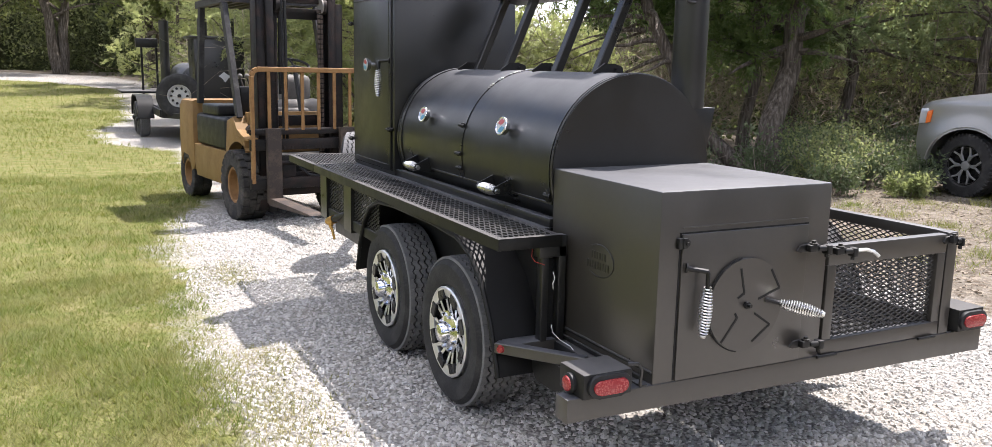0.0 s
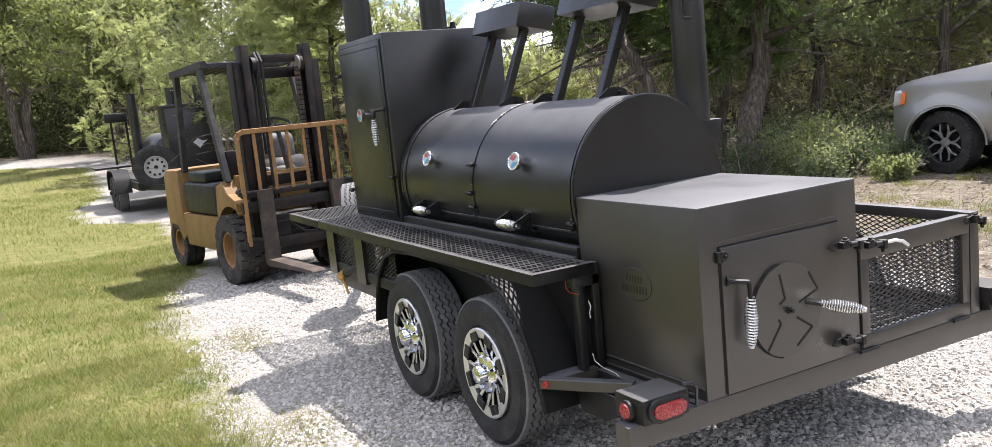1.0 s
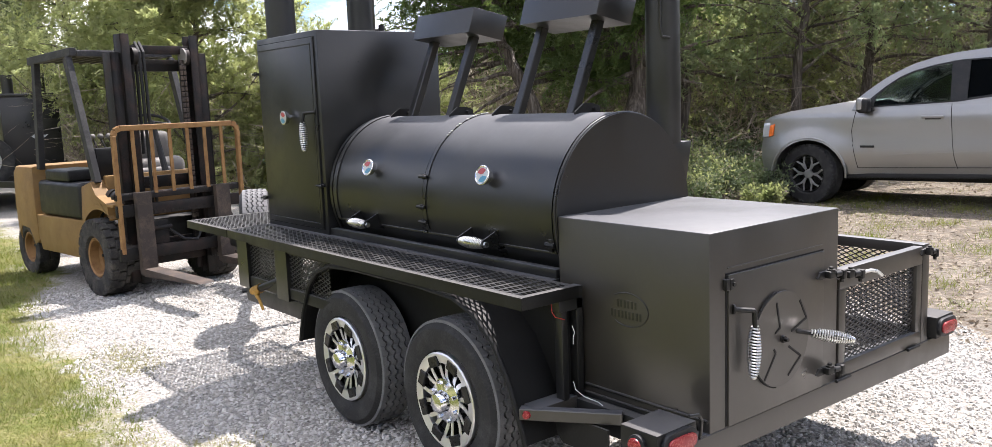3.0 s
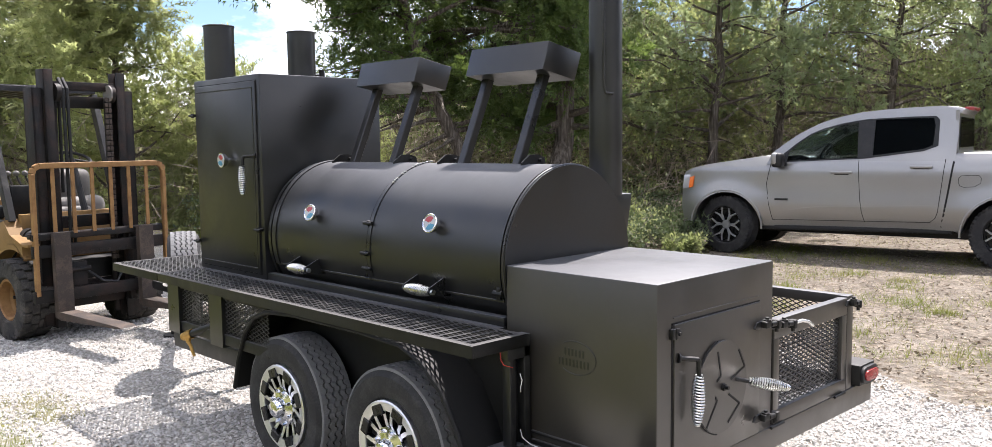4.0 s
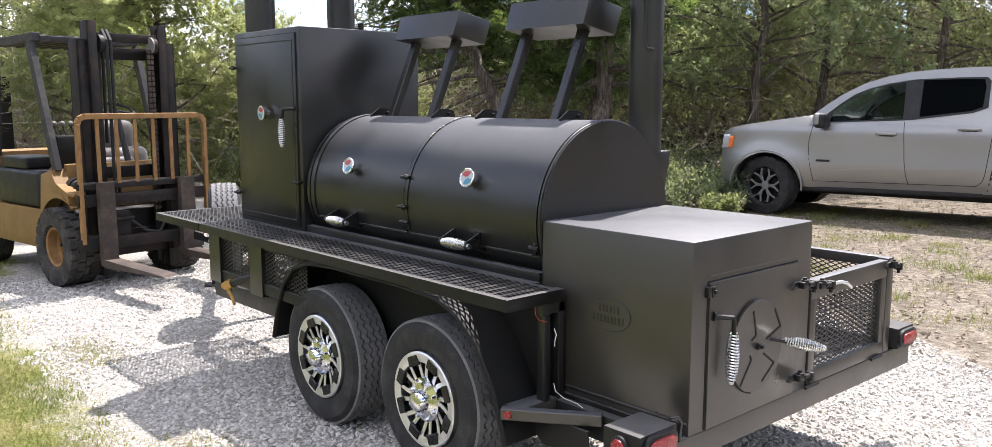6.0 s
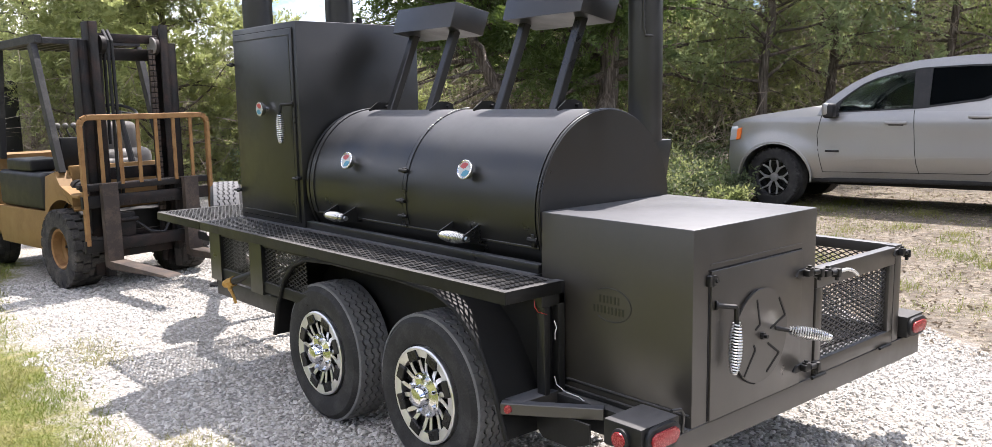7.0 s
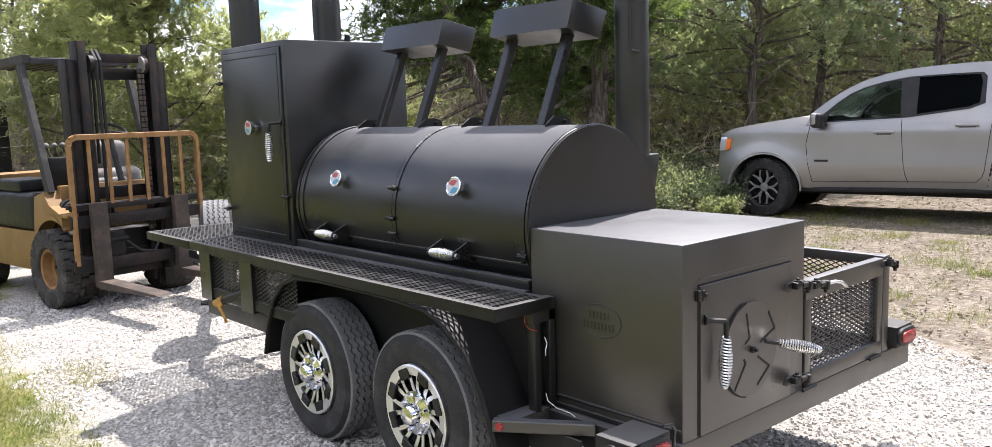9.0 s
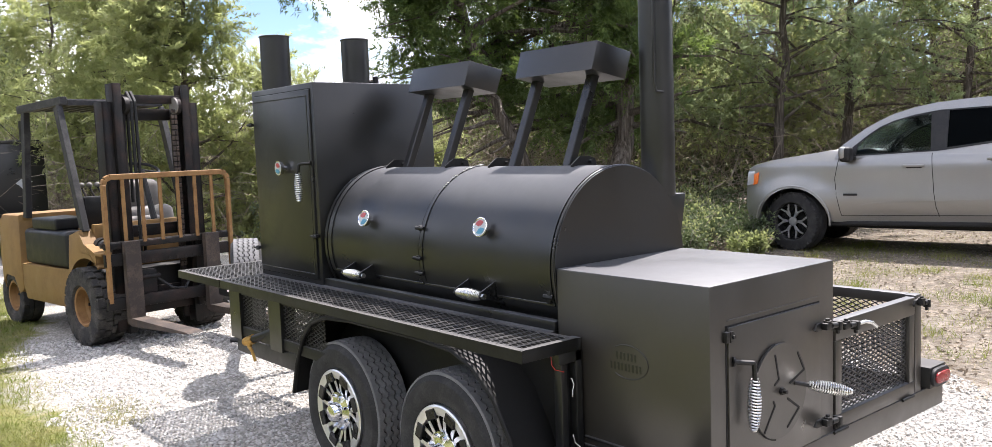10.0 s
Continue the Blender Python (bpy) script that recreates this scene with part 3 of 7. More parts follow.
def tail_lamp(x0, x1, z0, z1, side_light):
    bm = bmesh.new()
    box(bm, (x0, -0.03, z0), (x1, 0.12, z1), 0.006)
    body = part("tail_lamp_box", bm, BLACK_DULL, smoker, "black steel box with a red oval lamp")
    cx, cz = (x0 + x1) / 2, (z0 + z1) / 2
    hw, hh = 0.068, 0.026

    def oval(a, b, n=10):
        pts = []
        for s, c in ((1, cx + a - b), (-1, cx - a + b)):
            for i in range(n + 1):
                t = -math.pi / 2 + math.pi * i / n
                pts.append((c + s * b * math.cos(t), cz + s * b * math.sin(t)))
        return pts
    bm = bmesh.new()
    prism(bm, oval(hw + 0.014, hh + 0.013), "y", -0.046, -0.028, 0.004)
    part("gasket", bm, BLACK_PLASTIC, body)
    bm = bmesh.new()
    prism(bm, oval(hw - 0.002, hh - 0.002), "y", -0.056, -0.044, 0.005)
    part("lens", bm, RED, body, "red oval lamp lens")
    if side_light:
        bm = bmesh.new()
        lathe(bm, [(0.034, 0.0), (0.034, -0.012), (0.027, -0.016), (0.0, -0.016)], (x0, 0.045, cz - 0.005), "x", 24)
        part("side_gasket", bm, BLACK_PLASTIC, body)
        bm = bmesh.new()
        lathe(bm, [(0.026, -0.012), (0.025, -0.021), (0.015, -0.025), (0.0, -0.026)], (x0, 0.045, cz - 0.005), "x", 24)
        part("side_lens", bm, RED, body)
    return body


tail_lamp(-0.292, -0.105, 0.445, 0.530, True)
tail_lamp(1.525, 1.68, 0.45, 0.545, False)
bm = bmesh.new()
tube(bm, [(-0.105, 0.0, 0.535), (-0.065, -0.005, 0.53), (-0.050, -0.005, 0.51), (-0.050, 0.0, 0.45)], 0.006, 8)
box(bm, (-0.05, -0.002, 0.445), (-0.02, 0.05, 0.452), 0.002)
part("lamp_bracket", bm, BLACK, smoker)
bm = bmesh.new()
bar(bm, (-0.27, 0.625, 0.425), (-0.05, 0.33, 0.425), 0.042, 0.042)
box(bm, (-0.24, 0.56, 0.405), (0.0, 0.64, 0.447), 0.004)
arm = part("side_arm", bm, BROWN_BLACK, smoker)
bm = bmesh.new()
rod(bm, (-0.268, 0.592, 0.425), (-0.279, 0.584, 0.425), 0.017, 0.012, 20)
part("marker_lamp", bm, RED, arm, "small round red marker lamp")

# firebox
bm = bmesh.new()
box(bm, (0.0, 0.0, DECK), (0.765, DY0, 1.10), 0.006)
firebox = part("firebox", bm, BROWN_BLACK, smoker, "black steel firebox with a sunlit flat lid")
bm = bmesh.new()
bar(bm, (0.0, 0.006, 0.485), (0.0, 0.56, 0.485), 0.016, 0.012)
bar(bm, (-0.004, 0.05, 0.45), (-0.004, 0.6, 0.45), 0.012, 0.02)
part("base_strip", bm, BLACK_DULL, firebox)
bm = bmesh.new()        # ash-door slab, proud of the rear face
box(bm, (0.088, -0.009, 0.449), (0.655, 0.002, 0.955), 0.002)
door = part("firebox_door", bm, BROWN_BLACK, smoker, "closed black firebox door with a round air vent")
bm = bmesh.new()
box(bm, (0.081, -0.002, 0.45), (0.087, 0.003, 0.960), 0)
box(bm, (0.080, -0.002, 0.956), (0.66, 0.003, 0.961), 0)
part("door_gap", bm, DARK, door)
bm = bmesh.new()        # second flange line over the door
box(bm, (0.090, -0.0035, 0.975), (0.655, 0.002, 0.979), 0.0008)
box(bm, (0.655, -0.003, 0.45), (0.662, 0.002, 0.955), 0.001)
part("door_frame", bm, BROWN_BLACK, door)
VX, VZ, VR = 0.372, 0.690, 0.170
bm = bmesh.new()
ring = []
for i in range(65):
    t = radians(100 + 160 * i / 64)
    ring.append((VX + VR * math.cos(t), -0.0165, VZ + VR * math.sin(t)))
tube(bm, ring, 0.0026, 6)
part("vent_rim", bm, DARK, door)
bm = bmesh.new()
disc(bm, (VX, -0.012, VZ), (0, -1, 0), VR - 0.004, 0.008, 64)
vent = part("vent_disc", bm, BROWN_BLACK, door)
bm = bmesh.new()
for pts in (((-0.034, 0.132), (-0.012, 0.042), (-0.040, 0.027)), ((0.107, 0.117), (0.150, 0.047), (0.055, 0.016)), ((-0.048, -0.027), (-0.037, -0.044), (-0.103, -0.126)), ((0.041, -0.035), (0.116, -0.084), (0.038, -0.138))):
    for p, q in zip(pts, pts[1:]):
        bar(bm, (VX + p[0], -0.0205, VZ + p[1]), (VX + q[0], -0.0205, VZ + q[1]), 0.0075, 0.003, (0, 1, 0), 0)
tagged(part("vent_slots", bm, DARK, door), kind="stuff")
bm = bmesh.new()
rod(bm, (VX, -0.018, VZ), (VX, -0.032, VZ), 0.013, 0.013, 6)
rod(bm, (VX, -0.03, VZ), (VX, -0.045, VZ), 0.007, 0.007, 12)
part("vent_bolt", bm, BLACK_DULL, door)


def coil_handle(p_root, p_bend, p0, p1, parent, name="coil_handle", r=0.021, turns=17):
    bm = bmesh.new()
    if p_bend is not None:
        a, b, c = Vector(p_root), Vector(p_bend), Vector(p0)
        tube(bm, [a, a + (b - a) * 0.8, a + (b - a) * 0.95, b + (c - b) * 0.12, b + (c - b) * 0.3, c, Vector(p1)], 0.0085, 10)
        disc(bm, a, b - a, 0.016, 0.006, 16)
    else:
        rod(bm, p_root, p1, 0.008, 0.008, 10)
    arm_ob = part(name, bm, BLACK_DULL, parent, "black bent rod with a bright coil grip")
    bm = bmesh.new()
    helix(bm, p0, p1, r, 0.0105, turns, 0.0030)
    d = (Vector(p1) - Vector(p0)).normalized()
    rod(bm, Vector(p1) - d * 0.004, Vector(p1) + d * 0.006, 0.0125, 0.009, 12)
    part("coil_grip", bm, STEEL, parent, "bright coiled steel grip")


coil_handle((0.103, -0.012, 0.842), (0.168, -0.050, 0.832), (0.168, -0.052, 0.782), (0.160, -0.052, 0.612), door)
coil_handle((VX + 0.09, -0.018, VZ + 0.01), None, (VX + 0.128, -0.052, VZ + 0.001), (VX + 0.232, -0.150, VZ - 0.026), door)


def latch(p, parent, scale=1.0, lever=True):
    """A bolt-on clamp: strap, knuckle, hook block, hex bolt and, where it has one, a short bent lever."""
    x, y, z = p
    k = scale
    bm = bmesh.new()
    prism(bm, [(x - 0.070 * k, z - 0.008), (x - 0.055 * k, z - 0.015), (x + 0.015 * k, z - 0.015), (x + 0.030 * k, z - 0.006), (x + 0.030 * k, z + 0.010), (x + 0.010 * k, z + 0.015), (x - 0.050 * k, z + 0.012)], "y", y - 0.008, y + 0.002, 0.002)
    box(bm, (x - 0.028 * k, y - 0.032, z - 0.012), (x + 0.020 * k, y - 0.006, z + 0.014), 0.005, 2)
    rod(bm, (x + 0.010 * k, y - 0.024, z), (x + 0.068 * k, y - 0.026, z - 0.004), 0.012, 0.010, 12)
    box(bm, (x + 0.050 * k, y - 0.040, z - 0.024), (x + 0.072 * k, y - 0.008, z + 0.010), 0.004, 2)
    body = part("latch", bm, BLACK_DULL, parent, "black bolted latch")
    bm = bmesh.new()
    rod(bm, (x - 0.004 * k, y - 0.020, z + 0.012), (x - 0.004 * k, y - 0.020, z + 0.020), 0.016, 0.016, 6)
    rod(bm, (x - 0.004 * k, y - 0.020, z + 0.020), (x - 0.004 * k, y - 0.020, z + 0.028), 0.008, 0.008, 12)
    part("bolt", bm, BLACK_DULL, parent)
    bm = bmesh.new()
    rod(bm, (x + 0.061 * k, y - 0.024, z - 0.036), (x + 0.061 * k, y - 0.024, z - 0.020), 0.008, 0.008, 6)
    part("bolt", bm, BLACK_DULL, parent)
    if lever:
        bm = bmesh.new()
        tube(bm, [(x + 0.065 * k, y - 0.030, z - 0.002), (x + 0.105 * k, y - 0.042, z + 0.002), (x + 0.135 * k, y - 0.052, z - 0.006), (x + 0.155 * k, y - 0.060, z - 0.024)], 0.007, 10)
        part("lever", bm, STEEL, parent, "short bare steel lever")
    return body


latch((0.66, -0.016, 0.872), door, 1.0, False)
latch((0.66, -0.016, 0.515), door, 1.0, False)
bm = bmesh.new()
box(bm, (0.066, -0.018, 0.908), (0.086, 0.0, 0.944), 0.003)
prism(bm, [(0.084, 0.908), (0.100, 0.910), (0.112, 0.922), (0.112, 0.934), (0.100, 0.944), (0.084, 0.944)], "y", -0.020, -0.010, 0.002)
rod(bm, (0.098, -0.026, 0.926), (0.098, -0.018, 0.926), 0.007, 0.007, 6)
part("door_stop", bm, BLACK_DULL, door)
# maker's badge pressed into the side: an oval outline and two rows of plain bars
bm = bmesh.new()
BY, BZ = 0.345, 0.800
oval = [(-0.0015, BY + 0.092 * math.cos(t), BZ + 0.060 * math.sin(t)) for t in [radians(a) for a in range(-130, 131, 10)]]
oval = [(p[0], 2 * BY - p[1], p[2]) for p in oval]
tube(bm, oval, 0.0018, 6)
for row, z, y0, n, w, g in ((0, BZ + 0.018, BY + 0.052, 6, 0.008, 0.0165), (1, BZ - 0.020, BY + 0.080, 9, 0.008, 0.0165)):
    for i in range(n):
        y = y0 - i * g
        box(bm, (-0.0016, y - w, z - 0.014), (0.001, y, z + 0.014), 0.0005, 1)
part("maker_badge", bm, BLACK, firebox, "raised oval badge with plain bars")

def sector(bm, c, u, v, face, a0, a1, r0=0.006, r1=0.029):
    """A thin raised sector of a dial, in short pieces."""
    lo, hi = [], []
    for a in range(a0, a1 + 1, 10):
        d = u * math.cos(radians(a)) + v * math.sin(radians(a))
        lo.append([bm.verts.new(c + d * r + face * 0.0008) for r in (r0, r1)])
        hi.append([bm.verts.new(c + d * r + face * 0.0026) for r in (r0, r1)])
    for i in range(len(lo) - 1):
        bm.faces.new((hi[i][0], hi[i][1], hi[i + 1][1], hi[i + 1][0]))
        bm.faces.new((lo[i][1], lo[i + 1][1], hi[i + 1][1], hi[i][1]))
        bm.faces.new((lo[i][0], lo[i + 1][0], hi[i + 1][0], hi[i][0]))
    for q in (0, -1):
        bm.faces.new((lo[q][0], lo[q][1], hi[q][1], hi[q][0]))


# drum: shell, lids with an overlap strip, end plate and flange
def shell(bm, a0, a1, y0, y1, r0, r1, n=48):
    out = [(CX + r1 * math.cos(radians(a0 + (a1 - a0) * i / n)), CZ + r1 * math.sin(radians(a0 + (a1 - a0) * i / n))) for i in range(n + 1)]
    inn = [(CX + r0 * math.cos(radians(a0 + (a1 - a0) * i / n)), CZ + r0 * math.sin(radians(a0 + (a1 - a0) * i / n))) for i in range(n + 1)]
    full = abs(a1 - a0) > 359
    if full:
        prism(bm, out[:-1], "y", y0, y1)
    else:
        prism(bm, out + inn[::-1], "y", y0, y1)


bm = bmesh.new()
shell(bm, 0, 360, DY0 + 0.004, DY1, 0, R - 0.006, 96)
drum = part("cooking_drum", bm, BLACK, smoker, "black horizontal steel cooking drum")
bm = bmesh.new()
shell(bm, 0, 360, DY0, DY0 + 0.012, 0, R, 96)
part("end_plate", bm, BLACK, drum)
bm = bmesh.new()
tube(bm, [(CX + (R + 0.001) * math.cos(t), DY0 + 0.012, CZ + (R + 0.001) * math.sin(t)) for t in [radians(a) for a in range(-30, 211, 4)]], 0.006, 8)
part("end_bead", bm, BLACK, drum)
for y0, y1, first in ((DY0 + 0.022, SEAM - 0.004, True), (SEAM + 0.004, DY1 - 0.07, False)):
    bm = bmesh.new()
    shell(bm, 96, 199, y0, y1, R - 0.004, R + 0.006)
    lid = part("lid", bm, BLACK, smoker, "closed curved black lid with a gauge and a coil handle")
    bm = bmesh.new()       # flange along the lower edge
    t = radians(199.5)
    c = (CX + (R + 0.004) * math.cos(t), CZ + (R + 0.004) * math.sin(t))
    bar(bm, (c[0], y0, c[1]), (c[0], y1, c[1]), 0.012, 0.012)
    part("lid_flange", bm, BLACK, lid)
    if first:
        bm = bmesh.new()
        shell(bm, 96, 197, SEAM - 0.028, SEAM - 0.004, R + 0.004, R + 0.010)
        part("overlap_strip", bm, BLACK, lid)
        bm = bmesh.new()
        rng = random.Random(4)
        for a in range(93, 130, 2):
            if rng.random() < 0.8:
                t = radians(a + rng.random())
                box(bm, (-0.007, -0.003, -0.002), (0.007, 0.003, 0.004), 0.001, 1, Matrix.Translation((CX + (R + 0.010) * math.cos(t), SEAM - 0.028, CZ + (R + 0.010) * math.sin(t))))
        tagged(part("weld_bead", bm, WELD, lid, "bright unpainted weld bead"), kind="stuff")
    if not first:      # end band beside the cabinet
        bm = bmesh.new()
        shell(bm, 90, 199, y1 - 0.032, y1 + 0.002, R + 0.004, R + 0.012)
        part("end_band", bm, BLACK, lid)
        bm = bmesh.new()
        shell(bm, 60, 215, DY1 - 0.045, DY1 - 0.022, R - 0.007, R + 0.006)
        part("end_band", bm, BLACK, lid)
    # thermometer
    gy_ = 1.105 if first else 2.005
    t = radians(159)
    nrm = Vector((math.cos(t), 0, math.sin(t)))
    c = Vector((CX, gy_, CZ)) + nrm * (R + 0.006)
    face = Vector((-0.95, -0.08, 0.28)).normalized()
    bm = bmesh.new()
    rod(bm, c - nrm * 0.005, c + nrm * 0.028, 0.012, 0.012, 12)
    rod(bm, c + nrm * 0.02, c + nrm * 0.02 + face * 0.022, 0.035, 0.040, 32)
    gauge = part("thermometer", bm, CHROME, smoker, "round chrome thermometer with a red and blue dial")
    u, v = frame_of(face)
    fc = c + nrm * 0.02 + face * 0.0225
    bm = bmesh.new()
    disc(bm, fc, face, 0.035, 0.001, 32)
    part("dial", bm, DIAL_WHITE, gauge)
    for nm, mt, a0, a1 in (("dial_red", DIAL_RED, 20, 130), ("dial_blue", DIAL_BLUE, 190, 300)):
        bm = bmesh.new()
        sector(bm, fc, u, v, face, a0, a1)
        part(nm, bm, mt, gauge, "", False)
    bm = bmesh.new()
    tube(bm, [fc + (u * math.cos(t2) + v * math.sin(t2)) * 0.0375 for t2 in [2 * math.pi * k / 32 for k in range(32)]], 0.004, 8, closed=True)
    part("bezel", bm, CHROME, gauge)
    # handle: two gusset plates and a coil between them
    hy = 1.135 if first else 2.055
    zc = 0.968
    hx = CX - math.sqrt(R * R - (zc - CZ) ** 2)
    for s in (-0.082, 0.082):
        bm = bmesh.new()
        prism(bm, [(hx + 0.006, zc + 0.055), (hx + 0.02, zc - 0.035), (hx - 0.088, zc - 0.018), (hx - 0.100, zc - 0.004), (hx - 0.092, zc + 0.012)], "y", hy + s - 0.003, hy + s + 0.003)
        part("handle_plate", bm, BLACK, lid)
    bm = bmesh.new()
    helix(bm, (hx - 0.082, hy - 0.078, zc - 0.004), (hx - 0.082, hy + 0.078, zc - 0.004), 0.022, 0.012, 17, 0.0034)
    rod(bm, (hx - 0.082, hy - 0.098, zc - 0.004), (hx - 0.082, hy + 0.088, zc - 0.004), 0.007, 0.007, 10)
    rod(bm, (hx - 0.082, hy - 0.099, zc - 0.004), (hx - 0.082, hy - 0.086, zc - 0.004), 0.0125, 0.0125, 6)
    part("coil_grip", bm, STEEL, lid, "bright coiled steel grip")
    # counterweight on two posts that lean back from the hinge
    py0, py1 = (0.985, 1.335) if first else (1.85, 2.19)
    wgt_y0, wgt_y1 = (0.90, 1.385) if first else (1.765, 2.255)
    bx, bz, tx, tz = 0.375, 1.462, 0.555, 1.885
    for y in (py0, py1):
        bm = bmesh.new()
        bar(bm, (bx, y, bz), (tx, y, tz), 0.042, 0.042, (0, 1, 0), 0.004)
        part("counterweight_post", bm, BLACK, lid)
    bm = bmesh.new()
    x0, x1 = 0.445, 0.665
    prism(bm, [(x0, 1.873), (x1 - 0.01, 1.835), (x1 + 0.035, 1.955), (x0 + 0.04, 1.995)], "y", wgt_y0, wgt_y1, 0.004)
    part("counterweight", bm, BLACK, lid, "black boxed steel counterweight")
    for y in (py0 - 0.085, py1 + 0.10):
        bm = bmesh.new()
        prism(bm, [(0.30, 1.462), (0.45, 1.462), (0.44, 1.50), (0.40, 1.512), (0.35, 1.512), (0.30, 1.478)], "y", y - 0.012, y - 0.004)
        prism(bm, [(0.34, 1.462), (0.45, 1.462), (0.44, 1.50), (0.40, 1.512), (0.37, 1.50)], "y", y + 0.012, y + 0.020)
        rod(bm, (0.405, y - 0.03, 1.488), (0.405, y + 0.035, 1.488), 0.008, 0.008, 10)
        part("hinge", bm, BLACK_DULL, lid)
for zz in (1.21, 1.075, 1.005):
    bm = bmesh.new()
    xx = CX - math.sqrt((R + 0.008) ** 2 - (zz - CZ) ** 2)
    rod(bm, (xx - 0.008, SEAM - 0.03, zz), (xx - 0.008, SEAM + 0.03, zz), 0.008, 0.008, 10)
    box(bm, (xx - 0.012, SEAM - 0.008, zz - 0.012), (xx + 0.01, SEAM + 0.008, zz + 0.012), 0.003)
    part("lid_stop", bm, BLACK_DULL, drum)
bm = bmesh.new()
rod(bm, (0.005, DY0 + 0.02, 0.985), (0.005, DY0 + 0.07, 0.985), 0.014, 0.014, 10)
box(bm, (-0.006, DY0 + 0.03, 0.96), (0.02, DY0 + 0.05, 1.01), 0.003)
part("lid_stop", bm, BLACK_DULL, drum)
bm = bmesh.new()           # cradle rails under the drum
box(bm, (-0.035, DY0 + 0.005, 0.845), (0.03, DY1 + 0.74, 0.862), 0.004)
box(bm, (-0.01, DY0 + 0.005, 0.862), (0.03, DY1, 0.898), 0.003)
box(bm, (0.03, DY0 + 0.005, 0.78), (0.075, DY1 + 0.7, 0.862), 0.004)
box(bm, (0.685, DY0 + 0.005, 0.80), (0.73, DY1 + 0.7, 0.875), 0.004)
for y in (0.9, 1.6, 2.3, 3.05):
    box(bm, (0.05, y - 0.025, 0.44), (0.10, y + 0.025, 0.80), 0.004)
    box(bm, (0.66, y - 0.025, 0.44), (0.71, y + 0.025, 0.80), 0.004)
part("drum_cradle", bm, BLACK, smoker, "black angle-iron cradle under the drum")

# smoke stack with its collar, on the far flank of the drum at the firebox end
SX, SY, SR = 0.692, 0.758, 0.072
bm = bmesh.new()
rod(bm, (SX, SY, 1.33), (SX, SY, 2.19), SR, SR, 40)
stack = part("flue_pipe", bm, BLACK, smoker, "tall black smoke stack")
bm = bmesh.new()
tube(bm, [(SX + SR * math.cos(t), SY + SR * math.sin(t), 2.188) for t in [2 * math.pi * k / 40 for k in range(40)]], 0.005, 8, closed=True)
part("flue_rim", bm, BLACK, stack)
bm = bmesh.new()
prism(bm, [(0.60, 1.335), (0.795, 1.335), (0.79, 1.31), (0.755, 1.13), (0.66, 1.13), (0.58, 1.3)], "y", 0.694, 0.855, 0.004)
part("flue_collar", bm, BLACK, stack)
bm = bmesh.new()
tube(bm, [(SX - 0.075, SY - 0.05, 2.17), (SX - 0.075, SY - 0.05, 1.80), (SX - 0.07, SY - 0.055, 1.77), (SX - 0.04, SY - 0.07, 1.765)], 0.006, 8)
part("damper_rod", bm, BLACK, stack)

# warming cabinet
CBX0, CBX1, CBY0, CBY1, CBZ0, CBZ1 = -0.02, 0.745, 2.45, 3.19, 0.86, 1.935
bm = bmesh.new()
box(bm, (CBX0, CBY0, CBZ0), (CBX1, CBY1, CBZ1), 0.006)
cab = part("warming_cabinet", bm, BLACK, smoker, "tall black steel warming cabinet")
bm = bmesh.new()
box(bm, (CBX0 - 0.012, CBY0 + 0.035, CBZ0 + 0.03), (CBX0 + 0.002, CBY1 - 0.03, CBZ1 - 0.035), 0.004)
cdoor = part("cabinet_door", bm, BLACK, smoker, "closed black cabinet door")
bm = bmesh.new()
for lo, hi in (((CBY0 + 0.03, CBZ0 + 0.025), (CBY0 + 0.036, CBZ1 - 0.03)), ((CBY0 + 0.03, CBZ1 - 0.036), (CBY1 - 0.03, CBZ1 - 0.03)), ((CBY0 + 0.03, CBZ0 + 0.025), (CBY1 - 0.03, CBZ0 + 0.031))):
    box(bm, (CBX0 - 0.0015, lo[0], lo[1]), (CBX0 + 0.001, hi[0], hi[1]), 0)
part("door_seam", bm, DARK, cab)
bm = bmesh.new()
for lo, hi in (((CBY0 + 0.055, CBZ0 + 0.055), (CBY0 + 0.061, CBZ1 - 0.065)), ((CBY0 + 0.055, CBZ1 - 0.071), (CBY1 - 0.05, CBZ1 - 0.065)), ((CBY0 + 0.055, CBZ0 + 0.055), (CBY1 - 0.05, CBZ0 + 0.061))):
    box(bm, (CBX0 - 0.0145, lo[0], lo[1]), (CBX0 - 0.010, hi[0], hi[1]), 0.001, 1)
part("pressed_line", bm, BLACK, cab)
for yy, zz in ((CBY1 - 0.015, 1.74), (CBY1 - 0.015, 1.02), (CBY0 + 0.02, 1.125)):
    bm = bmesh.new()
    rod(bm, (CBX0 - 0.025, yy, zz - 0.012), (CBX0 - 0.025, yy, zz + 0.012), 0.010, 0.010, 10)
    rod(bm, (CBX0 - 0.03, yy - 0.03, zz), (CBX0 - 0.03, yy + 0.03, zz), 0.007, 0.007, 8)
    box(bm, (CBX0 - 0.03, yy - 0.012, zz - 0.008), (CBX0, yy + 0.012, zz + 0.008), 0.002)
    part("door_catch", bm, BLACK_DULL, cab)
bm = bmesh.new()
rod(bm, (CBX0, 2.785, 1.488), (CBX0 - 0.05, 2.785, 1.488), 0.013, 0.013, 12)
rod(bm, (CBX0 - 0.035, 2.785, 1.488), (CBX0 - 0.058, 2.785, 1.488), 0.034, 0.040, 32)
g3 = part("cabinet_thermometer", bm, CHROME, smoker, "round chrome thermometer with a red and blue dial")
bm = bmesh.new()
disc(bm, (CBX0 - 0.0582, 2.785, 1.488), (-1, 0, 0), 0.036, 0.001, 32)
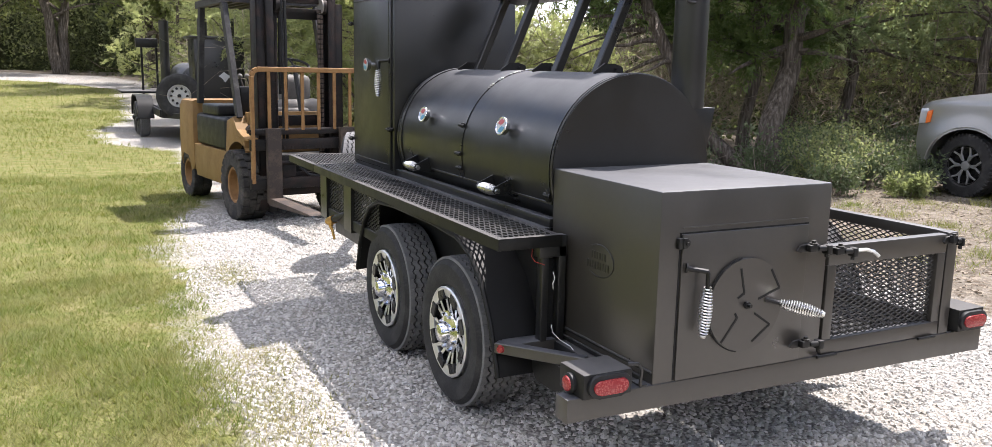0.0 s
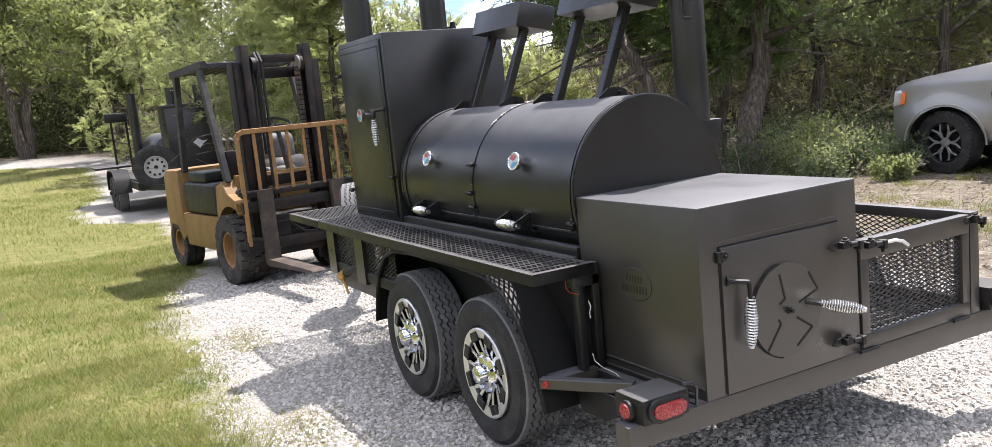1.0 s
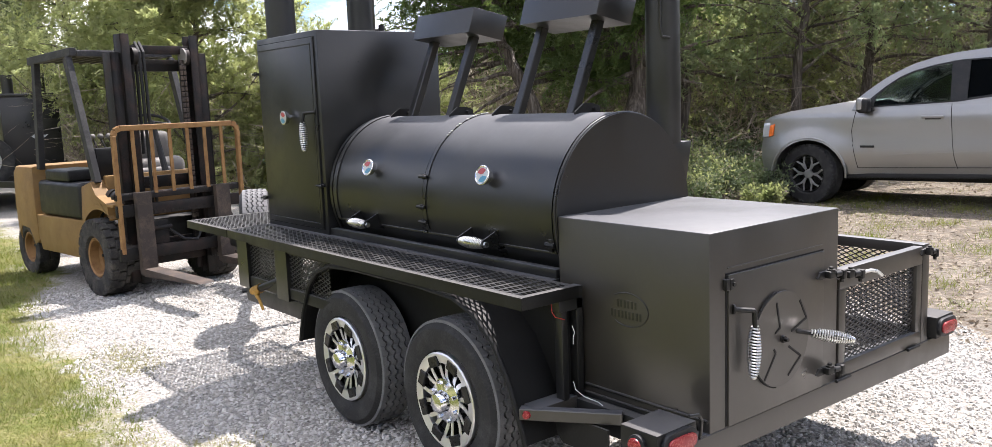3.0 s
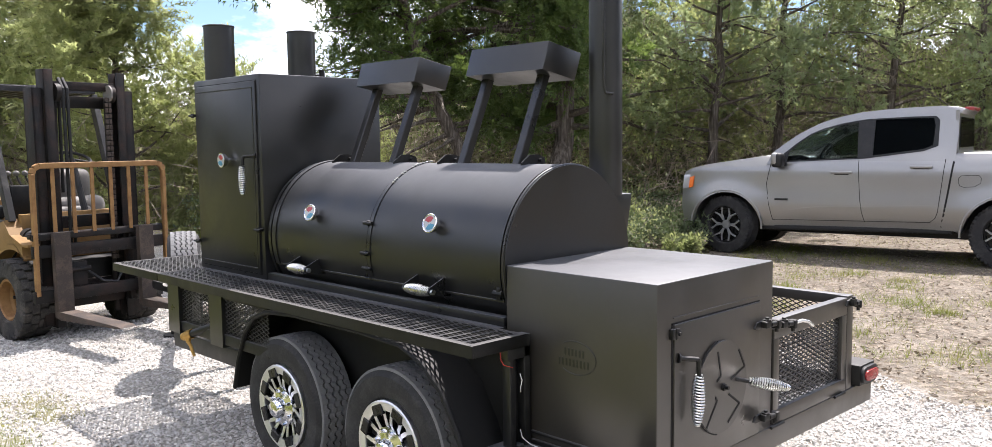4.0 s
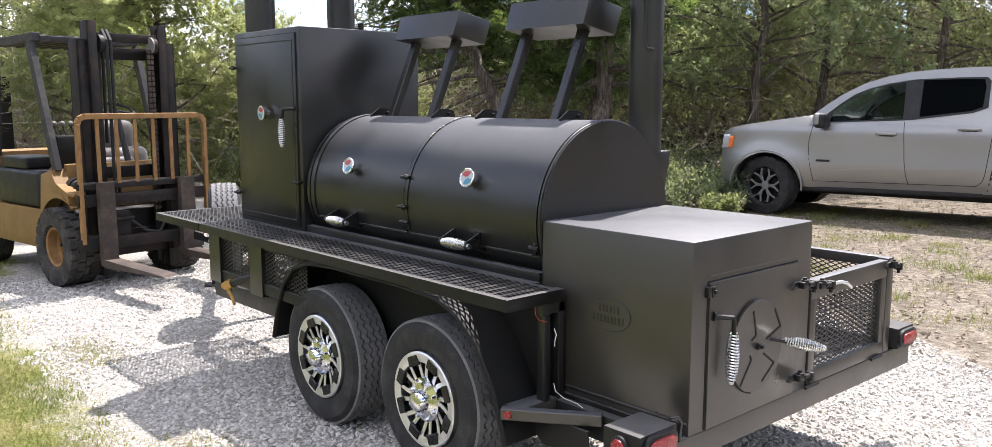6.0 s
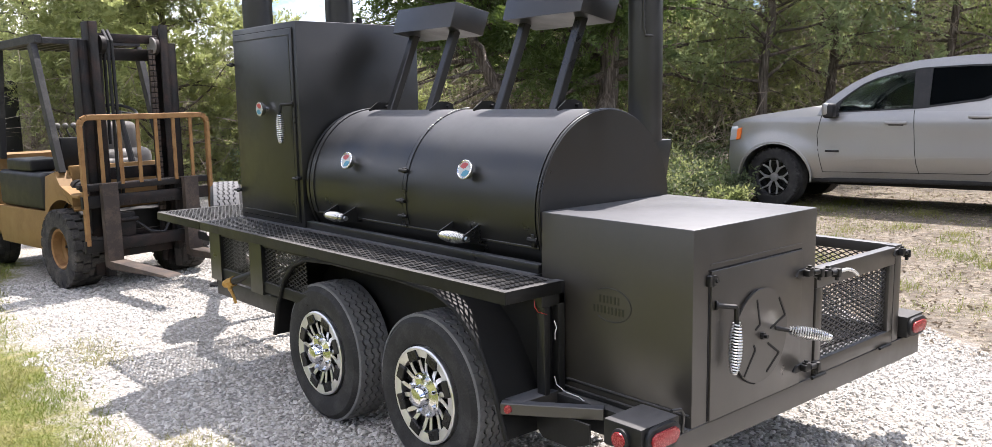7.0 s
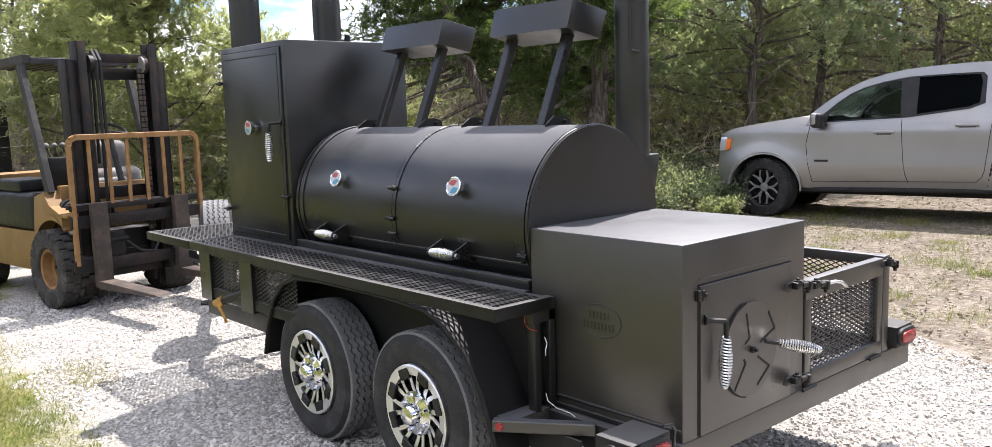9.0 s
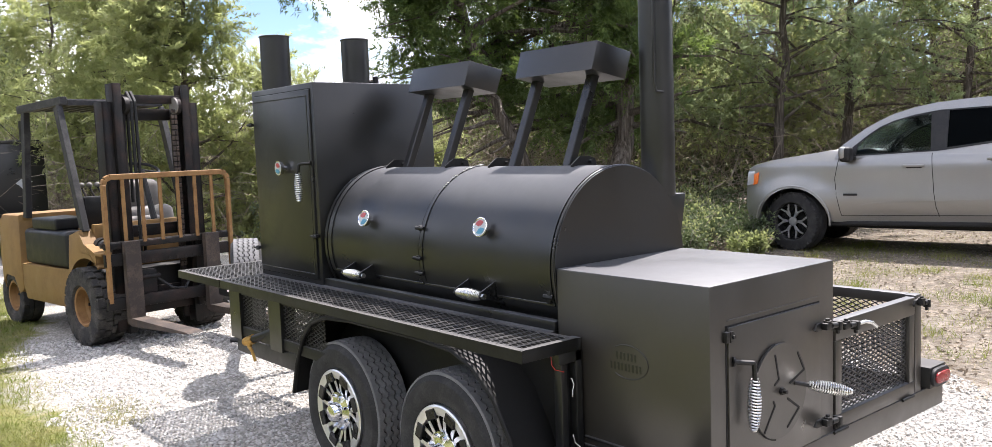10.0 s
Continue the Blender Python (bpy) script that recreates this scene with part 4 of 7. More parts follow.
part("dial", bm, DIAL_WHITE, g3)
for nm, mt, a0, a1 in (("dial_red", DIAL_RED, 20, 140), ("dial_blue", DIAL_BLUE, 200, 320)):
    bm = bmesh.new()
    sector(bm, Vector((CBX0 - 0.0585, 2.785, 1.488)), Vector((0, -1, 0)), Vector((0, 0, 1)), Vector((-1, 0, 0)), a0, a1)
    part(nm, bm, mt, g3, "", False)
coil_handle((CBX0 - 0.01, 2.492, 1.512), (CBX0 - 0.055, 2.545, 1.508), (CBX0 - 0.062, 2.548, 1.462), (CBX0 - 0.062, 2.548, 1.315), cdoor, "cabinet_handle", 0.020, 15)
for cx_, cy_, top, dia in ((0.095, 3.09, 2.245, 0.084), (0.555, 2.96, 2.235, 0.082)):
    bm = bmesh.new()
    rod(bm, (cx_, cy_, CBZ1 - 0.002), (cx_, cy_, top), dia, dia, 36)
    ob = part("cabinet_flue", bm, BLACK, smoker, "short black stack on the cabinet")
    bm = bmesh.new()
    tube(bm, [(cx_ + dia * math.cos(t), cy_ + dia * math.sin(t), top) for t in [2 * math.pi * k / 36 for k in range(36)]], 0.005, 8, closed=True)
    part("flue_rim", bm, BLACK, ob)
bm = bmesh.new()
rod(bm, (0.40, 2.90, 1.968), (0.655, 2.90, 1.985), 0.007, 0.007, 10)
rod(bm, (0.655, 2.90, 1.945), (0.655, 2.90, 2.015), 0.022, 0.016, 12)
part("damper_handle", bm, BLACK_CLEAN, cab)

# shelf: angle frame and expanded steel, in two lengths
SHX, SHZ = -0.31, 0.862
shelf = new("side_shelf")
shelf.parent = smoker
tagged(shelf, "black steel shelf with an expanded mesh top")
for y0, y1, x1 in ((0.55, 3.13, -0.035), (3.14, 3.78, 0.55)):
    bm = bmesh.new()
    prism(bm, [(SHX, SHZ), (SHX, SHZ - 0.045), (SHX + 0.006, SHZ - 0.045), (SHX + 0.006, SHZ - 0.006), (SHX + 0.030, SHZ - 0.006), (SHX + 0.030, SHZ)], "y", y0, y1, 0.0015)
    part("front_angle", bm, BLACK_DULL, shelf)
    for a, b in ((y0, y0 + 0.028), (y1 - 0.028, y1)):
        bm = bmesh.new()
        box(bm, (SHX + 0.006, a, SHZ - 0.006), (x1, b, SHZ + 0.001), 0.0015)
        e = a if a == y0 else b
        box(bm, (SHX + 0.006, min(e, e + (0.006 if a == y0 else -0.006)), SHZ - 0.045), (x1, max(e, e + (0.006 if a == y0 else -0.006)), SHZ - 0.002), 0.0015)
        part("end_angle", bm, BLACK_DULL, shelf)
    bm = bmesh.new()
    box(bm, (x1 - 0.028, y0, SHZ - 0.007), (x1, y1, SHZ), 0.0015)
    part("rear_angle", bm, BLACK_DULL, shelf)
    expanded("shelf_mesh", (SHX + 0.012, y0 + 0.008, SHZ - 0.003), (0, 1, 0), (1, 0, 0), y1 - y0 - 0.016, x1 - SHX - 0.02, 0.050, 0.0235, 0.0062, MESH, shelf)
bracket = new("shelf_bracket")
bracket.parent = smoker
for lo, hi in (((-0.115, 0.56, 0.44), (-0.085, 0.60, 0.815)), ((-0.045, 0.555, 0.44), (-0.012, 0.60, 0.86)), ((-0.13, 0.555, 0.775), (-0.01, 0.60, 0.818))):
    bm = bmesh.new()
    box(bm, lo, hi, 0.003)
    part("bracket_bar", bm, BLACK, bracket)
bm = bmesh.new()
box(bm, (-0.086, 0.592, 0.44), (-0.04, 0.598, 0.80), 0.001)
part("bracket_web", bm, BLACK_DULL, bracket)
bm = bmesh.new()
tube(bm, [(-0.155, 0.57, 0.815), (-0.165, 0.555, 0.785), (-0.15, 0.555, 0.765), (-0.11, 0.55, 0.75)], 0.0015, 6)
part("red_wire", bm, WIRE_RED, bracket, "thin red wire")
bm = bmesh.new()
tube(bm, [(-0.072, 0.552, 0.72), (-0.066, 0.546, 0.695), (-0.074, 0.546, 0.675), (-0.068, 0.552, 0.65)], 0.0017, 6)
part("white_wire", bm, WIRE_WHITE, bracket, "loose white wire")
bm = bmesh.new()
tube(bm, [(-0.072, 0.552, 0.51), (-0.068, 0.546, 0.48), (-0.05, 0.52, 0.455), (-0.04, 0.46, 0.447), (-0.045, 0.40, 0.43)], 0.0017, 6)
part("white_wire", bm, WIRE_WHITE, bracket, "loose white wire")

# wood rack of expanded steel under the shelf, ahead of the wheels
rack = new("wood_rack")
rack.parent = smoker
tagged(rack, "black mesh wood rack under the shelf")
for y in (2.435, 2.930):
    bm = bmesh.new()
    prism(bm, [(-0.285, y), (-0.285, y + 0.135), (-0.21, y + 0.135), (-0.21, y + 0.128), (-0.278, y + 0.128), (-0.278, y + 0.007), (-0.21, y + 0.007), (-0.21, y)], "z", 0.545, 0.825, 0.0015)
    part("rack_post", bm, BLACK, rack)
for z, h in ((0.560, 0.055), (0.795, 0.022)):
    bm = bmesh.new()
    box(bm, (-0.275, 2.00, z), (-0.245, 2.94, z + h), 0.003)
    part("rack_rail", bm, BLACK_DULL, rack)
expanded("rack_mesh", (-0.262, 2.01, 0.610), (0, 1, 0), (0, 0, 1), 0.93, 0.19, 0.046, 0.022, 0.0046, MESH, rack)
expanded("rack_back", (0.06, 2.01, 0.610), (0, 1, 0), (0, 0, 1), 0.93, 0.19, 0.046, 0.022, 0.0062, MESH, rack)
expanded("rack_floor", (-0.26, 2.01, 0.607), (0, 1, 0), (1, 0, 0), 0.93, 0.32, 0.046, 0.022, 0.0046, MESH, rack)

# grease drain with a brass valve
valve, lever, foot = Vector((-0.285, 2.811, 0.559)), Vector((-0.285, 2.766, 0.448)), Vector((-0.255, 2.629, 0.619))
bm = bmesh.new()
along_pipe = (foot - valve).normalized()
rod(bm, foot + along_pipe * 0.03, valve, 0.021, 0.021, 16)
drain = part("drain_pipe", bm, BLACK_DULL, smoker)
bm = bmesh.new()
rod(bm, valve + along_pipe * 0.03, valve - along_pipe * 0.035, 0.027, 0.027, 8)
rod(bm, valve - along_pipe * 0.035, valve - along_pipe * 0.058, 0.022, 0.022, 16)
rod(bm, valve, valve - Vector((0.012, 0, 0.036)), 0.017, 0.014, 12)
tube(bm, [valve - Vector((0.012, 0, 0.034)), valve.lerp(lever, 0.5) - Vector((0.008, 0, 0)), lever], [0.011, 0.009, 0.008], 8)
part("brass_valve", bm, BRASS, drain, "aged brass ball valve with a lever")

# mesh basket beside the firebox, with a drop gate at the rear
GX0, GX1, GZ0, GZ1, BX = 0.775, 1.432, 0.448, 0.865, 1.502
basket = new("side_basket")
basket.parent = smoker
tagged(basket, "black mesh basket beside the firebox")
bars = [("basket_post", (1.444, 0.0, 0.446), (BX, 0.05, GZ1 + 0.005)), ("basket_rail", (BX - 0.045, 0.05, GZ1 - 0.04), (BX, 2.35, GZ1 + 0.005)), ("basket_rail", (BX - 0.02, 0.05, 0.446), (BX, 2.35, 0.50)), ("basket_rail", (0.77, 2.31, 0.446), (BX - 0.02, 2.35, 0.49)), ("basket_rail", (0.77, 2.31, GZ1 - 0.04), (BX - 0.045, 2.35, GZ1))]
bars += [("basket_post", (BX - 0.045, y - 0.02, 0.50), (BX - 0.004, y + 0.02, GZ1 - 0.04)) for y in (0.78, 1.55, 2.32)]
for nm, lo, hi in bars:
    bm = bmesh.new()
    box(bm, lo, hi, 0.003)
    part(nm, bm, BROWN_BLACK, basket)
expanded("basket_mesh", (BX - 0.010, 0.05, 0.50), (0, 1, 0), (0, 0, 1), 2.28, 0.33, 0.042, 0.020, 0.0048, MESH, basket)
expanded("basket_floor", (0.77, 0.07, 0.452), (0, 1, 0), (1, 0, 0), 2.25, 0.71, 0.048, 0.023, 0.0052, MESH, basket)
bm = bmesh.new()
box(bm, (0.76, 0.08, 0.405), (1.45, 2.34, 0.411), 0.001)
part("basket_pan", bm, BLACK_DULL, basket, "dusty black steel pan under the mesh floor")
gate = new("basket_gate")
gate.parent = smoker
tagged(gate, "closed black drop gate with a mesh panel")
for nm, lo, hi in (("gate_rail", (GX0, -0.004, GZ1 - 0.075), (GX1, 0.036, GZ1)), ("gate_rail", (GX0, -0.004, GZ0), (GX1, 0.036, GZ0 + 0.055)), ("gate_stile", (GX0, -0.003, GZ0 + 0.055), (GX0 + 0.045, 0.035, GZ1 - 0.075)), ("gate_stile", (GX1 - 0.045, -0.003, GZ0 + 0.055), (GX1, 0.035, GZ1 - 0.075))):
    bm = bmesh.new()
    box(bm, lo, hi, 0.003)
    part(nm, bm, BROWN_BLACK, gate)
expanded("gate_mesh", (GX0 + 0.045, 0.015, GZ0 + 0.055), (1, 0, 0), (0, 0, 1), GX1 - GX0 - 0.09, GZ1 - GZ0 - 0.13, 0.042, 0.020, 0.0048, MESH, gate)
latch((0.80, -0.012, GZ1 - 0.015), gate)
latch((1.432, -0.012, GZ1 - 0.02), gate, 0.6, False)
for x in (0.80, 1.36):
    bm = bmesh.new()
    rod(bm, (x - 0.05, -0.01, GZ0 - 0.004), (x + 0.05, -0.01, GZ0 - 0.004), 0.006, 0.006, 8)
    part("gate_hinge", bm, BLACK_DULL, gate)

# spare wheel on the tongue
spare = wheel(smoker, 0.30, 4.13, 0.655, -1, "spare_wheel")
spare.rotation_euler = (0, 0, radians(-24))
bm = bmesh.new()
bar(bm, (0.46, 4.06, 0.36), (0.46, 4.06, 0.66), 0.05, 0.05, (0, 1, 0))
bar(bm, (0.30, 4.13, 0.655), (0.46, 4.06, 0.655), 0.05, 0.05)
bar(bm, (0.24, 4.06, 0.375), (1.24, 4.06, 0.375), 0.05, 0.05)
part("spare_carrier", bm, BLACK_DULL, smoker)


# ---- ground ----
def ground_z(x, y):
    far = np.clip((np.hypot(x, y) - 20) / 22, 0, 1)
    swell = 0.9 * far * far * (3 - 2 * far)
    bumps = 0.03 * np.sin(x * 0.31 + 1) * np.sin(y * 0.27) * np.clip(np.hypot(x, y - 3) / 10 - 0.5, 0, 1)
    heap = 0.024 * np.exp(-((x + 0.1) ** 2 / 1.4 + (y - 1.5) ** 2 / 2.6))      # gravel pushed up under the trailer
    bank = 0.055 * np.clip((x - 4.2) / 2.2, 0, 1) ** 2 * (3 - 2 * np.clip((x - 4.2) / 2.2, 0, 1)) * np.clip((14 - y) / 4, 0, 1)
    return swell + bumps + heap + bank


axis_pts = np.concatenate([-np.geomspace(2500, 30, 14), np.linspace(-26, 50, 191), np.geomspace(54, 2500, 14)])
gx_, gy__ = np.meshgrid(axis_pts, axis_pts, indexing="ij")
vg = np.stack([gx_, gy__, ground_z(gx_, gy__)], -1).reshape(-1, 3)
n_ = len(axis_pts)
idx = np.arange(n_ * n_).reshape(n_, n_)
fg = np.stack([idx[:-1, :-1], idx[1:, :-1], idx[1:, 1:], idx[:-1, 1:]], -1).reshape(-1, 4)
ground = tagged(arrays("ground", vg, fg, GROUND, True), "pale gravel drive between mown grass and bare dirt with leaf litter", "ground", "", "structure")


# ---- the forklift; local x across, local y towards its rear ----
fork = thing("forklift", "old yellow forklift with a rusty load backrest, standing on gravel", "forklift", (0.29, 6.27, 0.0), 8.4)


def lug_tyre(parent, x, y, r, rim, w, out, name="wheel"):
    hub = new(name)
    hub.parent = parent
    hub.location = (x, y, r)
    hub.rotation_euler = (0, 0, 0 if out < 0 else math.pi)
    h = w / 2
    bm = bmesh.new()
    lathe(bm, [(rim, -h * 0.75), (rim + 0.02, -h * 0.97), (r - 0.07, -h), (r - 0.03, -h * 0.96), (r - 0.018, -h * 0.85), (r - 0.018, h * 0.85), (r - 0.03, h * 0.96), (r - 0.07, h), (rim + 0.02, h * 0.97), (rim, h * 0.75)], (0, 0, 0), "x", 48, closed=True)
    part("tyre", bm, RUBBER_DUSTY, hub, "dusty lugged industrial tyre")
    bm = bmesh.new()
    n = 22
    for side in (-1, 1):
        for k in range(n):
            t = 2 * math.pi * (k + (0.5 if side > 0 else 0)) / n
            m = Matrix.Rotation(t, 4, "X")
            box(bm, (side * 0.002, -0.046, r - 0.03), (side * h * 0.52, 0.032, r), 0.005, 1, m)
            box(bm, (side * h * 0.48, -0.024, r - 0.03), (side * h * 0.97, 0.054, r - 0.002), 0.005, 1, m)
            box(bm, (side * h * 0.93, -0.006, r - 0.08), (side * h * 1.01, 0.036, r - 0.012), 0.004, 1, m)
    tagged(part("tread", bm, RUBBER_DUSTY, hub), kind="stuff")
    bm = bmesh.new()
    lathe(bm, [(rim, h * 0.6), (rim + 0.004, -h * 0.80), (rim - 0.006, -h * 0.86), (rim - 0.02, -h * 0.80), (rim - 0.03, -h * 0.25), (rim * 0.70, -h * 0.12), (rim * 0.64, h * 0.30), (rim * 0.64, h * 0.6)], (0, 0, 0), "x", 40, closed=True)
    part("rim", bm, YELLOW_RUST, hub, "rusty yellow wheel rim")
    bm = bmesh.new()
    rod(bm, (h * 0.5, 0, 0), (h * 0.15, 0, 0), rim * 0.66, rim * 0.60, 24)
    rod(bm, (h * 0.34, 0, 0), (-h * 0.15, 0, 0), rim * 0.42, rim * 0.34, 20)
    for k in range(6):
        t = 2 * math.pi * k / 6
        rod(bm, (-h * 0.05, rim * 0.5 * math.cos(t), rim * 0.5 * math.sin(t)), (-h * 0.2, rim * 0.5 * math.cos(t), rim * 0.5 * math.sin(t)), 0.014, 0.014, 6)
    part("wheel_hub", bm, MAST, hub)


lug_tyre(fork, -0.46, 0.0, 0.335, 0.170, 0.26, -1)
lug_tyre(fork, 0.50, 0.0, 0.335, 0.170, 0.26, 1)
lug_tyre(fork, -0.42, 1.72, 0.27, 0.15, 0.20, -1)
lug_tyre(fork, 0.44, 1.72, 0.27, 0.15, 0.20, 1)

# chassis sides with wheel arches cut in, cowl, counterweight
side = [(-0.20, 0.66)] + [(0.42 * math.cos(radians(a)), 0.335 + 0.42 * math.sin(radians(a))) for a in range(125, -1, -12)] + \
       [(0.42, 0.28), (1.35, 0.28), (1.42, 0.42), (1.42, 0.62), (0.34, 0.62), (0.30, 0.93), (0.10, 0.98), (0.02, 0.86), (-0.20, 0.80)]
for x0, x1 in ((-0.52, -0.40), (0.42, 0.54)):
    bm = bmesh.new()
    prism(bm, side, "x", x0, x1, 0.008)
    part("chassis_side", bm, YELLOW, fork, "faded yellow chassis panel")
bm = bmesh.new()
box(bm, (-0.40, 0.30, 0.30), (0.42, 1.45, 0.60), 0.01)
box(bm, (-0.38, -0.15, 0.28), (0.40, 0.30, 0.62), 0.01)
part("chassis_floor", bm, BLACK_DULL, fork)
cw = [(1.40, 0.62), (1.40, 0.36), (1.52, 0.30), (1.58, 0.50), (1.82, 0.52), (1.86, 0.34), (1.92, 0.42), (1.94, 0.7), (1.90, 1.02), (1.82, 1.08), (1.40, 1.08)]
bm = bmesh.new()
prism(bm, cw, "x", -0.53, 0.55, 0.03)
part("counterweight", bm, YELLOW, fork, "rounded yellow counterweight")
bm = bmesh.new()
box(bm, (-0.515, 0.36, 0.625), (-0.30, 1.33, 0.955), 0.045, 4)
box(bm, (0.32, 0.36, 0.625), (0.535, 1.33, 0.955), 0.045, 4)
part("side_cover", bm, BLACK_PLASTIC, fork, "dark rounded side cover")
bm = bmesh.new()
box(bm, (-0.30, 0.4, 0.6), (0.32, 1.4, 0.97), 0.02)
part("engine_hood", bm, YELLOW, fork)
bm = bmesh.new()
box(bm, (-0.50, 0.62, 0.955), (-0.18, 1.15, 1.06), 0.02, 3)
part("battery_box", bm, BLACK_PLASTIC, fork)
bm = bmesh.new()
box(bm, (-0.52, -0.30, 0.775), (-0.38, 0.06, 0.80), 0.006)
box(bm, (0.40, -0.30, 0.775), (0.54, 0.06, 0.80), 0.006)
box(bm, (-0.40, 0.06, 0.62), (0.42, 0.12, 1.02), 0.01)
part("front_cowl", bm, YELLOW, fork)
bm = bmesh.new()
rod(bm, (-0.36, -0.04, 0.82), (-0.36, 0.04, 0.82), 0.085, 0.085, 20)
rod(bm, (-0.36, -0.06, 0.82), (-0.36, -0.03, 0.82), 0.06, 0.08, 20)
part("work_lamp", bm, BLACK_PLASTIC, fork)
# seat, steering wheel, levers
bm = bmesh.new()
box(bm, (-0.24, 0.40, 0.94), (0.40, 0.80, 1.04), 0.045, 4)
seat = part("seat_cushion", bm, SEAT_GREY, fork, "grey vinyl seat")
bm = bmesh.new()
box(bm, (0.08, 0.44, 0.90), (0.57, 0.66, 1.13), 0.085, 4)
box(bm, (0.12, 0.50, 1.08), (0.46, 0.66, 1.375), 0.07, 4)
part("backrest", bm, SEAT_GREY, fork, "worn grey vinyl backrest")
bm = bmesh.new()
tube(bm, [(0.20 + 0.15 * math.cos(t), 0.34 + 0.14 * math.sin(t), 1.47 + 0.06 * math.sin(t)) for t in [2 * math.pi * k / 32 for k in range(32)]], 0.014, 8, closed=True)
rod(bm, (0.20, 0.34, 1.47), (0.20, 0.16, 1.0), 0.022, 0.03, 10)
for a in (90, 210, 330):
    t = radians(a)
    rod(bm, (0.20, 0.34, 1.465), (0.20 + 0.15 * math.cos(t), 0.34 + 0.14 * math.sin(t), 1.47 + 0.06 * math.sin(t)), 0.010, 0.008, 8)
part("steering_wheel", bm, BLACK_PLASTIC, fork)
for i, x in enumerate((-0.34, -0.27, -0.20, -0.13)):
    bm = bmesh.new()
    tube(bm, [(x, 0.22, 0.95), (x, 0.26, 1.2), (x - 0.02, 0.34, 1.34)], 0.009, 8)
    part("control_lever", bm, MAST, fork)
    bm = bmesh.new()
    bmesh.ops.create_uvsphere(bm, u_segments=12, v_segments=8, radius=0.026, matrix=Matrix.Translation((x - 0.02, 0.34, 1.355)))
    part("lever_knob", bm, SEAT_GREY, fork)
bm = bmesh.new()
box(bm, (-0.42, 0.16, 0.98), (-0.10, 0.24, 1.26), 0.02)
part("dash_panel", bm, BLACK_PLASTIC, fork)
# overhead guard
for x in (-0.46, 0.48):
    for p0, p1 in (((x, 0.10, 0.96), (x, 0.46, 2.05)), ((x, 1.34, 1.05), (x * 0.93, 1.28, 2.05))):
        bm = bmesh.new()
        bar(bm, p0, p1, 0.055, 0.075, (0, 1, 0))
        part("guard_post", bm, GUARD_GREY, fork, "grey overhead guard post")
bm = bmesh.new()
box(bm, (-0.40, 0.44, 2.112), (0.42, 1.36, 2.120), 0.003)
guard = part("overhead_guard", bm, GUARD_GREY, fork, "grey slatted overhead guard")
for x in (-0.43, 0.45):
    bm = bmesh.new()
    bar(bm, (x, 0.40, 2.10), (x, 1.40, 2.07), 0.06, 0.07)
    part("guard_rail", bm, GUARD_GREY, guard)
for y in (0.42, 1.37):
    bm = bmesh.new()
    bar(bm, (-0.40, y, 2.085), (0.42, y, 2.085), 0.06, 0.05)
    part("guard_rail", bm, GUARD_GREY, guard)
for x in (-0.32, -0.21, -0.10, 0.01, 0.12, 0.23, 0.34):
    bm = bmesh.new()
    bar(bm, (x, 0.45, 2.085), (x, 1.34, 2.070), 0.03, 0.045)
    part("guard_slat", bm, GUARD_GREY, guard)
# mast: two nested channels a side, cross heads, chains, cylinders, hoses
def channel(bm, x, y, w, d, z0, z1, t=0.014, face=1):
    box(bm, (x - w / 2, y - d / 2, z0), (x + w / 2, y - d / 2 + t, z1), 0.003)
    box(bm, (x - w / 2, y + d / 2 - t, z0), (x + w / 2, y + d / 2, z1), 0.003)
    xs = x - face * (w / 2 - t / 2)
    box(bm, (xs - t / 2, y - d / 2, z0), (xs + t / 2, y + d / 2, z1), 0.003)


for s in (-1, 1):
    bm = bmesh.new()
    channel(bm, s * 0.385, -0.24, 0.080, 0.15, 0.12, 2.05, 0.018, -s)
    part("outer_mast_channel", bm, MAST, fork, "greasy black mast channel")
    bm = bmesh.new()
    channel(bm, s * 0.305, -0.28, 0.075, 0.13, 0.10, 2.20, 0.016, -s)
    part("inner_mast_channel", bm, MAST, fork)
for lo, hi in (((-0.35, -0.19, 0.35), (0.35, -0.16, 0.45)), ((-0.35, -0.19, 0.90), (0.35, -0.16, 1.00)), ((-0.40, -0.18, 1.90), (0.40, -0.15, 2.00)), ((-0.27, -0.31, 2.04), (0.27, -0.25, 2.11)), ((-0.27, -0.31, 0.25), (0.27, -0.27, 0.36))):
    bm = bmesh.new()
    box(bm, lo, hi, 0.004)
    part("mast_crossbar", bm, MAST, fork)
for s in (-1, 1):
    bm = bmesh.new()
    rod(bm, (s * 0.235, -0.24, 0.15), (s * 0.235, -0.24, 2.0), 0.030, 0.030, 14)
    rod(bm, (s * 0.21, -0.30, 2.02), (s * 0.25, -0.30, 2.02), 0.075, 0.075, 24)
    part("lift_cylinder", bm, MAST, fork)
bm = bmesh.new()
rod(bm, (0.205, -0.33, 2.02), (0.190, -0.33, 2.02), 0.07, 0.07, 24)
part("chain_pulley", bm, SEAT_GREY, fork)
bm = bmesh.new()
for x in (0.165, 0.195):
    for k in range(30):
        box(bm, (x - 0.013, -0.36, 0.62 + k * 0.046), (x + 0.013, -0.345, 0.655 + k * 0.046), 0.003, 1)
tagged(part("lift_chain", bm, RUST, fork, "rusty leaf chain"), kind="stuff")
bm = bmesh.new()
